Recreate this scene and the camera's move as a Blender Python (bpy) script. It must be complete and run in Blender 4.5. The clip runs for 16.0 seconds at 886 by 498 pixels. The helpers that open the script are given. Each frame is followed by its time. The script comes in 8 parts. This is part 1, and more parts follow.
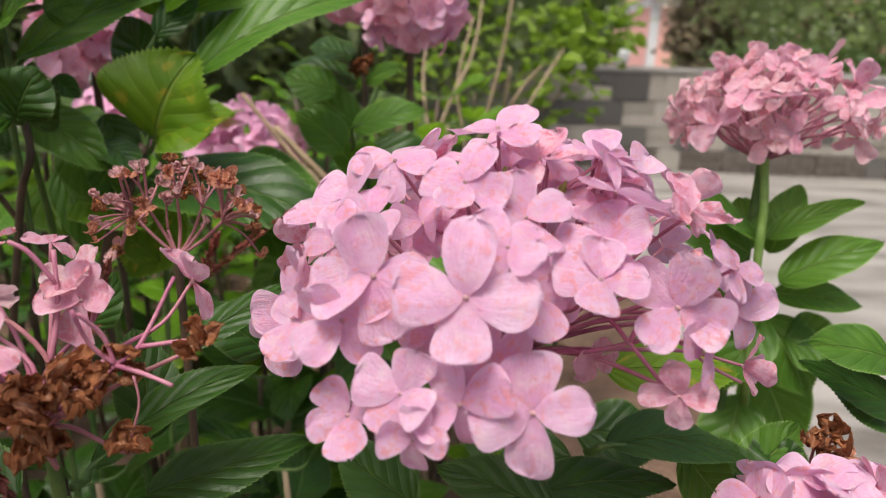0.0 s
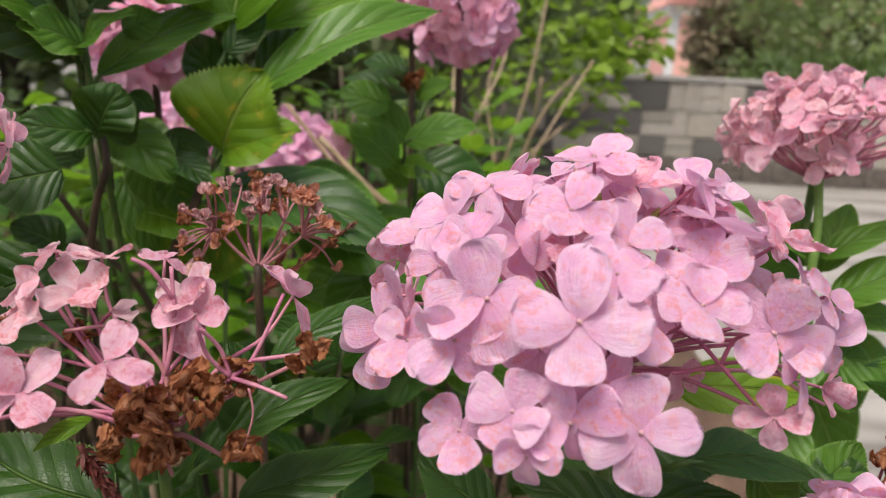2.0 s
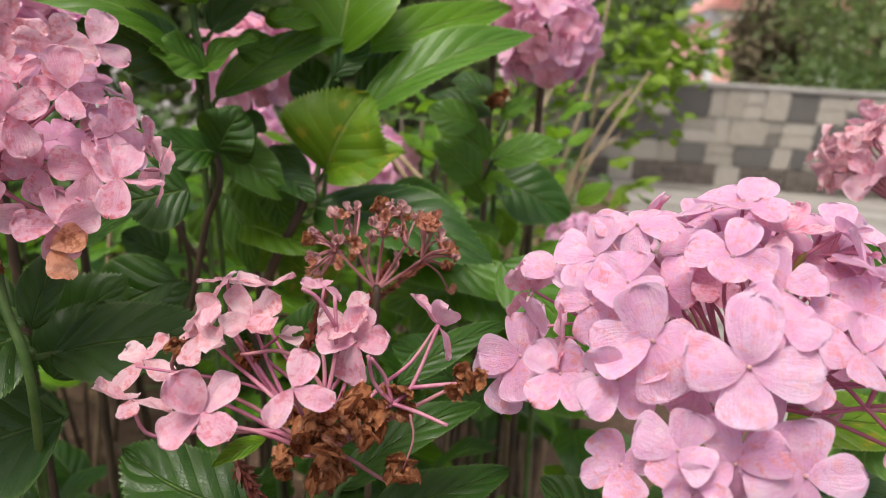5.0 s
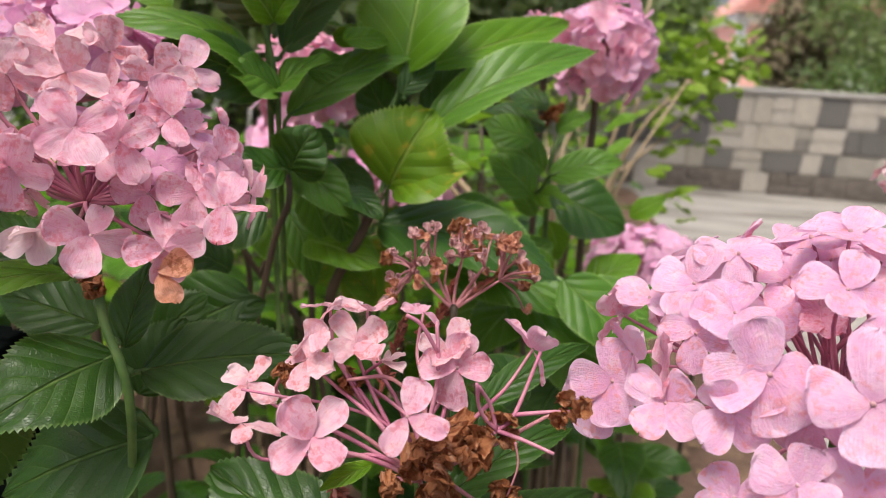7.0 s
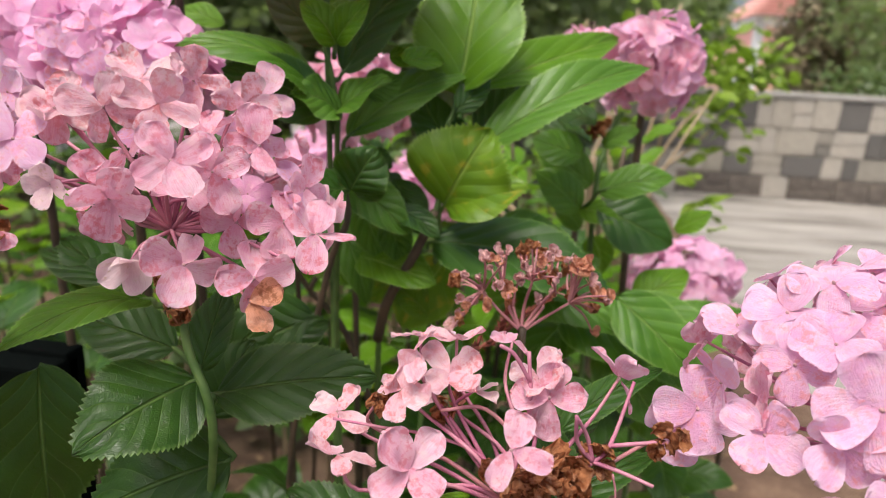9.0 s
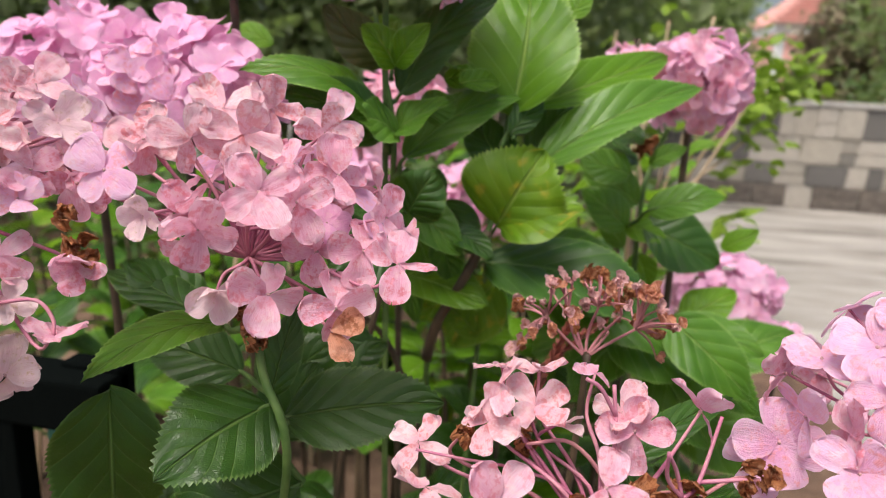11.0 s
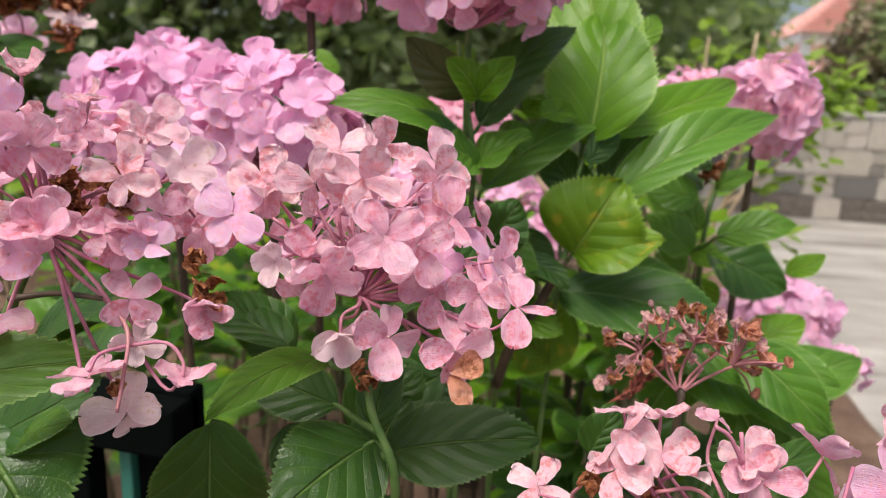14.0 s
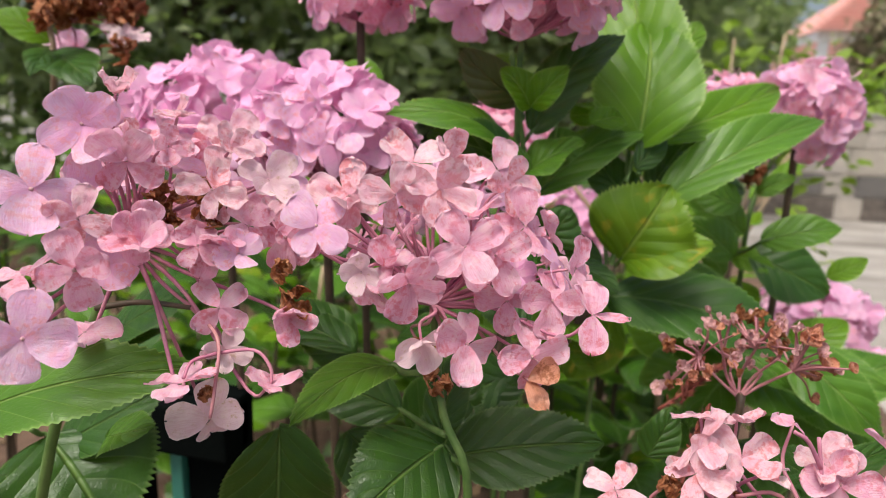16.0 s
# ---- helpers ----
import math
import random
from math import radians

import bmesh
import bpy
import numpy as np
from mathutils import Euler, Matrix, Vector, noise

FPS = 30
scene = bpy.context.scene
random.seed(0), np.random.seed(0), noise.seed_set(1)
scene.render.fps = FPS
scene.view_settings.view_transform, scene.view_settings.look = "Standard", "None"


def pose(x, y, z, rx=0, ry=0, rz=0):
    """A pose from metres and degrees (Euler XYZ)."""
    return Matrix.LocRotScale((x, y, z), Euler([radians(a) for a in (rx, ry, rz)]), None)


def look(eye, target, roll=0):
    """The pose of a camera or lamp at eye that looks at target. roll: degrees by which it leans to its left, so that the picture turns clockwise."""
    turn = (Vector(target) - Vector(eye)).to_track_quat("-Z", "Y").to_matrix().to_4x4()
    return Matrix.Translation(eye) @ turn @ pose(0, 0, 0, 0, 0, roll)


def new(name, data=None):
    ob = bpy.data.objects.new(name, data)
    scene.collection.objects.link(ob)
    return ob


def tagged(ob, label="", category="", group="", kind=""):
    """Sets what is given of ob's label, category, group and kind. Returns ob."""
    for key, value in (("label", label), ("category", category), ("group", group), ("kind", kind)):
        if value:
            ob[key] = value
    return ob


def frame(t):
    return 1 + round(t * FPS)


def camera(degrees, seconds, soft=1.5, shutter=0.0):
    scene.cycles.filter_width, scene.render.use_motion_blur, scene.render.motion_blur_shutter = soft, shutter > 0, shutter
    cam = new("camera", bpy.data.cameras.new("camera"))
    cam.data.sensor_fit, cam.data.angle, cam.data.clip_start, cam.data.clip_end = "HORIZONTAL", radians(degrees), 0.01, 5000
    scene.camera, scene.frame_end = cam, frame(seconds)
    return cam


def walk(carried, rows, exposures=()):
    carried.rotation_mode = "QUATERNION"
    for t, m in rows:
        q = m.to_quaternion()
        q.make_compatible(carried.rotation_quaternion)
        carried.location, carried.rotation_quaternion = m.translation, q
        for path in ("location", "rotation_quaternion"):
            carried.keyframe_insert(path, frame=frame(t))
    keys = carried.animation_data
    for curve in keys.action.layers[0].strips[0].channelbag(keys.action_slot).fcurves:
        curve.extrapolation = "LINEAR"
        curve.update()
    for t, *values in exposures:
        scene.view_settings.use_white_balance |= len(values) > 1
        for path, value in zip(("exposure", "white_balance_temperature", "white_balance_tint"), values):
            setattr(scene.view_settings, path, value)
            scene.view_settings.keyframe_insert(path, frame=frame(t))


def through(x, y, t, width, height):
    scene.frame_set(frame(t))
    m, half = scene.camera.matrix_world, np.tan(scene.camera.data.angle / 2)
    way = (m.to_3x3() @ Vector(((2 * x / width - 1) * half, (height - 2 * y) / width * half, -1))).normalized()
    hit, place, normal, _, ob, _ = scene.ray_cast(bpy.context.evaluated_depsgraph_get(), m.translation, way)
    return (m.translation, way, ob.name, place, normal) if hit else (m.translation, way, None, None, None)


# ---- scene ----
cam = camera(67.4, 16.0, soft=1.0)
cam.data.dof.use_dof = True
cam.data.dof.focus_distance = 0.30
cam.data.dof.aperture_fstop = 9.0
PATH = [
    (0.0, (0.0000, 0.0000, 1.1100), (-0.0678, 1.9220, 0.5609), 2.28),
    (0.5, (-0.0067, -0.0024, 1.1116), (-0.0874, 1.9182, 0.5594), 2.24),
    (1.0, (-0.0145, -0.0053, 1.1130), (-0.1068, 1.9159, 0.5648), 2.25),
    (1.5, (-0.0239, -0.0083, 1.1159), (-0.1256, 1.9135, 0.5715), 2.44),
    (2.0, (-0.0332, -0.0111, 1.1179), (-0.1418, 1.9129, 0.5826), 2.83),
    (2.5, (-0.0419, -0.0131, 1.1202), (-0.1599, 1.9109, 0.5870), 3.02),
    (3.0, (-0.0498, -0.0155, 1.1230), (-0.1861, 1.9066, 0.5876), 3.09),
    (3.5, (-0.0573, -0.0180, 1.1253), (-0.2173, 1.9016, 0.5870), 3.12),
    (4.0, (-0.0660, -0.0204, 1.1278), (-0.2400, 1.8981, 0.5901), 3.26),
    (6.5, (-0.1089, -0.0279, 1.1384), (-0.3513, 1.8845, 0.6052), 3.62),
    (7.0, (-0.1180, -0.0288, 1.1405), (-0.3777, 1.8823, 0.6111), 3.45),
    (7.5, (-0.1273, -0.0300, 1.1423), (-0.4031, 1.8786, 0.6122), 3.34),
    (8.0, (-0.1351, -0.0306, 1.1443), (-0.4269, 1.8768, 0.6184), 3.16),
    (8.5, (-0.1431, -0.0311, 1.1464), (-0.4420, 1.8766, 0.6257), 3.03),
    (9.0, (-0.1516, -0.0316, 1.1489), (-0.4538, 1.8765, 0.6313), 3.00),
    (9.5, (-0.1593, -0.0321, 1.1509), (-0.4738, 1.8757, 0.6397), 2.98),
    (12.0, (-0.1953, -0.0357, 1.1621), (-0.5715, 1.8661, 0.6706), 2.84),
    (12.5, (-0.2027, -0.0361, 1.1645), (-0.5896, 1.8645, 0.6765), 2.80),
    (13.0, (-0.2106, -0.0371, 1.1665), (-0.6053, 1.8630, 0.6832), 2.78),
    (13.5, (-0.2181, -0.0394, 1.1692), (-0.6242, 1.8601, 0.6927), 2.67),
    (14.0, (-0.2257, -0.0420, 1.1701), (-0.6383, 1.8573, 0.6984), 2.68),
    (14.5, (-0.2329, -0.0448, 1.1709), (-0.6548, 1.8523, 0.6987), 2.45),
    (15.0, (-0.2398, -0.0478, 1.1715), (-0.6717, 1.8474, 0.7007), 2.17),
    (15.5, (-0.2459, -0.0516, 1.1720), (-0.6891, 1.8422, 0.7060), 2.06),
    (16.0, (-0.2524, -0.0555, 1.1738), (-0.7060, 1.8357, 0.7077), 2.11),
]
walk(cam, [(t, look(eye, target, roll)) for t, eye, target, roll in PATH], exposures=[(0.0, 0.84), (4.0, 0.87), (7.5, 1.09), (12.0, 1.15), (16.0, 1.12)])

# ---- light ----
world = bpy.data.worlds.new("sky")
scene.world = world
world.use_nodes = True
wn = world.node_tree.nodes
sky = wn.new("ShaderNodeTexSky")
sky.sky_type = "NISHITA"
sky.sun_disc = False
sky.sun_elevation = radians(67)
sky.sun_rotation = radians(206)
sky.air_density = 1.0
sky.dust_density = 6.0
sky.ozone_density = 0.3
wn["Background"].inputs["Strength"].default_value = 0.082
world.node_tree.links.new(sky.outputs["Color"], wn["Background"].inputs["Color"])
sun_data = bpy.data.lights.new("sun", "SUN")
sun_data.energy, sun_data.angle, sun_data.color = 1.75, radians(26), (1.0, 0.965, 0.91)
sun = new("sun", sun_data)
sun.matrix_world = look((-2.2, -4.5, 12), (0, 0, 0))


# ---- materials ----
def material(name):
    m = bpy.data.materials.new(name)
    m.use_nodes = True
    nt = m.node_tree
    b = nt.nodes["Principled BSDF"]
    return m, nt, b


def node(nt, kind, **values):
    n = nt.nodes.new(kind)
    for k, v in values.items():
        n.inputs[k].default_value = v
    return n


def ramp(nt, fac, stops):
    r = nt.nodes.new("ShaderNodeValToRGB")
    e = r.color_ramp.elements
    while len(e) < len(stops):
        e.new(0.5)
    for i, (p, c) in enumerate(stops):
        e[i].position = p
        e[i].color = (*c, 1) if len(c) == 3 else c
    nt.links.new(fac, r.inputs["Fac"])
    return r.outputs["Color"]


def mix(nt, fac, a, b, blend="MIX"):
    n = nt.nodes.new("ShaderNodeMix")
    n.data_type, n.blend_type = "RGBA", blend
    for socket, v in ((n.inputs["Factor"], fac), (n.inputs["A"], a), (n.inputs["B"], b)):
        if isinstance(v, (int, float)):
            socket.default_value = v
        elif isinstance(v, tuple):
            socket.default_value = (*v, 1)
        else:
            nt.links.new(v, socket)
    return n.outputs["Result"]


def math_node(nt, op, a, b=None, c=None):
    n = nt.nodes.new("ShaderNodeMath")
    n.operation = op
    for i, v in enumerate((a, b, c)):
        if v is None:
            continue
        if isinstance(v, (int, float)):
            n.inputs[i].default_value = v
        else:
            nt.links.new(v, n.inputs[i])
    return n.outputs[0]


def noise_tex(nt, vector, scale, detail=3.0, rough=0.55):
    n = node(nt, "ShaderNodeTexNoise", Scale=scale, Detail=detail, Roughness=rough)
    if vector is not None:
        nt.links.new(vector, n.inputs["Vector"])
    return n.outputs["Fac"]


def bump(nt, b, height, strength, distance):
    n = node(nt, "ShaderNodeBump", Strength=strength, Distance=distance)
    nt.links.new(height, n.inputs["Height"])
    nt.links.new(n.outputs["Normal"], b.inputs["Normal"])
    return n.outputs["Normal"]


def thin(m, nt, b, colour, share, normal=None):
    """Lets light through a thin petal or leaf."""
    t = nt.nodes.new("ShaderNodeBsdfTranslucent")
    nt.links.new(colour, t.inputs["Color"])
    if normal is not None:
        nt.links.new(normal, t.inputs["Normal"])
    s = nt.nodes.new("ShaderNodeMixShader")
    s.inputs["Fac"].default_value = share
    nt.links.new(b.outputs[0], s.inputs[1])
    nt.links.new(t.outputs[0], s.inputs[2])
    nt.links.new(s.outputs[0], nt.nodes["Material Output"].inputs["Surface"])


def random_of(nt, island=False):
    if island:
        return nt.nodes.new("ShaderNodeNewGeometry").outputs["Random Per Island"]
    return nt.nodes.new("ShaderNodeObjectInfo").outputs["Random"]


def petal_material(name, light, deep, vein, spot, spot_from, spot_share, island=False):
    """Fine veins run from the narrow base outwards; spots and a paler rim come with age."""
    m, nt, b = material(name)
    uv = nt.nodes.new("ShaderNodeUVMap")
    sep = nt.nodes.new("ShaderNodeSeparateXYZ")
    nt.links.new(uv.outputs["UV"], sep.inputs[0])
    rnd = random_of(nt, island)
    comb = nt.nodes.new("ShaderNodeCombineXYZ")
    nt.links.new(sep.outputs["X"], comb.inputs[0])
    nt.links.new(math_node(nt, "MULTIPLY", sep.outputs["Y"], 0.16), comb.inputs[1])
    nt.links.new(math_node(nt, "MULTIPLY", rnd, 37.0), comb.inputs[2])
    veins = noise_tex(nt, comb.outputs[0], 17.0, 3.0, 0.6)
    comb2 = nt.nodes.new("ShaderNodeCombineXYZ")
    own = nt.nodes.new("ShaderNodeSeparateXYZ")
    nt.links.new(nt.nodes.new("ShaderNodeTexCoord").outputs["Object"], own.inputs[0])
    nt.links.new(own.outputs["X"], comb2.inputs[0])
    nt.links.new(own.outputs["Y"], comb2.inputs[1])
    nt.links.new(math_node(nt, "MULTIPLY", rnd, 91.0), comb2.inputs[2])
    cloud = noise_tex(nt, comb2.outputs[0], 1.3, 2.0)
    blots = noise_tex(nt, comb2.outputs[0], 6.5, 6.0, 0.68)
    base = mix(nt, ramp(nt, cloud, [(0.3, (0, 0, 0)), (0.7, (1, 1, 1))]), light, deep)
    tint = mix(nt, math_node(nt, "MULTIPLY", rnd, 0.55), base, deep)
    veined = mix(nt, math_node(nt, "MULTIPLY", ramp(nt, veins, [(0.49, (0, 0, 0)), (0.60, (1, 1, 1))]), 0.34), tint, vein)
    patch = noise_tex(nt, comb2.outputs[0], 2.3, 3.0)
    cream = ramp(nt, noise_tex(nt, comb2.outputs[0], 3.1, 4.0, 0.6), [(0.50, (0, 0, 0)), (0.66, (1, 1, 1))])
    veined = mix(nt, math_node(nt, "MULTIPLY", cream, 0.42), veined, mix(nt, 0.55, light, (0.93, 0.78, 0.60)))
    spots = ramp(nt, math_node(nt, "ADD", blots, math_node(nt, "MULTIPLY", math_node(nt, "SUBTRACT", patch, 0.5), 0.5)), [(spot_from, (0, 0, 0)), (spot_from + 0.12, (1, 1, 1))])
    age = math_node(nt, "MULTIPLY", spots, math_node(nt, "MULTIPLY", math_node(nt, "ADD", rnd, 0.4), spot_share))
    ax = math_node(nt, "ABSOLUTE", sep.outputs["X"])
    rim = math_node(nt, "MAXIMUM", ramp(nt, ax, [(0.72, (0, 0, 0)), (1.0, (1, 1, 1))]), ramp(nt, sep.outputs["Y"], [(0.82, (0, 0, 0)), (1.0, (1, 1, 1))]))
    veined = mix(nt, math_node(nt, "MULTIPLY", rim, 0.5), veined, light)
    throat = ramp(nt, sep.outputs["Y"], [(0.05, (1, 1, 1)), (0.42, (0, 0, 0))])
    veined = mix(nt, math_node(nt, "MULTIPLY", throat, 0.4), veined, mix(nt, 0.35, deep, vein))
    col = mix(nt, age, veined, spot)
    nt.links.new(col, b.inputs["Base Color"])
    b.inputs["Roughness"].default_value = 0.62
    b.inputs["Specular IOR Level"].default_value = 0.25
    nrm = bump(nt, b, math_node(nt, "ADD", math_node(nt, "MULTIPLY", veins, 0.6), blots), 0.6, 0.0016)
    thin(m, nt, b, mix(nt, 0.35, col, deep), 0.42, nrm)
    return m


PETAL = {
    "pink": petal_material("petal_pink", (0.88, 0.68, 0.83), (0.81, 0.43, 0.66), (0.74, 0.27, 0.50), (0.84, 0.36, 0.40), 0.515, 0.78),
    "rose": petal_material("petal_rose", (0.90, 0.67, 0.76), (0.83, 0.40, 0.55), (0.70, 0.19, 0.36), (0.76, 0.24, 0.30), 0.505, 0.8),
    "blush": petal_material("petal_blush", (0.91, 0.74, 0.77), (0.84, 0.47, 0.57), (0.70, 0.20, 0.34), (0.76, 0.28, 0.30), 0.495, 0.9),
    "pale": petal_material("petal_pale", (0.94, 0.80, 0.81), (0.88, 0.60, 0.67), (0.70, 0.38, 0.43), (0.64, 0.42, 0.26), 0.58, 0.7),
    "lilac": petal_material("petal_lilac", (0.92, 0.62, 0.81), (0.87, 0.42, 0.66), (0.70, 0.26, 0.54), (0.74, 0.34, 0.42), 0.62, 0.6, island=True),
    "dusty": petal_material("petal_dusty", (0.86, 0.58, 0.60), (0.70, 0.38, 0.40), (0.40, 0.14, 0.12), (0.40, 0.17, 0.08), 0.5, 0.9),
    "tan": petal_material("petal_tan", (0.80, 0.44, 0.34), (0.66, 0.27, 0.14), (0.38, 0.11, 0.06), (0.32, 0.11, 0.05), 0.5, 0.9),
    "brown": petal_material("petal_brown", (0.56, 0.25, 0.11), (0.33, 0.11, 0.04), (0.16, 0.045, 0.018), (0.18, 0.05, 0.02), 0.5, 0.9),
}


def stalk_material(name, a, c, scale=60.0, rough=0.55, gloss=0.35):
    m, nt, b = material(name)
    tc = nt.nodes.new("ShaderNodeTexCoord")
    n = noise_tex(nt, tc.outputs["Object"], scale, 4.0)
    n2 = noise_tex(nt, tc.outputs["Object"], scale * 6, 3.0)
    col = mix(nt, ramp(nt, n, [(0.35, (0, 0, 0)), (0.65, (1, 1, 1))]), a, c)
    nt.links.new(col, b.inputs["Base Color"])
    b.inputs["Roughness"].default_value = rough
    b.inputs["Specular IOR Level"].default_value = gloss
    bump(nt, b, n2, 0.4, 0.0008)
    return m


PEDICEL = stalk_material("pedicel_pink", (0.37, 0.11, 0.19), (0.47, 0.21, 0.26))
PEDICEL_DRY = stalk_material("pedicel_dry", (0.42, 0.19, 0.19), (0.38, 0.15, 0.18))
STEM_GREEN = stalk_material("stem_green", (0.055, 0.115, 0.022), (0.11, 0.18, 0.045))
STEM_LIGHT = stalk_material("stem_light_green", (0.13, 0.24, 0.04), (0.22, 0.34, 0.09))
STEM_BROWN = stalk_material("stem_brown", (0.045, 0.032, 0.02), (0.10, 0.068, 0.042), 40)
STEM_TAN = stalk_material("stem_tan", (0.36, 0.27, 0.17), (0.24, 0.17, 0.10), 25)
RUSSET = stalk_material("dry_russet", (0.20, 0.045, 0.03), (0.10, 0.03, 0.02), 80)
BEAD = stalk_material("floret_bead", (0.62, 0.36, 0.42), (0.42, 0.24, 0.20), 300)


def leaf_material(name, dark, light, vein, patch, patch_from, through=0.3, island=False):
    """Midrib and arched side veins in the blade's own coordinates, quilted between them."""
    m, nt, b = material(name)
    uv = nt.nodes.new("ShaderNodeUVMap")
    sep = nt.nodes.new("ShaderNodeSeparateXYZ")
    nt.links.new(uv.outputs["UV"], sep.inputs[0])
    rnd = random_of(nt, island)
    ax = math_node(nt, "ABSOLUTE", sep.outputs["X"])
    along = math_node(nt, "SUBTRACT", sep.outputs["Y"], math_node(nt, "MULTIPLY", math_node(nt, "POWER", ax, 0.85), 0.36))
    saw = math_node(nt, "FRACT", math_node(nt, "MULTIPLY", along, 5.6))
    tri = math_node(nt, "ABSOLUTE", math_node(nt, "SUBTRACT", saw, 0.5))
    side = ramp(nt, tri, [(0.0, (1, 1, 1)), (0.018, (0.5, 0.5, 0.5)), (0.045, (0, 0, 0))])
    mid = ramp(nt, ax, [(0.0, (1, 1, 1)), (0.02, (0.8, 0.8, 0.8)), (0.05, (0, 0, 0))])
    lines = math_node(nt, "MAXIMUM", math_node(nt, "MULTIPLY", side, 0.6), mid)
    comb = nt.nodes.new("ShaderNodeCombineXYZ")
    nt.links.new(sep.outputs["X"], comb.inputs[0])
    nt.links.new(math_node(nt, "MULTIPLY", sep.outputs["Y"], 2.0), comb.inputs[1])
    nt.links.new(math_node(nt, "MULTIPLY", rnd, 53.0), comb.inputs[2])
    cloud = noise_tex(nt, comb.outputs[0], 1.4, 3.0)
    grain = noise_tex(nt, comb.outputs[0], 16.0, 4.0)
    fine = node(nt, "ShaderNodeTexVoronoi", Scale=13.0)
    fine.feature = "DISTANCE_TO_EDGE"
    nt.links.new(comb.outputs[0], fine.inputs["Vector"])
    cells = ramp(nt, fine.outputs["Distance"], [(0.0, (0, 0, 0)), (0.10, (1, 1, 1))])
    base = mix(nt, ramp(nt, cloud, [(0.3, (0, 0, 0)), (0.72, (1, 1, 1))]), dark, light)
    base = mix(nt, math_node(nt, "MULTIPLY", rnd, 0.6), base, light)
    base = mix(nt, math_node(nt, "MULTIPLY", grain, 0.35), base, dark)
    aged = mix(nt, ramp(nt, noise_tex(nt, comb.outputs[0], 2.1, 4.0), [(patch_from, (0, 0, 0)), (patch_from + 0.14, (1, 1, 1))]), base, patch)
    col = mix(nt, math_node(nt, "MULTIPLY", lines, 0.72), aged, vein)
    col = mix(nt, math_node(nt, "MULTIPLY", ramp(nt, ax, [(0.93, (0, 0, 0)), (1.0, (1, 1, 1))]), 0.6), col, vein)
    nt.links.new(col, b.inputs["Base Color"])
    nt.links.new(math_node(nt, "ADD", math_node(nt, "MULTIPLY", grain, 0.34), 0.17), b.inputs["Roughness"])
    b.inputs["Specular IOR Level"].default_value = 0.32
    relief = math_node(nt, "ADD", math_node(nt, "MULTIPLY", math_node(nt, "POWER", tri, 0.5), 0.34), math_node(nt, "MULTIPLY", cells, 0.025))
    relief = math_node(nt, "SUBTRACT", relief, math_node(nt, "MULTIPLY", mid, 0.5))
    nrm = bump(nt, b, relief, 1.0, 0.0034)
    glow = mix(nt, 0.5, col, (0.30, 0.50, 0.03))
    thin(m, nt, b, glow, through, nrm)
    return m


LEAF = {
    "leaf": leaf_material("leaf_mature", (0.011, 0.040, 0.004), (0.032, 0.092, 0.008), (0.12, 0.20, 0.05), (0.06, 0.105, 0.014), 0.72, 0.16),
    "fresh": leaf_material("leaf_fresh", (0.040, 0.120, 0.010), (0.10, 0.23, 0.02), (0.30, 0.46, 0.12), (0.17, 0.27, 0.02), 0.66, 0.32),
    "young": leaf_material("leaf_young", (0.07, 0.19, 0.006), (0.145, 0.31, 0.013), (0.42, 0.60, 0.16), (0.26, 0.40, 0.03), 0.72, 0.48),
    "yellow": leaf_material("leaf_yellowing", (0.085, 0.20, 0.009), (0.18, 0.31, 0.015), (0.32, 0.44, 0.09), (0.42, 0.34, 0.03), 0.56, 0.42),
    "bronze": leaf_material("leaf_bronzed", (0.035, 0.045, 0.014), (0.07, 0.075, 0.025), (0.13, 0.14, 0.05), (0.10, 0.075, 0.02), 0.6, 0.16),
    "far": leaf_material("leaf_small", (0.10, 0.19, 0.018), (0.28, 0.40, 0.045), (0.30, 0.42, 0.08), (0.34, 0.40, 0.05), 0.62, 0.4, island=True),
    "wood": leaf_material("leaf_woodland", (0.045, 0.08, 0.026), (0.11, 0.17, 0.055), (0.08, 0.14, 0.05), (0.09, 0.10, 0.03), 0.68, 0.25, island=True),
}


# ---- building blocks ----
def link_mesh(name, bm, mat, parent=None, label="", smooth=True):
    me = bpy.data.meshes.new(name)
    bm.to_mesh(me)
    bm.free()
    if mat:
        me.materials.append(mat)
    if smooth:
        me.shade_smooth()
    ob = new(name, me)
    if parent:
        ob.parent = parent
    return tagged(ob, label)


def grid_sheet(bm, nu, nv, at, uv_at, closed=False):
    """A sheet of nu by nv faces; at(u, v) gives the place, uv_at the blade's own coordinates."""
    lay = bm.loops.layers.uv.verify()
    rows = [[bm.verts.new(at(i / nu, j / nv)) for i in range(nu + 1)] for j in range(nv + 1)]
    for j in range(nv):
        for i in range(nu):
            f = bm.faces.new((rows[j][i], rows[j][i + 1], rows[j + 1][i + 1], rows[j + 1][i]))
            for loop, (a, c) in zip(f.loops, ((i, j), (i + 1, j), (i + 1, j + 1), (i, j + 1))):
                loop[lay].uv = uv_at(a / nu, c / nv)


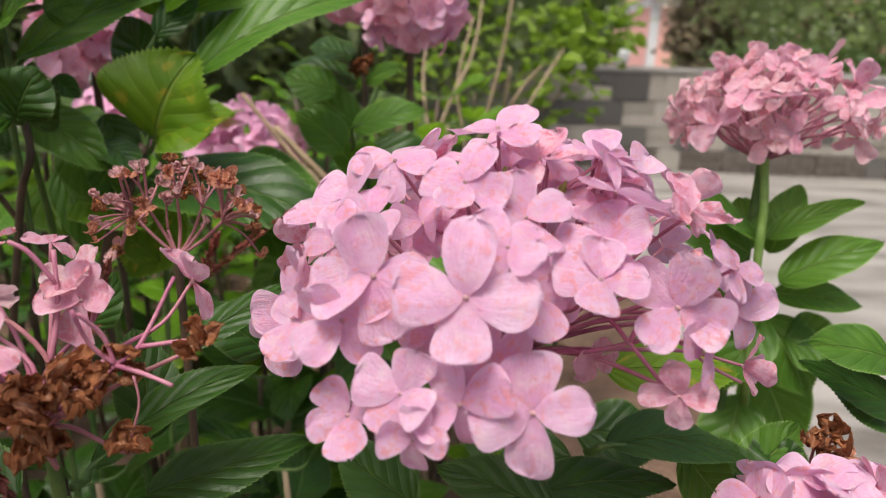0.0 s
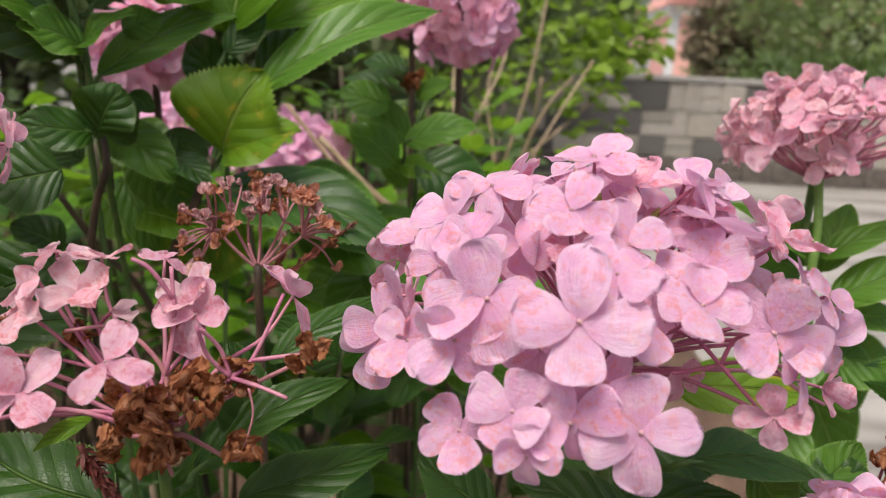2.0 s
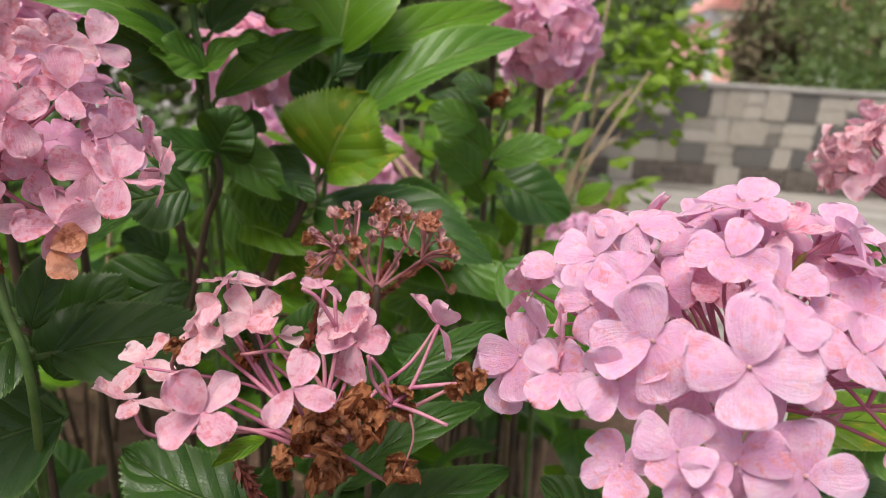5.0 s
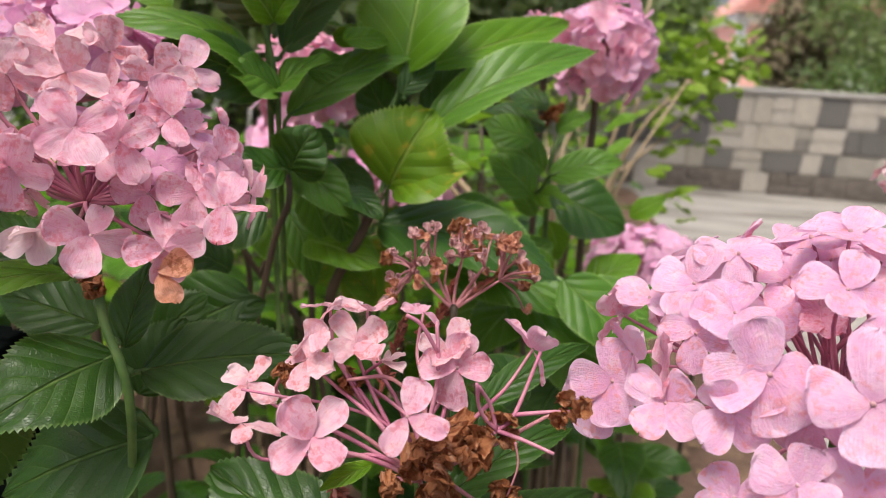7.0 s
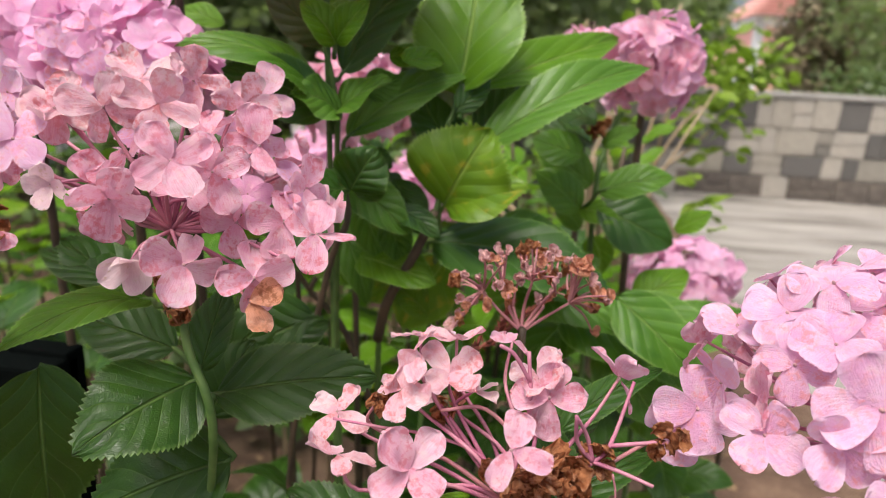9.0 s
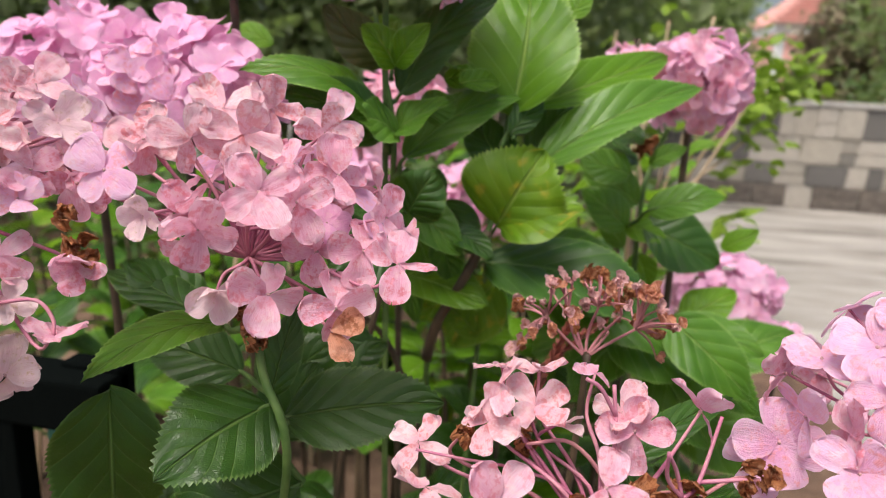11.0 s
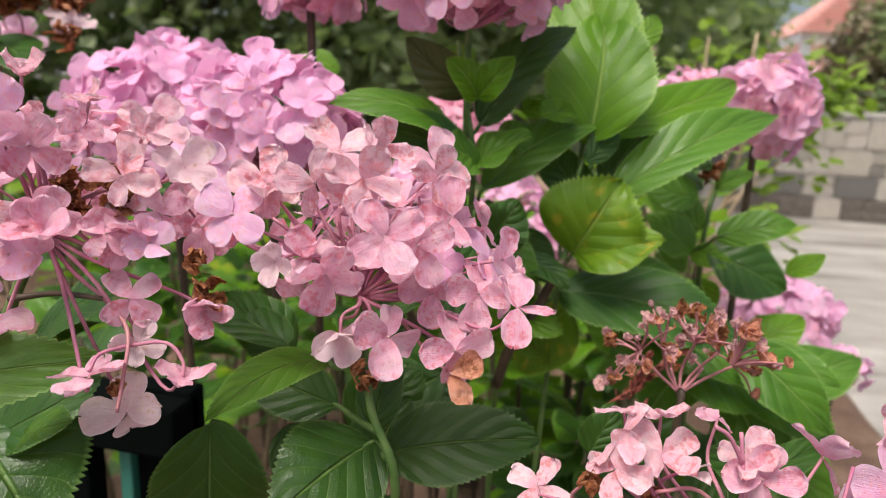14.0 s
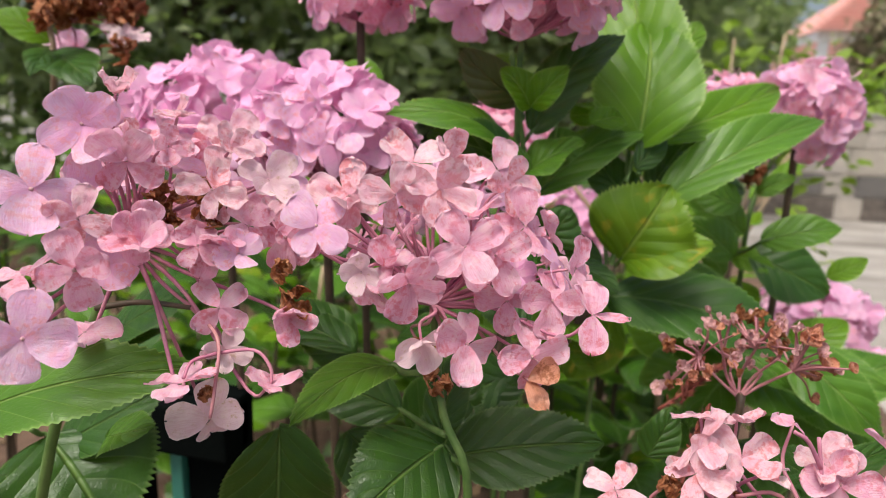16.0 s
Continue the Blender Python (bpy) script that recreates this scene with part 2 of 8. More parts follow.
def petal_sheet(bm, rng, crumple, m, slim=0.0):
    """One sepal, one unit long from its narrow base to its round tip, cupped and a little wavy."""
    wide = rng.uniform(0.64, 0.82) - slim
    blunt = rng.uniform(3.0, 5.5)
    cup, bend = rng.uniform(-0.14, 0.34), rng.uniform(-0.34, 0.14)
    ph, waves = rng.uniform(0, 6.3), rng.uniform(0.015, 0.05) + crumple * 0.10
    skew = rng.uniform(-0.08, 0.08)
    notch = rng.uniform(-0.02, 0.05)

    def at(u, v):
        s = 2 * u - 1
        v = math.sin(v * math.pi / 2)
        w = wide * (max(v, 0.0) ** 0.6) * math.sqrt(max(0.0, 1 - v ** blunt)) + 0.035
        x = s * w + skew * v * v
        y = v * (1 - notch * math.exp(-(s / 0.4) ** 2) * v) + (0.022 * math.sin(5 * s + ph) + 0.016 * math.sin(11 * s + 2 * ph)) * v
        x += 0.014 * math.sin(11 * v + 3 * s + ph) * s * v
        z = cup * s * s * w + bend * v * v + waves * math.sin(4.2 * s + 3 * v + ph) * v
        if crumple:
            p = Vector((x * 2.3, y * 2.3, ph))
            d = (noise.noise_vector(p) + 0.6 * noise.noise_vector(p * 2.1) + 0.35 * noise.noise_vector(p * 4.7)) * crumple
            x, y, z = x * (1 - 0.35 * crumple) + d.x * 0.5, y + d.y * 0.4, z + d.z + crumple * 0.9 * s * s * v
        return m @ Vector((x, y, z))

    grid_sheet(bm, 14 if crumple > 0.4 else 8, 16 if crumple > 0.4 else 10, at, lambda u, v: (2 * u - 1, math.sin(v * math.pi / 2)))


PETAL_MESH = {}
for style, mat in PETAL.items():
    rng = random.Random(style)
    PETAL_MESH[style] = []
    for k in range(7):
        bm = bmesh.new()
        petal_sheet(bm, rng, {"brown": 0.62, "tan": 0.14, "dusty": 0.16, "pale": 0.08, "blush": 0.11, "rose": 0.08}.get(style, 0.0), Matrix(), {"rose": 0.22, "blush": 0.22, "pink": 0.10, "pale": 0.16, "tan": 0.1, "dusty": 0.1}.get(style, 0.0))
        me = bpy.data.meshes.new("petal")
        bm.to_mesh(me)
        bm.free()
        me.materials.append(mat)
        me.shade_smooth()
        PETAL_MESH[style].append(me)


def bead_mesh(name, mat, radius):
    bm = bmesh.new()
    bmesh.ops.create_icosphere(bm, subdivisions=2, radius=radius)
    for v in bm.verts:
        v.co *= 1 + 0.18 * noise.noise(v.co * 3 / radius)
        if v.co.z > radius * 0.5:
            v.co.z += radius * 0.4
    me = bpy.data.meshes.new(name)
    bm.to_mesh(me)
    bm.free()
    me.materials.append(mat)
    me.shade_smooth()
    return me


BEAD_MESH = bead_mesh("floret", BEAD, 0.052)
WHOLE = {}
for style in ("lilac", "rose", "pink", "blush", "brown"):
    WHOLE[style] = []
    rng = random.Random("whole" + style)
    for k in range(6):
        bm = bmesh.new()
        for q in range(4):
            turn = Matrix.Rotation(radians(90 * q + rng.uniform(-12, 12)), 4, "Z") @ Matrix.Rotation(radians(rng.uniform(-8, 28)), 4, "X")
            petal_sheet(bm, rng, 0.7 if style == "brown" else 0.03, turn @ Matrix.Translation((0, 0.03, 0.012 * (q % 2))))
        me = bpy.data.meshes.new("floret")
        bm.to_mesh(me)
        bm.free()
        me.materials.append(PETAL[style])
        me.shade_smooth()
        WHOLE[style].append(me)

RNG = random.Random(11)


def basis(centre, normal, first, size):
    n = Vector(normal).normalized()
    y = Vector(first) - n * Vector(first).dot(n)
    if y.length < 1e-4:
        y = n.orthogonal()
    y.normalize()
    x = y.cross(n)
    m = Matrix((x, y, n)).transposed().to_4x4()
    return Matrix.Translation(centre) @ m @ Matrix.Scale(size, 4)


def spline(points, steps):
    pts = [Vector(p) for p in points]
    ext = [2 * pts[0] - pts[1], *pts, 2 * pts[-1] - pts[-2]]
    out = []
    for a, b, c, d in zip(ext, ext[1:], ext[2:], ext[3:]):
        for i in range(steps):
            t = i / steps
            out.append(0.5 * (2 * b + (c - a) * t + (2 * a - 5 * b + 4 * c - d) * t * t + (3 * b - a - 3 * c + d) * t ** 3))
    return out + [pts[-1]]


def tube(bm, points, r0, r1, sides=6, steps=4, rough=0.0):
    path = spline(points, steps)
    rings = []
    side = None
    for i, p in enumerate(path):
        way = (path[min(i + 1, len(path) - 1)] - path[max(i - 1, 0)]).normalized()
        side = (way.orthogonal() if side is None else side - way * side.dot(way)).normalized()
        up = way.cross(side)
        r = (r0 + (r1 - r0) * i / (len(path) - 1)) * (1 + rough * noise.noise(p * 90))
        rings.append([bm.verts.new(p + r * (math.cos(a) * side + math.sin(a) * up)) for a in (2 * math.pi * k / sides for k in range(sides))])
    for a, b in zip(rings, rings[1:]):
        for k in range(sides):
            bm.faces.new((a[k], a[(k + 1) % sides], b[(k + 1) % sides], b[k]))
    bm.faces.new(rings[0][::-1])
    bm.faces.new(rings[-1])


def shoot(name, base, label, category="hydrangea", group="", kind=""):
    ob = new(name)
    ob.location = base
    ob.empty_display_size = 0.01
    ob["florets"] = 0
    return tagged(ob, label, category, group, kind)


HEADS = {}


def local(thing, p):
    return Vector(p) - thing.location


def stem(thing, points, r0, r1, mat=None, name="stem", label="", rough=0.08, sides=8):
    bm = bmesh.new()
    tube(bm, [local(thing, p) for p in points], r0, r1, sides, 5, rough)
    return link_mesh(name, bm, mat or STEM_GREEN, thing, label)


def pedicel(thing, hub, centre, normal, mat=None, r=0.0007):
    hub, c, n = Vector(hub), Vector(centre), Vector(normal).normalized()
    knot = hub + (c - hub) * 0.42 + Vector((RNG.uniform(-1, 1), RNG.uniform(-1, 1), RNG.uniform(-0.5, 1))) * 0.005
    low = c - n * 0.016
    stem(thing, [hub, knot, low * 0.8 + knot * 0.2, c], r * 1.7, r, mat or PEDICEL, "pedicel", "", 0.0, 5)


def floret(thing, centre, normal, first, size, style="pink", hub=None, tilt=8, petals=4):
    """Four sepals round a bead; first is the way the first sepal points."""
    ob = new("floret", BEAD_MESH)
    ob.parent = thing
    ob.matrix_basis = basis(local(thing, centre), normal, first, size)
    for q in range(petals):
        p = new("petal", RNG.choice(PETAL_MESH[style]))
        p.parent = ob
        s = RNG.uniform(0.86, 1.08)
        lift = RNG.gauss(tilt, 15 if style == "pink" else 24) if style != "brown" else RNG.uniform(-15, 80)
        p.matrix_basis = (Matrix.Rotation(radians((72 if petals == 5 else 90) * q + RNG.uniform(-9, 9)), 4, "Z") @ Matrix.Rotation(radians(lift), 4, "X")
                          @ Matrix.Rotation(radians(RNG.gauss(0, 7)), 4, "Y") @ Matrix.Translation((0, 0.03, 0.012 * (q % 2))) @ Matrix.Scale(s, 4))
    HEADS.setdefault(thing.name, []).append((Vector(centre), size))
    if hub:
        pedicel(thing, hub, centre, normal, PEDICEL_DRY if style in ("brown", "tan") else PEDICEL)
    return ob


def dome(thing, centre, radii, count, size, styles, hub, seed, low=-0.35, whole=False, gap=0.62, jitter=0.05, stalks=True):
    """Fills the round of a flower head with florets where none stands yet."""
    rng = random.Random(seed)
    c = Vector(centre)
    taken = HEADS.setdefault(thing.name, [])
    golden = math.pi * (3 - math.sqrt(5))
    for i in range(count):
        z = 1 - (i + 0.5) / count * (1 - low)
        a = golden * i + rng.uniform(-0.3, 0.3)
        r = math.sqrt(max(0, 1 - z * z))
        d = Vector((r * math.cos(a), r * math.sin(a), z))
        reach = rng.gauss(1.0, jitter)
        p = c + Vector((d.x * radii[0], d.y * radii[1], d.z * radii[2])) * reach
        if any((p - q).length < gap * (s + size) * 0.5 * 1.5 for q, s in taken):
            continue
        n = Vector((d.x / radii[0], d.y / radii[1], d.z / radii[2])).normalized() + Vector((rng.gauss(0, 0.42), rng.gauss(0, 0.42), rng.gauss(0.2, 0.36)))
        f = Vector((rng.uniform(-1, 1), rng.uniform(-1, 1), rng.uniform(-1, 1)))
        s = size * rng.uniform(0.82, 1.12)
        style = rng.choice(styles)
        if whole:
            ob = new("floret", rng.choice(WHOLE[style]))
            ob.parent = thing
            ob.matrix_basis = basis(local(thing, p), n, f, s)
            taken.append((p, s))
            if stalks and z < 0.5:
                pedicel(thing, hub, p, n)
        else:
            floret(thing, p, n, f, s, style, hub if stalks else None)


def blade(bm, length, width, arch, fold, curl, wave, rng, m, nu=12, nv=56, teeth=0.032):
    """A toothed, pointed blade along +y; arch bows it up, fold lifts its halves, curl turns the tip down."""
    ph = rng.uniform(0, 6.3)
    peak = rng.uniform(0.34, 0.44)
    twist, sway = rng.gauss(0, 0.14), rng.gauss(0, 0.035)

    def half(v):
        x = v / peak if v < peak else 1 + (v - peak) / (1 - peak)
        return math.sin(math.pi / 2 * min(x, 2.0)) ** (0.5 if v < peak else 0.85) if x < 2 else 0.0

    def at(u, v):
        s = 2 * u - 1
        w = half(v) * width / 2
        tooth = 0.0
        if abs(s) > 0.99 and 0.06 < v < 0.97:
            tooth = teeth * width * (1 if int(round(v * nv)) % 2 else -0.15)
        x = s * w + math.copysign(tooth, s)
        y = v * length + (tooth * 0.8 if tooth > 0 else 0)
        z = 4 * arch * v * (1 - v) * length - curl * length * max(0.0, v - 0.6) ** 2 * 4
        z += fold * abs(s) * w - 0.12 * s * s * w
        z += wave * 1.5 * width * (abs(s) ** 1.5) * math.sin(9 * v + ph + (1.6 if s > 0 else 0))
        z -= 0.008 * width * math.cos(2 * math.pi * 5.6 * (v - 0.36 * abs(s) ** 0.85) + math.pi) * (1 - abs(2 * abs(s) - 1)) * min(1, 5 * v * (1 - v))
        z += twist * x * v
        x += sway * length * math.sin(math.pi * v)
        return m @ Vector((x, y, z))

    grid_sheet(bm, nu, nv, at, lambda u, v: (2 * u - 1, v))


def leaf(thing, base, tip, width, normal, arch=0.06, fold=0.25, kind="leaf", curl=0.0, wave=0.03, stalk=None, label=""):
    b, t = Vector(base), Vector(tip)
    m = basis(local(thing, base), normal, (0, 0, 1), 1)
    y = (t - b)
    length = y.length
    y.normalize()
    n = Vector(normal)
    n = (n - y * n.dot(y)).normalized()
    m = Matrix.Translation(local(thing, base)) @ Matrix((y.cross(n), y, n)).transposed().to_4x4()
    bm = bmesh.new()
    blade(bm, length, width, arch, fold, curl, wave, random.Random(repr(base)), m)
    ob = link_mesh("leaf", bm, LEAF[kind], thing, label)
    if stalk:
        q = Vector(stalk)
        bm = bmesh.new()
        tube(bm, [local(thing, q), local(thing, q * 0.5 + b * 0.5 + n * -0.003), local(thing, b), local(thing, b + y * length * 0.25 + n * (0.6 * arch * length - 0.0012))], 0.0022, 0.0011, 6, 4)
        link_mesh("petiole", bm, STEM_GREEN, ob)
    return ob


# ---- ground, road and wall ----
def surface(name, stops, scale, rough, bump_scale, strength, spots=None):
    m, nt, b = material(name)
    tc = nt.nodes.new("ShaderNodeTexCoord")
    o = tc.outputs["Object"]
    a = noise_tex(nt, o, scale, 5.0, 0.6)
    fine = noise_tex(nt, o, bump_scale, 5.0, 0.65)
    col = ramp(nt, math_node(nt, "ADD", math_node(nt, "MULTIPLY", a, 0.7), math_node(nt, "MULTIPLY", fine, 0.3)), stops)
    nt.links.new(col, b.inputs["Base Color"])
    b.inputs["Roughness"].default_value = rough
    bump(nt, b, fine, strength, 0.01)
    return m


def paving_material():
    """Pale concrete with fine grit; dappled shade is painted in as long streaks."""
    m, nt, b = material("shade_streaked_concrete")
    o = nt.nodes.new("ShaderNodeTexCoord").outputs["Object"]
    mp = nt.nodes.new("ShaderNodeMapping")
    mp.inputs["Scale"].default_value = (0.55, 2.6, 1.0)
    mp.inputs["Rotation"].default_value = (0, 0, 0.22)
    nt.links.new(o, mp.inputs["Vector"])
    shade_streak = noise_tex(nt, mp.outputs["Vector"], 1.15, 5.0, 0.62)
    grit = noise_tex(nt, o, 55, 5.0, 0.65)
    base = ramp(nt, shade_streak, [(0.36, (0.13, 0.115, 0.10)), (0.46, (0.25, 0.23, 0.205)), (0.56, (0.34, 0.315, 0.285)), (0.70, (0.42, 0.39, 0.355))])
    nt.links.new(mix(nt, math_node(nt, "MULTIPLY", grit, 0.35), base, (0.17, 0.155, 0.14)), b.inputs["Base Color"])
    b.inputs["Roughness"].default_value = 0.88
    bump(nt, b, grit, 0.5, 0.01)
    return m


PAVING = paving_material()
SOIL = surface("soil", [(0.3, (0.05, 0.028, 0.017)), (0.5, (0.12, 0.07, 0.045)), (0.7, (0.22, 0.14, 0.09))], 9, 0.95, 70, 1.0)
MORTAR = surface("mortar", [(0.3, (0.24, 0.22, 0.19)), (0.6, (0.38, 0.355, 0.31))], 4, 0.95, 50, 0.6)
COPING = surface("coping_stone", [(0.3, (0.26, 0.24, 0.22)), (0.6, (0.42, 0.40, 0.37))], 3, 0.85, 50, 0.4)


def stone_material():
    m, nt, b = material("wall_stone")
    rnd = random_of(nt)
    tc = nt.nodes.new("ShaderNodeTexCoord")
    n = noise_tex(nt, tc.outputs["Object"], 4.0, 5.0, 0.6)
    base = ramp(nt, rnd, [(0.0, (0.085, 0.08, 0.075)), (0.15, (0.15, 0.14, 0.13)), (0.18, (0.34, 0.31, 0.26)), (0.45, (0.48, 0.435, 0.37)), (0.8, (0.56, 0.51, 0.44)), (1.0, (0.40, 0.36, 0.29))])
    col = mix(nt, math_node(nt, "MULTIPLY", n, 0.5), base, (0.10, 0.092, 0.082))
    nt.links.new(col, b.inputs["Base Color"])
    b.inputs["Roughness"].default_value = 0.9
    bump(nt, b, noise_tex(nt, tc.outputs["Object"], 16.0, 5.0), 0.6, 0.02)
    return m


STONE = stone_material()
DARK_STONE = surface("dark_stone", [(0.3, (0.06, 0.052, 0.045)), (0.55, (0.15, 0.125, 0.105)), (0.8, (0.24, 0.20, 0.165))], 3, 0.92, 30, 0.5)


def box(bm, lo, hi, bevel=0.0):
    r = bmesh.ops.create_cube(bm, size=1)
    for w in r["verts"]:
        w.co = Vector([l + (c + 0.5) * (h - l) for c, l, h in zip(w.co, lo, hi)])
    if bevel:
        bmesh.ops.bevel(bm, geom=list({e for w in r["verts"] for e in w.link_edges}), offset=bevel, segments=2, affect="EDGES", profile=0.6)


def ground_sheet(name, mat, x0, x1, y0, y1, nx, ny, height, label):
    bm = bmesh.new()
    def at(u, w):
        x, y = x0 + (x1 - x0) * u, y0 + (y1 - y0) * w
        return Vector((x, y, height(x, y)))
    grid_sheet(bm, nx, ny, at, lambda u, w: (u, w))
    return tagged(link_mesh(name, bm, mat), label, name, kind="structure")


ground_sheet("ground", PAVING, -400, 400, -400, 400, 8, 8, lambda x, y: 0.0, "pale concrete paving with shade streaks painted in, reaching far beyond the wall")
BED_X = 0.95
def soil_height(x, y):
    edge = min(1.0, max(0.0, (BED_X - x) / 0.12), max(0.0, (7.2 - y) / 0.15))
    return -0.03 + edge * (0.07 + 0.03 * noise.noise(Vector((x * 3, y * 3, 0))) + 0.012 * noise.noise(Vector((x * 17, y * 17, 2))))
tagged(ground_sheet("soil_bed", SOIL, -5.2, 1.02, -1.5, 7.3, 150, 200, soil_height, "brown crumbly soil of the flower bed with dry litter"), kind="structure")

bm = bmesh.new()
for k in range(900):
    rr = random.Random(k)
    x, y = rr.uniform(-2.4, 0.5), rr.uniform(0.8, 2.9)
    s = rr.uniform(0.01, 0.035)
    m = Matrix.Translation((x, y, soil_height(x, y) + 0.008)) @ Euler((rr.uniform(-0.6, 0.6), rr.uniform(-0.6, 0.6), rr.uniform(0, 6.3))).to_matrix().to_4x4()
    lay = bm.loops.layers.uv.verify()
    vs = [bm.verts.new(m @ Vector(p)) for p in ((-s * 0.5, 0, 0), (0, -s * 0.7, s * 0.2), (s * 0.5, 0, 0), (0, s, s * 0.15))]
    bm.faces.new(vs)
tagged(link_mesh("leaf_litter", bm, surface("litter", [(0.3, (0.10, 0.06, 0.03)), (0.7, (0.30, 0.20, 0.11))], 5, 0.9, 60, 0.3)), "dry brown leaf litter scattered on the soil", "leaf litter", kind="stuff")

wall = new("wall_north")
wall.location = (0, 7.6, 0)
tagged(wall, "low garden wall of pale and dark stone blocks", "wall", kind="structure")
bm = bmesh.new()
box(bm, (-3, 0.0, -0.1), (9, 0.3, 1.06))
link_mesh("wall_core", bm, MORTAR, wall, "", False)
bm = bmesh.new()
box(bm, (-3, -0.05, 1.06), (9, 0.35, 1.12), 0.012)
link_mesh("coping", bm, COPING, wall, "pale stone coping", False)


def rock_mesh(mat):
    bm = bmesh.new()
    box(bm, (-0.5, -0.5, -0.5), (0.5, 0.5, 0.5))
    bmesh.ops.bevel(bm, geom=bm.edges[:], offset=0.07, segments=1, affect="EDGES")
    for w in bm.verts:
        w.co += 0.05 * noise.noise_vector(w.co * 3 + Vector((len(bm.verts) * 1.7, random.random() * 9, 0)))
    me = bpy.data.meshes.new("stone")
    bm.to_mesh(me)
    bm.free()
    me.materials.append(mat)
    return me


ROCKS = [rock_mesh(STONE) for k in range(5)]
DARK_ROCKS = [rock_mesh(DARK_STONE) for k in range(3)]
rr = random.Random(7)
heights = (0.0, 0.24, 0.47, 0.74, 1.05)
for lo, hi in zip(heights, heights[1:]):
    x = -2.9 + rr.uniform(0, 0.2)
    while x < 8.7:
        wide = rr.choice((0.15, 0.2, 0.26, 0.3, 0.34, 0.4))
        split = rr.random() < 0.25
        parts_ = ((lo, (lo + hi) / 2), ((lo + hi) / 2, hi)) if split else ((lo, hi),)
        for a, c in parts_:
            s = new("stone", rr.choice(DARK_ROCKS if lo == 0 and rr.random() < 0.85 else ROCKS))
            s.parent = wall
            s.location = (x + wide / 2, 0.0 + rr.uniform(-0.008, 0.008), (a + c) / 2)
            s.scale = (wide - 0.008, 0.07, c - a - 0.008)
        x += wide

# a pale pot on the wall
pot = shoot("pot", (1.60, 7.72, 1.12), "white round pot standing on the stone wall", "pot")
bm = bmesh.new()
bmesh.ops.create_cone(bm, cap_ends=True, segments=24, radius1=0.08, radius2=0.115, depth=0.2)
for w in bm.verts:
    w.co.z += 0.1
bmesh.ops.bevel(bm, geom=[e for e in bm.edges if abs(e.verts[0].co.z - e.verts[1].co.z) < 1e-5], offset=0.015, segments=2, affect="EDGES")
link_mesh("body", bm, surface("white_glaze", [(0.3, (0.7, 0.7, 0.68)), (0.7, (0.82, 0.82, 0.8))], 6, 0.4, 60, 0.1), pot)

# plain wall, unseen: added at the open side to hold back low sky light
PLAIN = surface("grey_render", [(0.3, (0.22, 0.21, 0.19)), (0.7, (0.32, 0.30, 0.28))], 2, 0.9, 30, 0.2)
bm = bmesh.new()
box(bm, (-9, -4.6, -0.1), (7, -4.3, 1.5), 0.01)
tagged(link_mesh("unseen_wall", bm, PLAIN, None, "", False), "plain grey rendered wall out of view, added to hold back low sky light", "wall", kind="structure")

# ---- house ----
PLASTER = surface("pink_plaster", [(0.3, (0.90, 0.46, 0.40)), (0.7, (0.94, 0.52, 0.46))], 1.5, 0.9, 30, 0.15)
TRIM = surface("white_paint", [(0.3, (0.72, 0.72, 0.72)), (0.7, (0.82, 0.82, 0.82))], 2, 0.6, 40, 0.1)
TILES = surface("red_roof_tile", [(0.3, (0.54, 0.25, 0.21)), (0.7, (0.64, 0.34, 0.29))], 3, 0.8, 25, 0.3)
house = shoot("house", (5.35, 21.7, -0.1), "pink plastered house with white trim and a red tiled roof", "house")
bm = bmesh.new()
box(bm, (0, 0, -0.1), (7.5, 6, 3.0))
link_mesh("wall", bm, PLASTER, house, "pink plaster", False)
bm = bmesh.new()
box(bm, (-0.12, -0.12, 3.0), (7.6, 6.1, 3.28), 0.01)
link_mesh("fascia", bm, TRIM, house, "white fascia", False)
bm = bmesh.new()
box(bm, (-0.03, -0.03, 0), (0.22, 0.2, 3.0), 0.01)
link_mesh("corner_trim", bm, TRIM, house, "white corner trim", False)
bm = bmesh.new()
vs = [bm.verts.new(p) for p in ((-0.2, -0.3, 3.28), (7.9, -0.3, 3.28), (7.9, 6.4, 3.28), (-0.2, 6.4, 3.28), (2.6, 3, 5.6), (5.0, 3, 5.6))]
for ids in ((0, 1, 5, 4), (1, 2, 5), (2, 3, 4, 5), (3, 0, 4), (3, 2, 1, 0)):
    bm.faces.new([vs[i] for i in ids])
roof = link_mesh("roof", bm, TILES, house, "red tiled hip roof", False)
for k in range(16):
    bm = bmesh.new()
    s = k / 16
    box(bm, (-0.4 + 3.0 * s, -0.4 + 3.4 * s - 0.02, 3.28 + 2.32 * s), (7.9 - 2.9 * s, -0.4 + 3.4 * s + 0.06, 3.34 + 2.32 * s))
    link_mesh("tile_course", bm, TILES, roof, "", False)
for x in (0.95, 3.2, 5.4):
    win = new("window")
    win.parent = house
    win.location = (x, 0, 1.0)
    bm = bmesh.new()
    for lo, hi in (((-0.1, -0.06, -0.1), (0.0, 0.03, 1.5)), ((0.8, -0.06, -0.1), (0.9, 0.03, 1.5)), ((-0.1, -0.06, 1.4), (0.9, 0.03, 1.52)), ((-0.15, -0.1, -0.16), (0.95, 0.03, -0.08)), ((0.37, -0.05, -0.1), (0.43, 0.02, 1.5))):
        box(bm, lo, hi)
    link_mesh("frame", bm, TRIM, win, "white frame", False)
    bm = bmesh.new()
    box(bm, (0, -0.02, -0.08), (0.8, 0.0, 1.4))
    link_mesh("shutter", bm, TRIM, win, "closed white shutter", False)


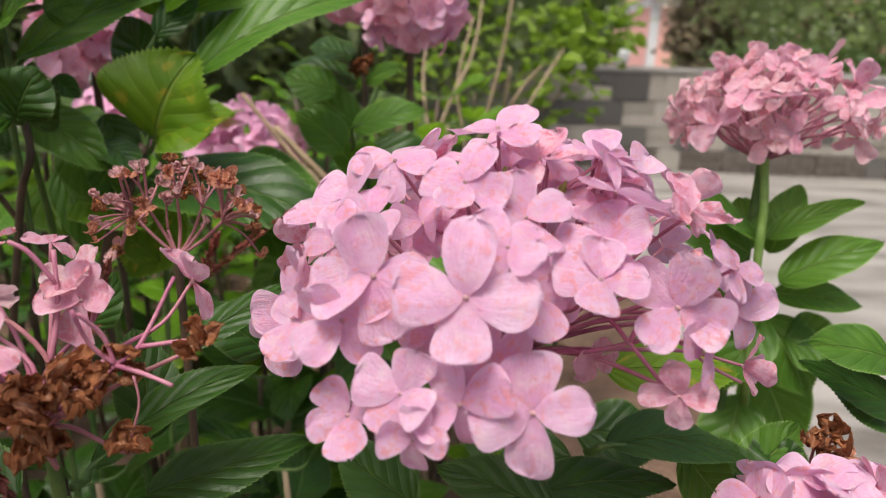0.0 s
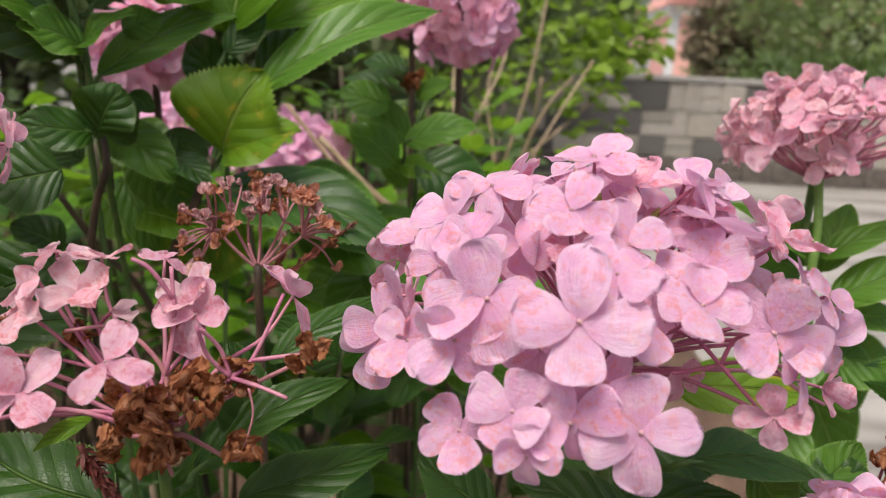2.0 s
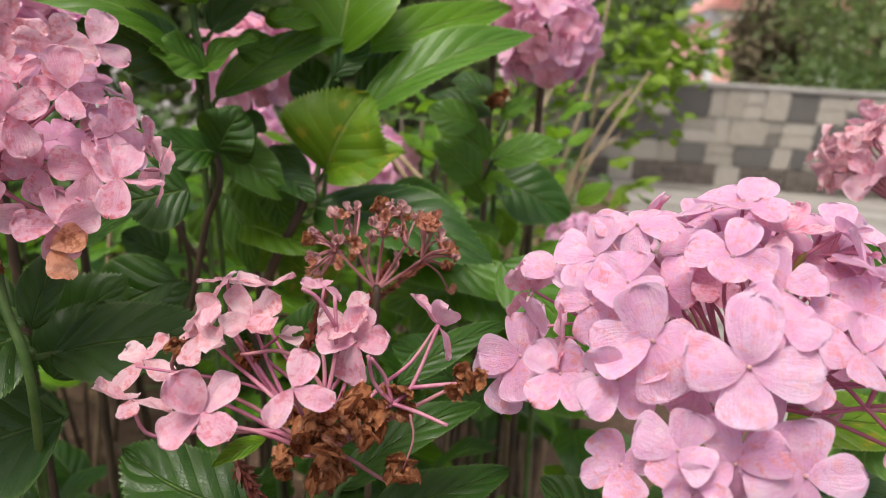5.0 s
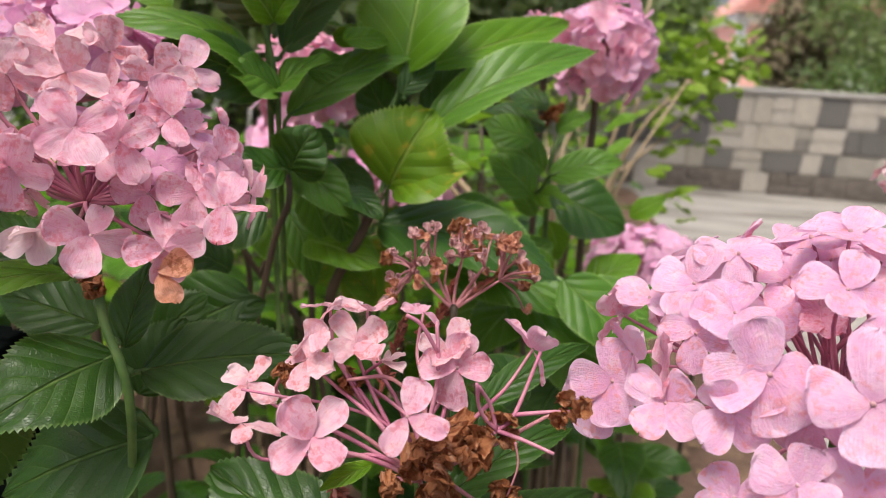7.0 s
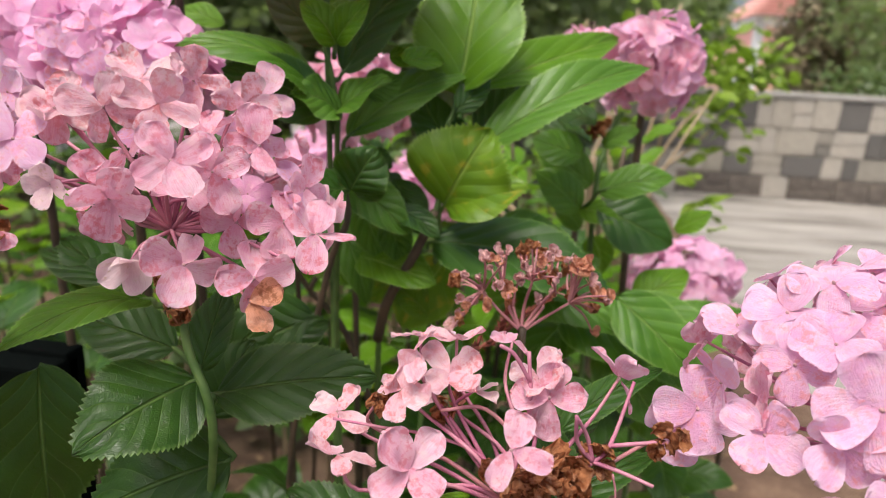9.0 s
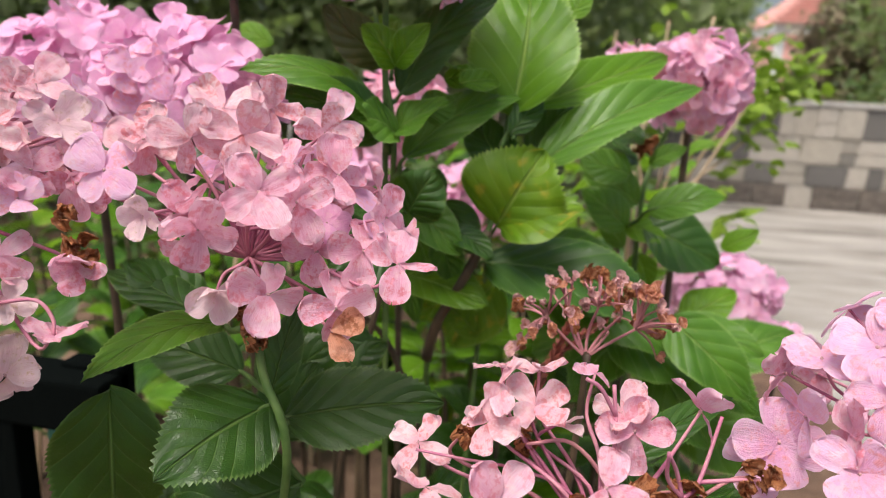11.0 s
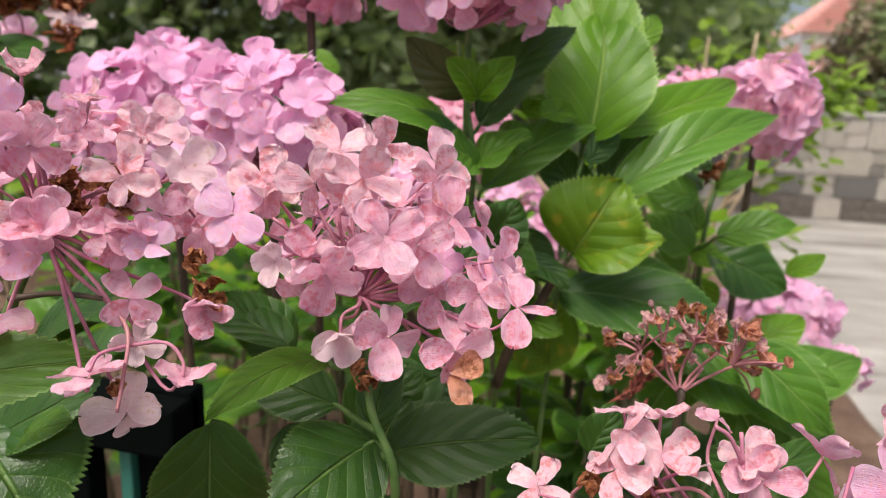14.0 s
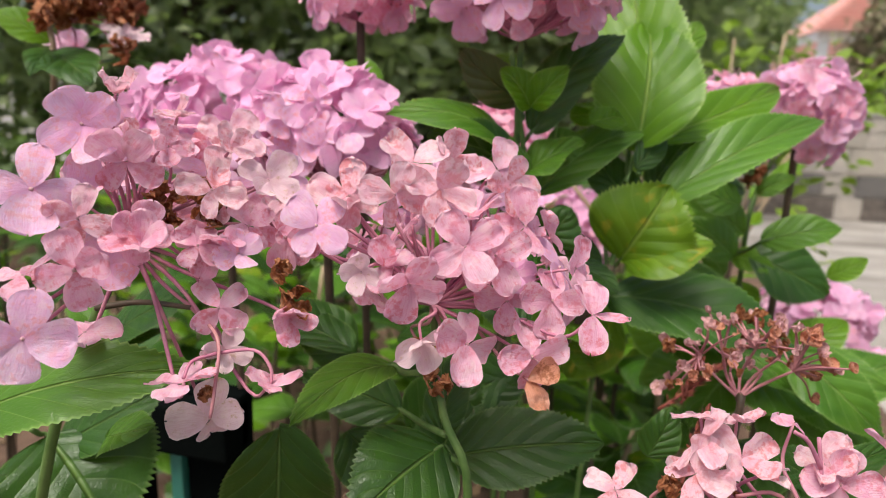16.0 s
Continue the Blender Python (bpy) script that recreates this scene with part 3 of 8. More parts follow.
# ---- trees and shrubs ----
def leaf_cards(bm, spots, size, rng, droop=0.0):
    lay = bm.loops.layers.uv.verify()
    for c in spots:
        s = size * rng.uniform(0.6, 1.3)
        m = Matrix.Translation(c) @ Euler((rng.uniform(-1.2, 1.2) - droop, rng.uniform(-1.0, 1.0), rng.uniform(0, 6.3))).to_matrix().to_4x4()
        pts = ((0, 0, 0), (-0.30, 0.45, 0.06), (0, 0.5, -0.03), (0.30, 0.45, 0.06), (0, 1.0, -0.06))
        vs = [bm.verts.new(m @ (Vector(p) * s)) for p in pts]
        uv = ((0, 0), (-1, 0.45), (0.3, 0.5), (1, 0.45), (0.2, 1))
        for ids in ((0, 2, 1), (0, 3, 2), (1, 2, 4), (2, 3, 4)):
            fc = bm.faces.new([vs[i] for i in ids])
            for loop, i in zip(fc.loops, ids):
                loop[lay].uv = uv[i]


DRY_CROWN = leaf_material("leaf_bronze", (0.15, 0.12, 0.08), (0.32, 0.26, 0.17), (0.18, 0.14, 0.08), (0.08, 0.10, 0.03), 0.6, 0.04, island=True)


PALE_CROWN = leaf_material("leaf_dusty", (0.17, 0.21, 0.11), (0.36, 0.42, 0.23), (0.30, 0.35, 0.2), (0.30, 0.27, 0.15), 0.6, 0.5, island=True)


def tree(base, height, radius, seed, kind):
    rng = random.Random(seed)
    t = shoot("tree", base, {"wood": "dense dark green tree behind the garden", "brown": "rounded bronze-green tree near the house", "pale": "dusty grey-green tree beyond the stone wall"}[kind], "tree")
    bm = bmesh.new()
    h = height
    tube(bm, [(0, 0, -0.1), (0.05, 0.03, h * 0.3), (-0.04, 0.06, h * 0.6), (0, 0, h * 0.85)], 0.11, 0.03, 9, 5, 0.15)
    clumps = []
    for k in range(9):
        a = k * 2.4 + rng.uniform(-0.4, 0.4)
        z0 = h * rng.uniform(0.2, 0.7)
        end = Vector((math.cos(a) * radius * rng.uniform(0.4, 0.8), math.sin(a) * radius * rng.uniform(0.4, 0.8), z0 + rng.uniform(0.2, 0.8)))
        tube(bm, [(0, 0, z0 * 0.9), end * 0.5 + Vector((0, 0, z0 * 0.45)), end], 0.05, 0.012, 6, 4, 0.1)
        clumps.append(end)
    link_mesh("trunk", bm, STEM_BROWN, t)
    spots = []
    for k in range(70):
        d = Vector((rng.gauss(0, 1), rng.gauss(0, 1), rng.gauss(0, 1))).normalized() * rng.uniform(0.35, 1.0) ** 0.5
        low = 0.10 if kind != "brown" else 0.25
        mid, half = h * (1 + low) / 2, h * (1 - low) / 2
        clumps.append(Vector((d.x * radius, d.y * radius, mid + d.z * half)))
    for c in clumps:
        r = rng.uniform(0.22, 0.45) * radius * 0.6
        for j in range(62):
            spots.append(c + Vector((rng.gauss(0, r), rng.gauss(0, r), rng.gauss(0, r * 0.7))))
    spots = [p for p in spots if p.z > 0.05]
    bm = bmesh.new()
    leaf_cards(bm, spots, 0.16, rng, 0.3)
    link_mesh("crown", bm, {"wood": LEAF["wood"], "brown": DRY_CROWN, "pale": PALE_CROWN}[kind], t, "", False)
    return t


def hedge(x0, x1, y, depth, height, seed):
    rng = random.Random(seed)
    bm = bmesh.new()
    spots = [Vector((rng.uniform(x0, x1), y + rng.uniform(0, depth), rng.uniform(0.02, 1) ** 0.6 * height * (1 + 0.12 * noise.noise(Vector((k * 0.01, 0, seed)))))) for k in range(int(4200 * (x1 - x0) / 8))]
    leaf_cards(bm, spots, 0.11, rng)
    tagged(link_mesh("hedge", bm, LEAF["wood"], None, "", False), "dark clipped hedge behind the stone wall", "hedge", kind="stuff")


hedge(-4, 1.5, 9.2, 1.2, 1.5, 3)
hedge(3.25, 12, 9.2, 1.2, 1.45, 4)


def leaf_cluster(thing, centre, radius, count, size, seed):
    rng = random.Random(seed)
    bm = bmesh.new()
    for k in range(count):
        c = local(thing, centre) + Vector((rng.gauss(0, radius), rng.gauss(0, radius), rng.gauss(0, radius)))
        m = Matrix.Translation(c) @ Euler((rng.uniform(-0.7, 0.9), rng.uniform(-0.7, 0.7), rng.uniform(0, 6.3))).to_matrix().to_4x4()
        blade(bm, size * rng.uniform(0.7, 1.4), size * rng.uniform(0.4, 0.7), 0.08, 0.2, 0, 0.05, rng, m, 4, 8, 0.0)
    link_mesh("foliage", bm, LEAF["far"], thing)


def spike(base, tip):
    """A dried flower spike with many small scales."""
    b, t = Vector(base), Vector(tip)
    rng = random.Random(repr(base))
    s = shoot("dried_flower_spike", base, "dried russet flower spike with tiny feathery scales", "dried flower", "dried spikes")
    stem(s, [b, (b + t) / 2 + Vector((0, 0, -0.002)), t], 0.0013, 0.0006, RUSSET)
    bm = bmesh.new()
    way = (t - b)
    for k in range(120):
        f = rng.uniform(0.08, 1.0)
        p = local(s, b + way * f)
        out = Vector((rng.gauss(0, 1), rng.gauss(0, 1), rng.gauss(0, 1))).normalized() * 0.006 * (1.2 - 0.7 * f) + way.normalized() * 0.005
        side = out.cross(Vector((rng.gauss(0, 1), rng.gauss(0, 1), 1))).normalized() * 0.0012
        vs = [bm.verts.new(q) for q in (p, p + out * 0.5 + side, p + out, p + out * 0.5 - side)]
        bm.faces.new(vs)
    link_mesh("scale_tuft", bm, RUSSET, s, "", False)



def garden_stand(left, right):
    """Two flat dark posts under a cross plate; one post shows a green edge."""
    l, r = Vector(left), Vector(right)
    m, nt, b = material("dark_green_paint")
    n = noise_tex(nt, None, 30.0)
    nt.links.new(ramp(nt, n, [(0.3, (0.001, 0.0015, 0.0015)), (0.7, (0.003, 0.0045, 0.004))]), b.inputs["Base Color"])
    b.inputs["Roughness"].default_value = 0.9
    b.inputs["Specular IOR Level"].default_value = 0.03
    e, nt2, b2 = material("teal_paint")
    nt2.links.new(ramp(nt2, noise_tex(nt2, None, 25.0), [(0.3, (0.02, 0.13, 0.10)), (0.7, (0.05, 0.22, 0.16))]), b2.inputs["Base Color"])
    b2.inputs["Roughness"].default_value = 0.5
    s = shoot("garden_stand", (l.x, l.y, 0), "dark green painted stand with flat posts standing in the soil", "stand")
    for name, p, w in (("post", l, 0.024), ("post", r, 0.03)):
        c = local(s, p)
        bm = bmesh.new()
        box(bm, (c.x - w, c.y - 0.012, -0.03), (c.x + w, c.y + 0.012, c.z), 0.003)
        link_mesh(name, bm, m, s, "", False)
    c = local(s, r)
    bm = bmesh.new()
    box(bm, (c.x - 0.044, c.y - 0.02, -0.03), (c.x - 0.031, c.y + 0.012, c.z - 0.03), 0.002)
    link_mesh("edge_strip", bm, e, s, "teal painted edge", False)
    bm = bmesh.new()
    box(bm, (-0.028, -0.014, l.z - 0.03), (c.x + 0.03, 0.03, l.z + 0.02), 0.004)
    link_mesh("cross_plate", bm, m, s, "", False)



# ---- the things ----

main = shoot('hydrangea_flower_stem', (0.0275, 0.258, 0.9751), 'full rounded pink hydrangea head with rust-speckled petals on a leafy stem', 'hydrangea', group='hydrangea flower stems')
main_hub = (0.0261, 0.2627, 0.9923)
stem(main, [(0.0261, 0.2627, 0.9923), (0.0297, 0.2658, 0.9649), (0.0345, 0.275, 0.9217), (0.06, 0.3012, 0.7468), (0.0705, 0.3211, 0.4929), (0.0631, 0.3512, 0.2464), (0.09, 0.3612, 0)], 0.0028, 0.00405, STEM_GREEN, 'stem', '')
leaf(main, (0.066, 0.26, 0.95), (0.15, 0.3, 0.918), 0.029, (0.45, -0.26, 0.85), 0.06, 0.25, 'leaf', stalk=(0.06, 0.27, 0.94))
leaf(main, (-0.019, 0.27, 0.907), (-0.057, 0.28, 0.93), 0.032, (0.29, -0.61, 0.74), 0.05, 0.2, 'leaf')
leaf(main, (0.044, 0.25, 0.922), (-0.009, 0.27, 0.928), 0.030, (-0.09, -0.5, 0.86), 0.05, 0.2, 'leaf')
leaf(main, (0.032, 0.26, 0.921), (0.11, 0.29, 0.911), 0.026, (0.25, -0.34, 0.91), 0.05, 0.2, 'leaf')
leaf(main, (0.079, 0.33, 0.953), (0.149, 0.33, 0.955), 0.035, (-0.02, -0.59, 0.8), 0.05, 0.2, 'yellow')
leaf(main, (0.115, 0.3, 0.925), (0.143, 0.3, 0.893), 0.031, (0.3, -0.91, 0.27), 0.05, 0.2, 'fresh')
leaf(main, (0.161, 0.33, 0.89), (0.191, 0.34, 0.922), 0.030, (-0.43, -0.66, 0.61), 0.05, 0.2, 'fresh')
floret(main, (0.0009, 0.1937, 1.0393), (-0.24, -0.84, 0.48), (0.01, 0.27, 0.96), 0.0224, 'pink', main_hub)
floret(main, (-0.0294, 0.204, 1.0412), (-0.3, -0.79, 0.54), (-0.45, 0.2, 0.87), 0.0207, 'pink', main_hub)
floret(main, (-0.0362, 0.1951, 0.9954), (-0.3, -0.87, 0.4), (-0.49, 0.19, 0.85), 0.0157, 'pink', main_hub)
floret(main, (-0.0184, 0.19, 1.0071), (-0.19, -0.87, 0.45), (0.43, 0.28, 0.86), 0.0155, 'pink', main_hub)
floret(main, (0.0005, 0.1881, 1.0054), (-0.22, -0.89, 0.41), (0.87, 0.21, 0.46), 0.0181, 'pink', main_hub)
floret(main, (0.0236, 0.1869, 1.0047), (-0.26, -0.87, 0.41), (-0.08, 0.26, 0.96), 0.0197, 'pink', main_hub)
floret(main, (0.0759, 0.2097, 1.0015), (-0.28, -0.89, 0.35), (-0.14, 0.27, 0.95), 0.0132, 'rose', main_hub)
floret(main, (0.0733, 0.2162, 1.0314), (-0.23, -0.87, 0.43), (0.53, 0.25, 0.81), 0.0207, 'pink', main_hub)
floret(main, (0.0971, 0.2315, 1.0421), (0.55, -0.52, 0.66), (0.29, 0.28, 0.92), 0.0135, 'pink', main_hub)
floret(main, (0.1019, 0.2379, 1.0223), (0.2, -0.88, 0.43), (0.84, 0.18, 0.51), 0.0157, 'pink', main_hub)
floret(main, (0.0492, 0.226, 1.0509), (-0.32, -0.76, 0.57), (-0.25, 0.24, 0.94), 0.0166, 'pink', main_hub)
floret(main, (0.0136, 0.205, 1.053), (-0.31, -0.7, 0.64), (0.58, 0.27, 0.77), 0.0148, 'pink', main_hub)
floret(main, (-0.0734, 0.2702, 1.0005), (-0.32, -0.84, 0.44), (-0.08, 0.26, 0.96), 0.0197, 'pink', main_hub)
floret(main, (-0.0583, 0.2249, 1.0149), (-0.37, -0.79, 0.49), (0.58, 0.27, 0.77), 0.0166, 'pink', main_hub)
floret(main, (0.0102, 0.2567, 1.0852), (-0.02, -0.11, 0.99), (0.29, 0.28, 0.92), 0.0184, 'pink', main_hub)
floret(main, (0.0528, 0.2762, 1.0757), (0.2, -0.05, 0.98), (0.84, 0.18, 0.51), 0.0168, 'pink', main_hub)
floret(main, (-0.0013, 0.223, 1.07), (-0.05, -0.65, 0.76), (0.29, 0.28, 0.92), 0.0157, 'pink', main_hub)
floret(main, (-0.0461, 0.2599, 1.0558), (-0.47, -0.53, 0.7), (0.26, 0.28, 0.92), 0.0184, 'pink', main_hub)
floret(main, (-0.0295, 0.2621, 1.0704), (-0.43, -0.47, 0.77), (-0.08, 0.26, 0.96), 0.0182, 'pink', main_hub)
floret(main, (0.065, 0.2522, 1.0588), (0.19, -0.28, 0.94), (0.67, 0.23, 0.71), 0.0172, 'pink', main_hub)
floret(main, (-0.035, 0.2352, 1.0526), (-0.41, -0.6, 0.69), (0.43, 0.28, 0.86), 0.0161, 'pink', main_hub)
floret(main, (-0.0481, 0.2365, 1.0417), (-0.49, -0.77, 0.42), (0.09, 0.28, 0.96), 0.0164, 'pink', main_hub)
floret(main, (-0.0764, 0.2772, 0.9879), (-0.34, -0.87, 0.35), (0.29, 0.28, 0.92), 0.0182, 'pink', main_hub)
floret(main, (0.1209, 0.2662, 0.9886), (0.86, -0.5, -0.11), (-0.05, 0.27, 0.96), 0.0147, 'rose', main_hub, tilt=50)
floret(main, (0.0426, 0.2365, 1.0297), (0.01, -0.9, 0.43), (0.46, 0.26, 0.85), 0.0141, 'pink', main_hub)
floret(main, (0.0526, 0.2434, 0.9979), (0.4, -0.91, 0.08), (0.12, 0.28, 0.95), 0.0120, 'rose', main_hub)
floret(main, (-0.0397, 0.2035, 1.0256), (-0.19, -0.96, 0.21), (0.71, 0.25, 0.66), 0.0173, 'pink', main_hub)
floret(main, (-0.0135, 0.1819, 0.9957), (-0.2, -0.95, 0.24), (0.09, 0.28, 0.96), 0.0127, 'pink', main_hub)
floret(main, (0.0607, 0.2868, 1.0573), (-0.13, -0.8, 0.58), (0.12, 0.28, 0.95), 0.0159, 'pink', main_hub)
floret(main, (0.033, 0.2884, 1.0669), (-0.03, -0.53, 0.84), (0.12, 0.28, 0.95), 0.0141, 'pink', main_hub)
dome(main, (0.02, 0.272, 1.018), (0.09, 0.07, 0.06), 60, 0.018, ('pink', 'pink', 'rose'), main_hub, 3, -0.15)
stem(main, [(0.0104, 0.2508, 1.0118), (0.0354, 0.2534, 1.0172), (0.0539, 0.2437, 1.0172), (0.0627, 0.2319, 1.011), (0.0727, 0.2151, 1.0017)], 0.00112, 0.00076, PEDICEL, 'branchlet', '')
stem(main, [(0.0627, 0.2319, 1.011), (0.0685, 0.2352, 1.0214), (0.0739, 0.2217, 1.0282)], 0.00096, 0.00068, PEDICEL, 'branchlet', '')
stem(main, [(0.0761, 0.224, 1.0176), (0.0968, 0.2405, 0.9996), (0.1129, 0.2468, 0.9901)], 0.00080, 0.00068, PEDICEL, 'branchlet', '')
stem(main, [(0.0175, 0.2664, 1.028), (0.0218, 0.2557, 1.0444), (0.028, 0.2538, 1.055)], 0.00120, 0.00094, PEDICEL, 'branchlet', '')
stem(main, [(0.028, 0.2538, 1.055), (0.0308, 0.2633, 1.07), (0.032, 0.2721, 1.0826)], 0.0009, 0.0007, PEDICEL, 'pedicel', '')
stem(main, [(0.028, 0.2538, 1.055), (0.0402, 0.2575, 1.0659), (0.0508, 0.2604, 1.0739)], 0.0009, 0.0007, PEDICEL, 'pedicel', '')
stem(main, [(0.028, 0.2538, 1.055), (0.0392, 0.2512, 1.0582), (0.0485, 0.2477, 1.0585)], 0.0009, 0.0007, PEDICEL, 'pedicel', '')
stem(main, [(0.028, 0.2538, 1.055), (0.0242, 0.2588, 1.0645), (0.0187, 0.2629, 1.0714)], 0.0009, 0.0007, PEDICEL, 'pedicel', '')
stem(main, [(0.028, 0.2538, 1.055), (0.0337, 0.2476, 1.0538), (0.0375, 0.2405, 1.0501)], 0.0009, 0.0007, PEDICEL, 'pedicel', '')
floret(main, (0.0511, 0.2588, 1.0754), (0.11, -0.17, 0.98), (0.11, 0.27, 0.96), 0.0147, 'pink', main_hub)
floret(main, (0.0485, 0.2457, 1.0586), (0.18, -0.37, 0.91), (0.59, 0.25, 0.77), 0.0135, 'pink', main_hub)
floret(main, (-0.0039, 0.269, 1.0607), (-0.57, -0.61, 0.55), (0.25, 0.29, 0.92), 0.0168, 'pink', main_hub)
floret(main, (0.0064, 0.2563, 1.047), (-0.54, -0.68, 0.49), (0.69, 0.28, 0.66), 0.0147, 'rose', main_hub)
floret(main, (-0.0168, 0.2481, 1.0487), (-0.59, -0.74, 0.31), (0.08, 0.28, 0.96), 0.0151, 'pink', main_hub)
floret(main, (0.0172, 0.2841, 1.0662), (-0.47, -0.62, 0.63), (0.41, 0.3, 0.86), 0.0165, 'pink', main_hub)
floret(main, (-0.014, 0.2586, 1.0463), (-0.37, -0.72, 0.59), (0.43, 0.28, 0.86), 0.0148, 'pink', main_hub)
leaf(main, (0.0737, 0.3645, 0.8938), (0.1278, 0.3674, 0.8864), 0.043, (-0.32, -0.57, 0.76), 0.06, 0.2, 'leaf')
leaf(main, (0.0693, 0.3391, 0.8788), (0.0903, 0.317, 0.8678), 0.040, (-0.29, -0.53, 0.8), 0.06, 0.2, 'leaf')
leaf(main, (0.0742, 0.3781, 0.8678), (0.0235, 0.386, 0.8378), 0.050, (-0.22, -0.57, 0.8), 0.06, 0.2, 'leaf')

CAPSULE = stalk_material("capsule_olive", (0.24, 0.24, 0.05), (0.36, 0.33, 0.10), 200)
for foot, tip in (((0.0125, 0.2560, 1.0605), (0.0135, 0.2555, 1.0690)), ((0.0335, 0.2560, 1.0555), (0.0365, 0.2545, 1.0645))):
    bm = bmesh.new()
    a, c = local(main, foot), local(main, tip)
    tube(bm, [a, a.lerp(c, 0.35), a.lerp(c, 0.7), c], 0.0010, 0.0017, 8, 4, 0.1)
    tube(bm, [c, c + (c - a) * 0.28], 0.0013, 0.0004, 8, 3, 0.0)
    link_mesh("seed_capsule", bm, CAPSULE, main, "olive green capsule")

fading = shoot('hydrangea_flower_stem', (-0.1514, 0.2134, 0.9481), 'fading hydrangea head, blotched pale florets among crumpled brown ones', 'hydrangea', group='hydrangea flower stems')
fading_hub = (-0.1551, 0.2144, 0.9714)
stem(fading, [(-0.1551, 0.2144, 0.9714), (-0.1567, 0.2208, 0.9392), (-0.1774, 0.2606, 0.7531), (-0.1715, 0.2888, 0.497), (-0.1604, 0.3106, 0.2485), (-0.1474, 0.3206, 0)], 0.0024, 0.00378, STEM_GREEN, 'stem', '')
leaf(fading, (-0.207, 0.26, 0.901), (-0.28, 0.27, 0.922), 0.049, (0.2, -0.39, 0.9), 0.05, 0.2, 'leaf', stalk=(-0.164, 0.235, 0.923))
leaf(fading, (-0.151, 0.235, 0.941), (-0.089, 0.27, 0.974), 0.023, (-0.18, -0.49, 0.85), 0.08, 0.3, 'leaf', stalk=(-0.154, 0.225, 0.938))
leaf(fading, (-0.138, 0.25, 0.917), (-0.072, 0.289, 0.926), 0.029, (0.1, -0.39, 0.92), 0.05, 0.22, 'leaf')
leaf(fading, (-0.135, 0.29, 0.968), (-0.08, 0.33, 0.993), 0.019, (-0.05, -0.48, 0.87), 0.06, 0.2, 'leaf')
leaf(fading, (-0.132, 0.25, 0.946), (-0.147, 0.27, 0.989), 0.028, (0.57, -0.65, 0.5), 0.06, 0.3, 'leaf')
leaf(fading, (-0.172, 0.2, 0.985), (-0.193, 0.195, 0.973), 0.009, (-0.34, -0.5, 0.8), 0.1, 0.25, 'young')
leaf(fading, (-0.211, 0.34, 0.955), (-0.197, 0.35, 0.987), 0.025, (0.17, -0.96, 0.22), 0.05, 0.2, 'leaf')
leaf(fading, (-0.11, 0.34, 0.948), (-0.147, 0.33, 0.974), 0.031, (0.53, -0.7, 0.49), 0.05, 0.2, 'leaf')
stem(fading, [(-0.1551, 0.2144, 0.9714), (-0.1351, 0.2155, 0.9875), (-0.1245, 0.2144, 0.9989), (-0.1178, 0.2198, 1.0048), (-0.1096, 0.2341, 1.027)], 0.00112, 0.00076, PEDICEL, 'branchlet', '')
stem(fading, [(-0.1177, 0.2196, 1.0042), (-0.1043, 0.2214, 1.0063), (-0.0948, 0.2226, 1.0072)], 0.00096, 0.00085, PEDICEL, 'branchlet', '')
stem(fading, [(-0.1245, 0.2144, 0.9989), (-0.1136, 0.2119, 0.9976), (-0.1011, 0.2083, 0.9954)], 0.00096, 0.00076, PEDICEL, 'branchlet', '')
stem(fading, [(-0.1166, 0.2114, 0.9966), (-0.1147, 0.2098, 0.9867), (-0.1178, 0.2079, 0.9735)], 0.00048, 0.00042, PEDICEL_DRY, 'branchlet', '')
stem(fading, [(-0.1245, 0.2144, 0.9989), (-0.128, 0.2142, 1.0102), (-0.1329, 0.2092, 1.0203)], 0.00096, 0.00076, PEDICEL, 'branchlet', '')
stem(fading, [(-0.1245, 0.2144, 0.9989), (-0.1317, 0.2113, 1.0087), (-0.1335, 0.2067, 1.0225)], 0.00096, 0.00076, PEDICEL, 'branchlet', '')
stem(fading, [(-0.1551, 0.2144, 0.9714), (-0.1535, 0.2209, 0.9941), (-0.1694, 0.2196, 1.0133), (-0.1876, 0.2129, 1.0139)], 0.00112, 0.00076, PEDICEL_DRY, 'branchlet', '')
stem(fading, [(-0.1551, 0.2144, 0.9714), (-0.1684, 0.2159, 0.9924), (-0.1898, 0.216, 0.9997), (-0.2131, 0.2144, 1.0016), (-0.2347, 0.2157, 1.0018)], 0.00080, 0.00059, PEDICEL, 'branchlet', '')
stem(fading, [(-0.1535, 0.2209, 0.9941), (-0.1517, 0.2268, 1.0145), (-0.1542, 0.2325, 1.0359)], 0.00112, 0.00085, PEDICEL, 'branchlet', '')
stem(fading, [(-0.1525, 0.2292, 1.0235), (-0.1598, 0.2268, 1.036), (-0.1662, 0.2254, 1.0403)], 0.00096, 0.00085, PEDICEL, 'branchlet', '')
floret(fading, (-0.144, 0.23, 1.017), (-0.03, -0.87, 0.49), (-0.01, -0.45, -0.89), 0.0179, 'rose', fading_hub, tilt=4)
floret(fading, (-0.149, 0.236, 1.022), (-0.11, -0.68, 0.72), (0.29, 0.41, 0.87), 0.0140, 'blush', fading_hub, tilt=14)
floret(fading, (-0.235, 0.223, 1.001), (-0.25, -0.53, 0.81), (0.45, 0.55, 0.7), 0.0150, 'blush', fading_hub)
floret(fading, (-0.226, 0.196, 0.997), (-0.01, 0.03, 1.0), (-0.9, -0.4, -0.17), 0.0143, 'blush', fading_hub, tilt=-8)
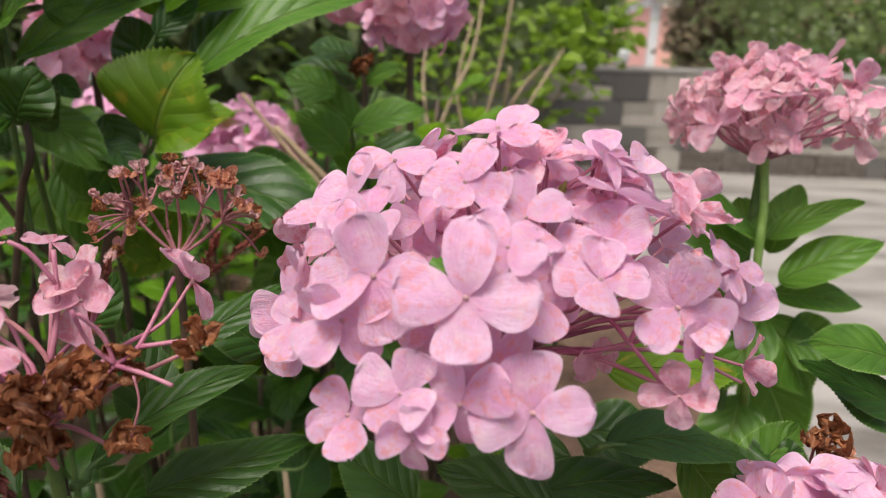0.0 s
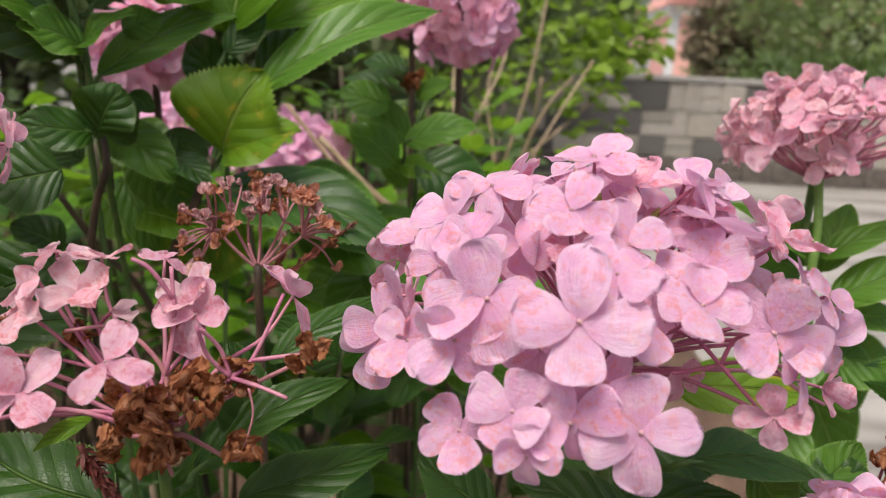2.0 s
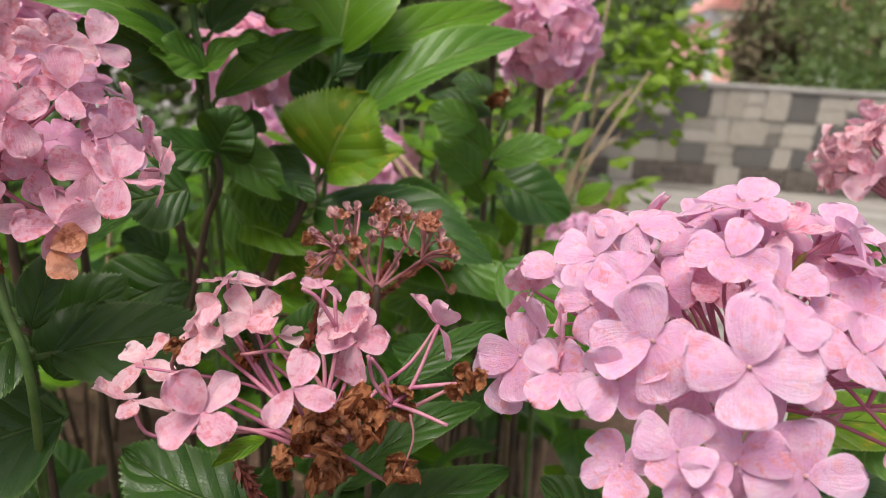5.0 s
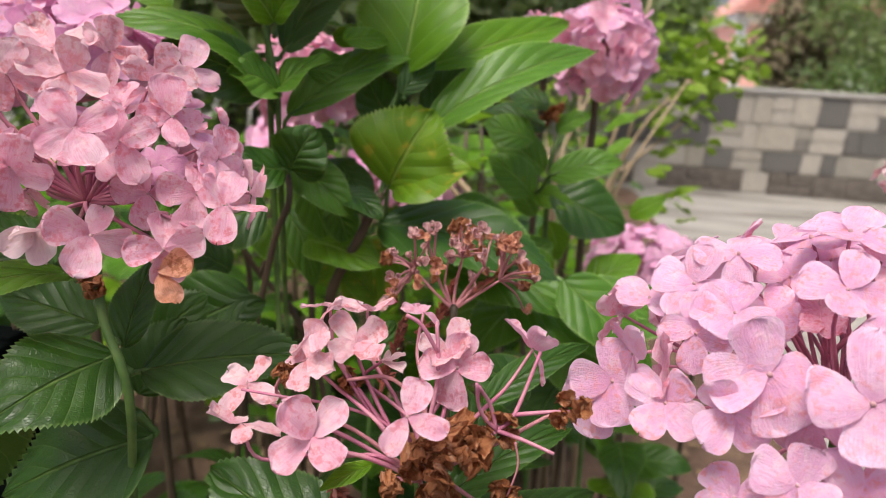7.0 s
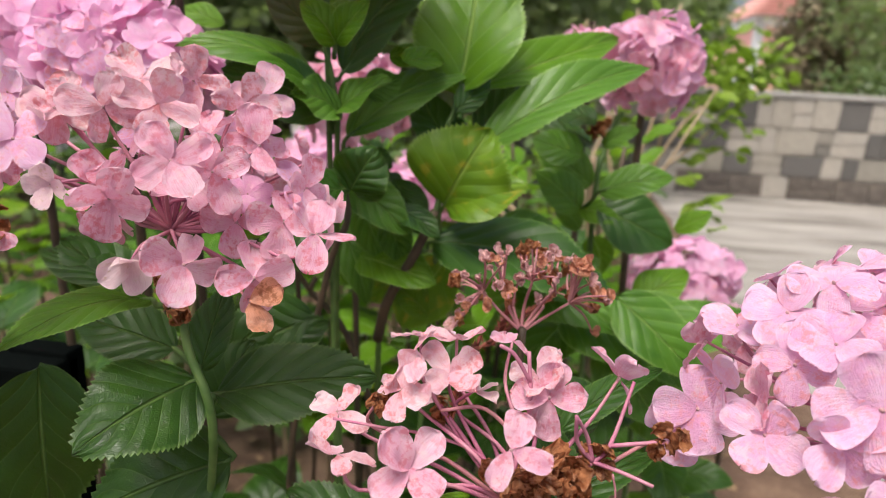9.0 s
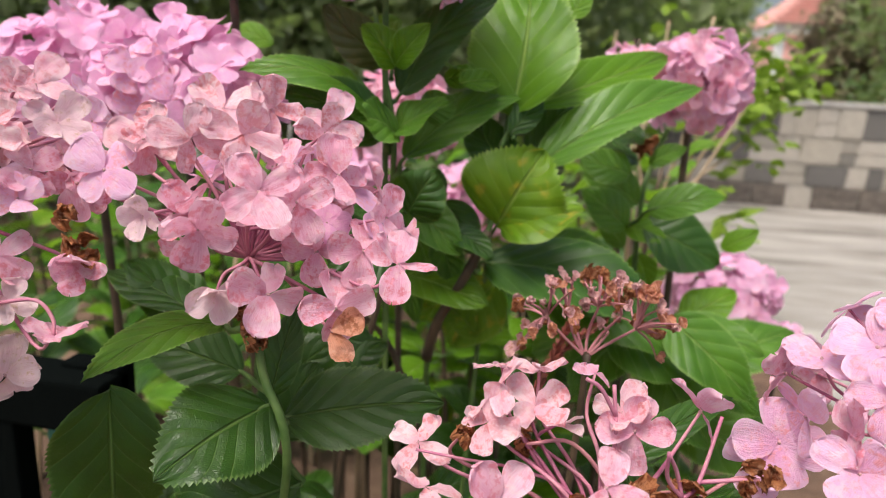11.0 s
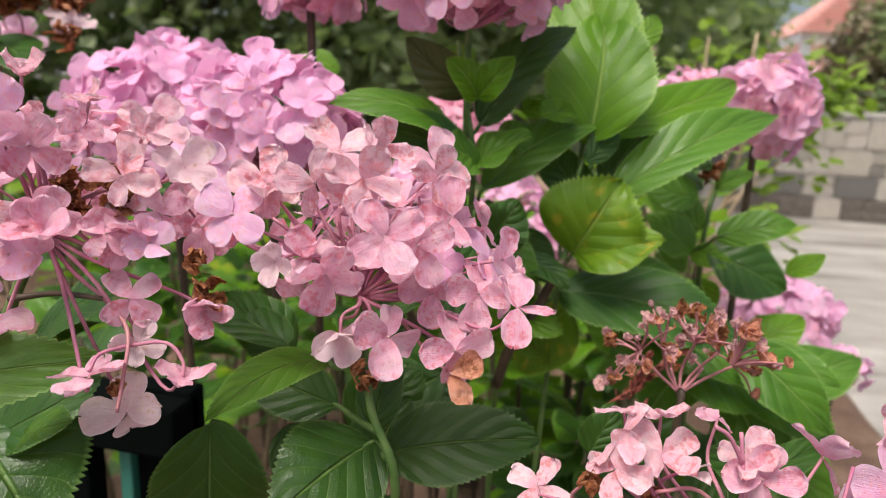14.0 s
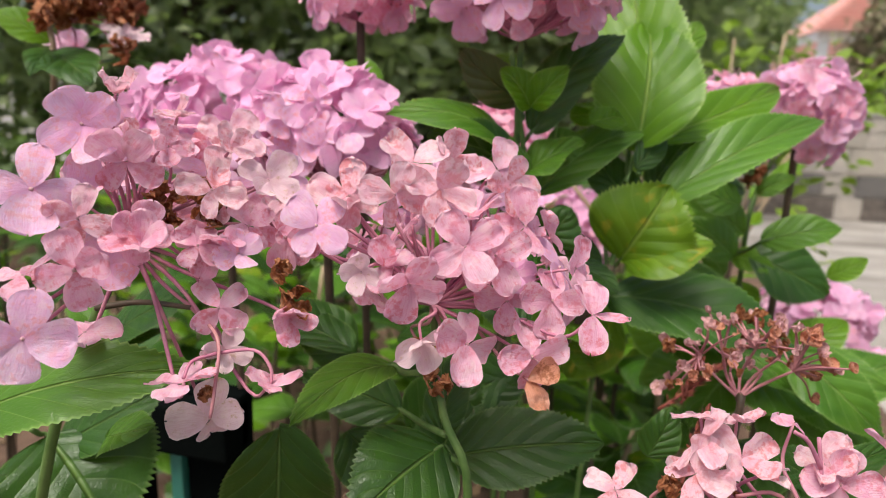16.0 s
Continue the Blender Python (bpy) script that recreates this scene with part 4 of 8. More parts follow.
floret(fading, (-0.197, 0.197, 0.995), (0.1, -0.53, 0.84), (0.5, 0.55, 0.67), 0.0180, 'rose', fading_hub, tilt=12)
floret(fading, (-0.204, 0.213, 1.021), (-0.06, -0.71, 0.7), (-0.27, -0.49, -0.83), 0.0155, 'blush', fading_hub, tilt=4)
floret(fading, (-0.203, 0.221, 1.032), (-0.51, -0.04, 0.86), (-0.89, -0.33, -0.32), 0.0152, 'blush', fading_hub, tilt=0, petals=3)
floret(fading, (-0.202, 0.234, 1.038), (-0.04, 0.23, 0.97), (0.95, 0.26, 0.18), 0.0121, 'blush', fading_hub, tilt=0)
floret(fading, (-0.186, 0.238, 1.035), (0.12, -0.12, 0.99), (-0.96, -0.2, -0.18), 0.0131, 'blush', fading_hub)
floret(fading, (-0.186, 0.221, 1.027), (0.2, -0.71, 0.68), (-0.68, 0.24, 0.69), 0.0151, 'blush', fading_hub, tilt=10)
floret(fading, (-0.176, 0.226, 1.018), (0.83, -0.24, 0.5), (0.41, -0.38, -0.83), 0.0106, 'pale', fading_hub, tilt=20, petals=3)
floret(fading, (-0.162, 0.243, 1.035), (0.21, -0.15, 0.96), (0.94, 0.16, 0.29), 0.0104, 'rose', fading_hub, petals=3)
floret(fading, (-0.113, 0.257, 1.017), (0.43, 0.21, 0.88), (-0.98, 0.17, 0.09), 0.0176, 'rose', fading_hub, tilt=0, petals=3)
floret(fading, (-0.157, 0.188, 1.015), (0.12, -0.64, 0.76), (-0.28, -0.51, -0.82), 0.0166, 'rose', fading_hub, petals=3)
floret(fading, (-0.0948, 0.2226, 1.0072), (0.07, -0.93, 0.36), (-0.51, 0.19, 0.84), 0.0087, 'brown', fading_hub)
floret(fading, (-0.1194, 0.21, 0.9702), (0.22, -0.56, 0.8), (-0.62, 0.16, 0.77), 0.0090, 'brown', fading_hub)
floret(fading, (-0.1364, 0.2081, 0.9914), (0.45, -0.34, 0.82), (-0.96, -0.15, -0.22), 0.0124, 'brown', fading_hub, petals=5)
floret(fading, (-0.1485, 0.2015, 0.9864), (0.49, -0.82, 0.29), (-0.99, -0.11, -0.07), 0.0119, 'brown', fading_hub, petals=5)
floret(fading, (-0.1663, 0.2013, 0.9769), (0.51, -0.77, 0.39), (0.08, -0.26, -0.96), 0.0092, 'brown', fading_hub)
floret(fading, (-0.1456, 0.2011, 0.9694), (0.01, -0.43, 0.9), (-0.43, -0.28, -0.86), 0.0104, 'brown', fading_hub, petals=5)
floret(fading, (-0.2162, 0.2149, 1.0118), (0.68, -0.31, 0.66), (0.96, 0.15, 0.22), 0.0064, 'brown', fading_hub)
floret(fading, (-0.1237, 0.2177, 0.999), (0.27, -0.84, 0.46), (-0.76, -0.24, -0.61), 0.0091, 'brown', fading_hub)
floret(fading, (-0.1586, 0.2091, 0.9909), (0.33, -0.83, 0.44), (-0.98, -0.03, 0.2), 0.0101, 'brown', fading_hub)
floret(fading, (-0.1896, 0.2261, 1.0059), (0.4, -0.78, 0.48), (-0.25, 0.24, 0.94), 0.0071, 'brown', fading_hub)

withered = shoot('hydrangea_flower_stem', (-0.1586, 0.3425, 0.9648), 'withered hydrangea head, bare rosy stalks tipped with shrivelled brown florets', 'hydrangea', group='hydrangea flower stems')
stem(withered, [(-0.1615, 0.3519, 0.9992), (-0.1609, 0.3516, 0.9607), (-0.1715, 0.3922, 0.5885), (-0.1612, 0.4217, 0.3884), (-0.1524, 0.4422, 0.1942), (-0.1415, 0.4522, 0)], 0.00224, 0.00315, STEM_BROWN, 'stem', '')
stem(withered, [(-0.1613, 0.3514, 0.9975), (-0.1691, 0.3541, 1.0094), (-0.1743, 0.3477, 1.0256)], 0.0011, 0.0008, PEDICEL_DRY, 'branchlet', '')
stem(withered, [(-0.1613, 0.3514, 0.9975), (-0.1609, 0.3556, 1.0123), (-0.157, 0.346, 1.0325)], 0.0011, 0.0008, PEDICEL_DRY, 'branchlet', '')
stem(withered, [(-0.1613, 0.3514, 0.9975), (-0.1539, 0.3557, 1.0103), (-0.1436, 0.3461, 1.0285)], 0.0011, 0.0008, PEDICEL_DRY, 'branchlet', '')
stem(withered, [(-0.1613, 0.3514, 0.9975), (-0.1644, 0.353, 1.0039), (-0.1676, 0.3549, 1.012)], 0.0011, 0.0008, PEDICEL_DRY, 'branchlet', '')
stem(withered, [(-0.1613, 0.3514, 0.9975), (-0.1551, 0.3539, 1.0044), (-0.1491, 0.3569, 1.013)], 0.0011, 0.0008, PEDICEL_DRY, 'branchlet', '')
stem(withered, [(-0.1613, 0.3514, 0.9975), (-0.1741, 0.3531, 1.0075), (-0.1869, 0.3552, 1.0191)], 0.0011, 0.0008, PEDICEL_DRY, 'branchlet', '')
stem(withered, [(-0.1613, 0.3514, 0.9975), (-0.1485, 0.3551, 1.0065), (-0.1341, 0.3497, 1.0198)], 0.0011, 0.0008, PEDICEL_DRY, 'branchlet', '')
stem(withered, [(-0.1743, 0.3477, 1.0256), (-0.1768, 0.3466, 1.0361), (-0.1813, 0.3446, 1.0439)], 0.0007, 0.0005, PEDICEL_DRY, 'pedicel', '')
floret(withered, (-0.1813, 0.3446, 1.0439), (-0.14, -0.54, 0.83), (-0.92, 0.03, 0.4), 0.0052, 'tan', tilt=60)
stem(withered, [(-0.1869, 0.3552, 1.0191), (-0.1896, 0.3409, 1.0188), (-0.193, 0.3259, 1.0162)], 0.0007, 0.0005, PEDICEL_DRY, 'pedicel', '')
floret(withered, (-0.193, 0.3259, 1.0162), (-0.14, -0.79, 0.6), (0.04, -0.27, -0.96), 0.0061, 'tan', tilt=60, petals=3)
stem(withered, [(-0.1869, 0.3552, 1.0191), (-0.1949, 0.3598, 1.0092), (-0.201, 0.3637, 0.9963)], 0.0007, 0.0005, PEDICEL_DRY, 'pedicel', '')
floret(withered, (-0.201, 0.3637, 0.9963), (-0.04, -0.88, 0.47), (0.38, -0.22, -0.9), 0.0051, 'brown', petals=3)
stem(withered, [(-0.1341, 0.3497, 1.0198), (-0.1344, 0.3521, 1.0332), (-0.1356, 0.3537, 1.044)], 0.0007, 0.0005, PEDICEL_DRY, 'pedicel', '')
floret(withered, (-0.1356, 0.3537, 1.044), (-0.07, -0.71, 0.7), (0.99, 0.06, -0.1), 0.0066, 'dusty', tilt=60)
stem(withered, [(-0.1743, 0.3477, 1.0256), (-0.181, 0.3624, 1.0275), (-0.1836, 0.3768, 1.0272)], 0.0007, 0.0005, PEDICEL_DRY, 'pedicel', '')
floret(withered, (-0.1836, 0.3768, 1.0272), (-0.43, -0.41, 0.8), (0.83, -0.08, -0.56), 0.0043, 'dusty', tilt=60, petals=3)
stem(withered, [(-0.1743, 0.3477, 1.0256), (-0.1758, 0.3424, 1.0296), (-0.1746, 0.3366, 1.0313)], 0.0007, 0.0005, PEDICEL_DRY, 'pedicel', '')
floret(withered, (-0.1746, 0.3366, 1.0313), (-0.23, -0.84, 0.49), (0.42, -0.21, -0.88), 0.0035, 'brown', petals=3)
stem(withered, [(-0.1341, 0.3497, 1.0198), (-0.1263, 0.3351, 1.0291), (-0.1159, 0.3201, 1.0358)], 0.0007, 0.0005, PEDICEL_DRY, 'pedicel', '')
floret(withered, (-0.1159, 0.3201, 1.0358), (0.37, -0.68, 0.63), (0.3, 0.28, 0.91), 0.0044, 'tan', tilt=60)
stem(withered, [(-0.1341, 0.3497, 1.0198), (-0.128, 0.3518, 1.0193), (-0.1196, 0.3534, 1.0163)], 0.0007, 0.0005, PEDICEL_DRY, 'pedicel', '')
floret(withered, (-0.1196, 0.3534, 1.0163), (-0.48, -0.73, 0.48), (0.6, -0.17, -0.78), 0.0041, 'tan', tilt=60, petals=3)
stem(withered, [(-0.1869, 0.3552, 1.0191), (-0.1855, 0.3614, 1.0164), (-0.1871, 0.3665, 1.0107)], 0.0007, 0.0005, PEDICEL_DRY, 'pedicel', '')
floret(withered, (-0.1871, 0.3665, 1.0107), (-0.28, -0.73, 0.63), (0.94, -0.01, -0.33), 0.0041, 'brown', petals=3)
stem(withered, [(-0.1341, 0.3497, 1.0198), (-0.1284, 0.3626, 1.0156), (-0.1233, 0.3746, 1.0086)], 0.0007, 0.0005, PEDICEL_DRY, 'pedicel', '')
floret(withered, (-0.1233, 0.3746, 1.0086), (0.23, -0.59, 0.78), (-0.97, -0.02, 0.24), 0.0042, 'tan', tilt=60)
stem(withered, [(-0.157, 0.346, 1.0325), (-0.1607, 0.3552, 1.0331), (-0.1612, 0.3641, 1.0313)], 0.0007, 0.0005, PEDICEL_DRY, 'pedicel', '')
floret(withered, (-0.1612, 0.3641, 1.0313), (0.41, -0.87, 0.28), (-0.27, 0.24, 0.93), 0.0036, 'brown', petals=3)
stem(withered, [(-0.1869, 0.3552, 1.0191), (-0.1867, 0.3533, 1.0218), (-0.1892, 0.3503, 1.0217)], 0.0007, 0.0005, PEDICEL_DRY, 'pedicel', '')
floret(withered, (-0.1892, 0.3503, 1.0217), (0.65, -0.67, 0.36), (-0.23, -0.28, -0.93), 0.0038, 'dusty', tilt=60, petals=3)
stem(withered, [(-0.1436, 0.3461, 1.0285), (-0.1469, 0.3642, 1.0339), (-0.1523, 0.3815, 1.0372)], 0.0007, 0.0005, PEDICEL_DRY, 'pedicel', '')
floret(withered, (-0.1523, 0.3815, 1.0372), (-0.45, -0.5, 0.74), (0.18, 0.28, 0.94), 0.0069, 'brown')
stem(withered, [(-0.1341, 0.3497, 1.0198), (-0.1308, 0.3469, 1.0286), (-0.1243, 0.3437, 1.0349)], 0.0007, 0.0005, PEDICEL_DRY, 'pedicel', '')
floret(withered, (-0.1243, 0.3437, 1.0349), (0.21, -0.56, 0.8), (0.59, 0.27, 0.76), 0.0063, 'dusty', tilt=60, petals=3)
stem(withered, [(-0.157, 0.346, 1.0325), (-0.1622, 0.3621, 1.0357), (-0.1661, 0.3777, 1.0367)], 0.0007, 0.0005, PEDICEL_DRY, 'pedicel', '')
floret(withered, (-0.1661, 0.3777, 1.0367), (0.44, -0.79, 0.43), (0.81, 0.23, 0.55), 0.0066, 'tan', tilt=60, petals=3)
stem(withered, [(-0.1341, 0.3497, 1.0198), (-0.1361, 0.3683, 1.0251), (-0.1356, 0.3866, 1.0286)], 0.0007, 0.0005, PEDICEL_DRY, 'pedicel', '')
floret(withered, (-0.1356, 0.3866, 1.0286), (-0.08, -0.69, 0.72), (-0.86, 0.06, 0.51), 0.0057, 'brown')
stem(withered, [(-0.1341, 0.3497, 1.0198), (-0.1265, 0.3561, 1.017), (-0.1193, 0.3616, 1.0115)], 0.0007, 0.0005, PEDICEL_DRY, 'pedicel', '')
floret(withered, (-0.1193, 0.3616, 1.0115), (-0.22, -0.74, 0.64), (0.69, -0.14, -0.71), 0.0064, 'brown', petals=3)
stem(withered, [(-0.1341, 0.3497, 1.0198), (-0.1277, 0.3491, 1.024), (-0.1178, 0.348, 1.0258)], 0.0007, 0.0005, PEDICEL_DRY, 'pedicel', '')
floret(withered, (-0.1178, 0.348, 1.0258), (0.57, -0.68, 0.46), (-0.74, -0.24, -0.63), 0.0057, 'brown', petals=3)
stem(withered, [(-0.1743, 0.3477, 1.0256), (-0.1765, 0.364, 1.0344), (-0.1797, 0.3796, 1.0412)], 0.0007, 0.0005, PEDICEL_DRY, 'pedicel', '')
floret(withered, (-0.1797, 0.3796, 1.0412), (-0.44, -0.46, 0.77), (-0.13, 0.26, 0.96), 0.0043, 'dusty', tilt=60)
stem(withered, [(-0.1341, 0.3497, 1.0198), (-0.1256, 0.3514, 1.0257), (-0.1186, 0.3522, 1.029)], 0.0007, 0.0005, PEDICEL_DRY, 'pedicel', '')
floret(withered, (-0.1186, 0.3522, 1.029), (-0.22, -0.87, 0.44), (0.95, 0, -0.3), 0.0042, 'dusty', tilt=60, petals=3)
stem(withered, [(-0.1491, 0.3569, 1.013), (-0.1515, 0.3661, 1.0132), (-0.1543, 0.3745, 1.0108)], 0.0007, 0.0005, PEDICEL_DRY, 'pedicel', '')
floret(withered, (-0.1543, 0.3745, 1.0108), (0.06, -0.85, 0.53), (-0.92, 0.03, 0.39), 0.0057, 'dusty', tilt=60, petals=3)
stem(withered, [(-0.1869, 0.3552, 1.0191), (-0.1911, 0.3481, 1.0193), (-0.1979, 0.3401, 1.0169)], 0.0007, 0.0005, PEDICEL_DRY, 'pedicel', '')
floret(withered, (-0.1979, 0.3401, 1.0169), (-0.15, -0.89, 0.43), (-0.99, -0.06, 0.11), 0.0056, 'dusty', tilt=60)
stem(withered, [(-0.1743, 0.3477, 1.0256), (-0.1702, 0.3359, 1.0259), (-0.1694, 0.3231, 1.0237)], 0.0007, 0.0005, PEDICEL_DRY, 'pedicel', '')
floret(withered, (-0.1694, 0.3231, 1.0237), (-0.12, -0.57, 0.81), (0.42, 0.28, 0.86), 0.0034, 'brown', petals=3)
stem(withered, [(-0.1436, 0.3461, 1.0285), (-0.1484, 0.3539, 1.0317), (-0.1503, 0.3614, 1.0326)], 0.0007, 0.0005, PEDICEL_DRY, 'pedicel', '')
floret(withered, (-0.1503, 0.3614, 1.0326), (-0.17, -0.89, 0.42), (0.59, -0.17, -0.79), 0.0034, 'brown', petals=3)
stem(withered, [(-0.157, 0.346, 1.0325), (-0.1547, 0.3393, 1.0422), (-0.1549, 0.3315, 1.049)], 0.0007, 0.0005, PEDICEL_DRY, 'pedicel', '')
floret(withered, (-0.1549, 0.3315, 1.049), (0.7, -0.66, 0.29), (0.04, 0.27, 0.96), 0.0065, 'tan', tilt=60)
stem(withered, [(-0.1869, 0.3552, 1.0191), (-0.1892, 0.3602, 1.0145), (-0.1949, 0.3642, 1.0068)], 0.0007, 0.0005, PEDICEL_DRY, 'pedicel', '')
floret(withered, (-0.1949, 0.3642, 1.0068), (0.54, -0.41, 0.73), (0.74, -0.12, -0.66), 0.0062, 'dusty', tilt=60, petals=3)
stem(withered, [(-0.157, 0.346, 1.0325), (-0.1564, 0.3555, 1.0415), (-0.1563, 0.3644, 1.0482)], 0.0007, 0.0005, PEDICEL_DRY, 'pedicel', '')
floret(withered, (-0.1563, 0.3644, 1.0482), (0.11, -0.65, 0.75), (-0.99, -0.05, 0.15), 0.0043, 'dusty', tilt=60, petals=3)
stem(withered, [(-0.1341, 0.3497, 1.0198), (-0.1323, 0.3445, 1.0349), (-0.1319, 0.3383, 1.0469)], 0.0007, 0.0005, PEDICEL_DRY, 'pedicel', '')
floret(withered, (-0.1319, 0.3383, 1.0469), (0.18, -0.77, 0.61), (0.09, -0.26, -0.96), 0.0064, 'tan', tilt=60)
stem(withered, [(-0.1869, 0.3552, 1.0191), (-0.1797, 0.3395, 1.0353), (-0.1733, 0.3228, 1.0479)], 0.0007, 0.0005, PEDICEL_DRY, 'pedicel', '')
floret(withered, (-0.1733, 0.3228, 1.0479), (-0.48, -0.57, 0.66), (-0.63, -0.26, -0.73), 0.0031, 'tan', tilt=60, petals=3)
stem(withered, [(-0.1869, 0.3552, 1.0191), (-0.189, 0.3379, 1.0231), (-0.1901, 0.3201, 1.0248)], 0.0007, 0.0005, PEDICEL_DRY, 'pedicel', '')
floret(withered, (-0.1901, 0.3201, 1.0248), (0.29, -0.75, 0.6), (0.31, 0.28, 0.91), 0.0032, 'dusty', tilt=60, petals=3)
stem(withered, [(-0.157, 0.346, 1.0325), (-0.1528, 0.3413, 1.0431), (-0.1517, 0.3354, 1.0507)], 0.0007, 0.0005, PEDICEL_DRY, 'pedicel', '')
floret(withered, (-0.1517, 0.3354, 1.0507), (0.49, -0.8, 0.34), (0.6, -0.16, -0.78), 0.0063, 'dusty', tilt=60)
stem(withered, [(-0.1743, 0.3477, 1.0256), (-0.1774, 0.3471, 1.0372), (-0.178, 0.3461, 1.0462)], 0.0007, 0.0005, PEDICEL_DRY, 'pedicel', '')
floret(withered, (-0.178, 0.3461, 1.0462), (0.37, -0.52, 0.77), (-0.48, 0.2, 0.86), 0.0055, 'dusty', tilt=60, petals=3)
stem(withered, [(-0.157, 0.346, 1.0325), (-0.1579, 0.3458, 1.0437), (-0.1591, 0.3449, 1.0523)], 0.0007, 0.0005, PEDICEL_DRY, 'pedicel', '')
floret(withered, (-0.1591, 0.3449, 1.0523), (0.46, -0.64, 0.62), (0.76, 0.24, 0.61), 0.0043, 'brown', petals=3)
stem(withered, [(-0.1341, 0.3497, 1.0198), (-0.1245, 0.3569, 1.0102), (-0.1182, 0.3629, 0.9975)], 0.0007, 0.0005, PEDICEL_DRY, 'pedicel', '')
floret(withered, (-0.1182, 0.3629, 0.9975), (0.42, -0.84, 0.35), (0.8, 0.23, 0.55), 0.0064, 'tan', tilt=60)
stem(withered, [(-0.1869, 0.3552, 1.0191), (-0.1976, 0.3655, 1.0209), (-0.2082, 0.3752, 1.0202)], 0.0007, 0.0005, PEDICEL_DRY, 'pedicel', '')
floret(withered, (-0.2082, 0.3752, 1.0202), (0.34, -0.81, 0.48), (-0.21, -0.28, -0.94), 0.0067, 'dusty', tilt=60, petals=3)
stem(withered, [(-0.1436, 0.3461, 1.0285), (-0.1429, 0.357, 1.0243), (-0.1422, 0.3672, 1.0173)], 0.0007, 0.0005, PEDICEL_DRY, 'pedicel', '')
floret(withered, (-0.1422, 0.3672, 1.0173), (-0.27, -0.46, 0.84), (0.58, 0.27, 0.77), 0.0048, 'tan', tilt=60, petals=3)
stem(withered, [(-0.1743, 0.3477, 1.0256), (-0.1769, 0.3318, 1.0322), (-0.1762, 0.3156, 1.0364)], 0.0007, 0.0005, PEDICEL_DRY, 'pedicel', '')
floret(withered, (-0.1762, 0.3156, 1.0364), (0.4, -0.79, 0.47), (-0.11, 0.26, 0.96), 0.0057, 'dusty', tilt=60)
stem(withered, [(-0.1869, 0.3552, 1.0191), (-0.1912, 0.3465, 1.0149), (-0.1988, 0.3368, 1.0081)], 0.0007, 0.0005, PEDICEL_DRY, 'pedicel', '')
floret(withered, (-0.1988, 0.3368, 1.0081), (-0.15, -0.71, 0.69), (-0.09, -0.28, -0.96), 0.0036, 'tan', tilt=60, petals=3)
stem(withered, [(-0.157, 0.346, 1.0325), (-0.1563, 0.3572, 1.0336), (-0.1556, 0.3677, 1.0323)], 0.0007, 0.0005, PEDICEL_DRY, 'pedicel', '')
floret(withered, (-0.1556, 0.3677, 1.0323), (0.37, -0.47, 0.8), (0.77, -0.11, -0.63), 0.0051, 'tan', tilt=60, petals=3)
stem(withered, [(-0.1341, 0.3497, 1.0198), (-0.1348, 0.3532, 1.0228), (-0.132, 0.3563, 1.0236)], 0.0007, 0.0005, PEDICEL_DRY, 'pedicel', '')
floret(withered, (-0.132, 0.3563, 1.0236), (-0.22, -0.91, 0.34), (-0.66, -0.26, -0.71), 0.0052, 'brown')
stem(withered, [(-0.157, 0.346, 1.0325), (-0.1619, 0.3625, 1.0395), (-0.163, 0.3788, 1.0448)], 0.0007, 0.0005, PEDICEL_DRY, 'pedicel', '')
floret(withered, (-0.163, 0.3788, 1.0448), (0.6, -0.73, 0.33), (0.23, -0.24, -0.94), 0.0042, 'brown', petals=3)
stem(withered, [(-0.157, 0.346, 1.0325), (-0.1633, 0.3568, 1.039), (-0.1671, 0.3673, 1.0435)], 0.0007, 0.0005, PEDICEL_DRY, 'pedicel', '')
floret(withered, (-0.1671, 0.3673, 1.0435), (0.49, -0.52, 0.7), (-0.85, -0.21, -0.47), 0.0066, 'brown', petals=3)
stem(withered, [(-0.1869, 0.3552, 1.0191), (-0.1953, 0.3565, 1.0219), (-0.2036, 0.357, 1.0221)], 0.0007, 0.0005, PEDICEL_DRY, 'pedicel', '')
floret(withered, (-0.2036, 0.357, 1.0221), (-0.31, -0.68, 0.66), (0.53, -0.18, -0.83), 0.0070, 'brown')
stem(withered, [(-0.1436, 0.3461, 1.0285), (-0.1444, 0.35, 1.0321), (-0.1463, 0.3531, 1.0332)], 0.0007, 0.0005, PEDICEL_DRY, 'pedicel', '')
floret(withered, (-0.1463, 0.3531, 1.0332), (0.25, -0.75, 0.62), (0.68, 0.25, 0.69), 0.0045, 'tan', tilt=60, petals=3)
stem(withered, [(-0.157, 0.346, 1.0325), (-0.1507, 0.333, 1.0393), (-0.1426, 0.3195, 1.0437)], 0.0007, 0.0005, PEDICEL_DRY, 'pedicel', '')
floret(withered, (-0.1426, 0.3195, 1.0437), (-0.25, -0.81, 0.53), (-0.64, -0.26, -0.72), 0.0042, 'dusty', tilt=60, petals=3)
stem(withered, [(-0.157, 0.346, 1.0325), (-0.1546, 0.3525, 1.0352), (-0.149, 0.3587, 1.0356)], 0.0007, 0.0005, PEDICEL_DRY, 'pedicel', '')
floret(withered, (-0.149, 0.3587, 1.0356), (0.52, -0.54, 0.66), (-0.34, 0.23, 0.91), 0.0046, 'tan', tilt=60)
stem(withered, [(-0.157, 0.346, 1.0325), (-0.1574, 0.3415, 1.0373), (-0.154, 0.3366, 1.0397)], 0.0007, 0.0005, PEDICEL_DRY, 'pedicel', '')
floret(withered, (-0.154, 0.3366, 1.0397), (0.61, -0.76, 0.22), (-0.05, 0.27, 0.96), 0.0047, 'tan', tilt=60, petals=3)
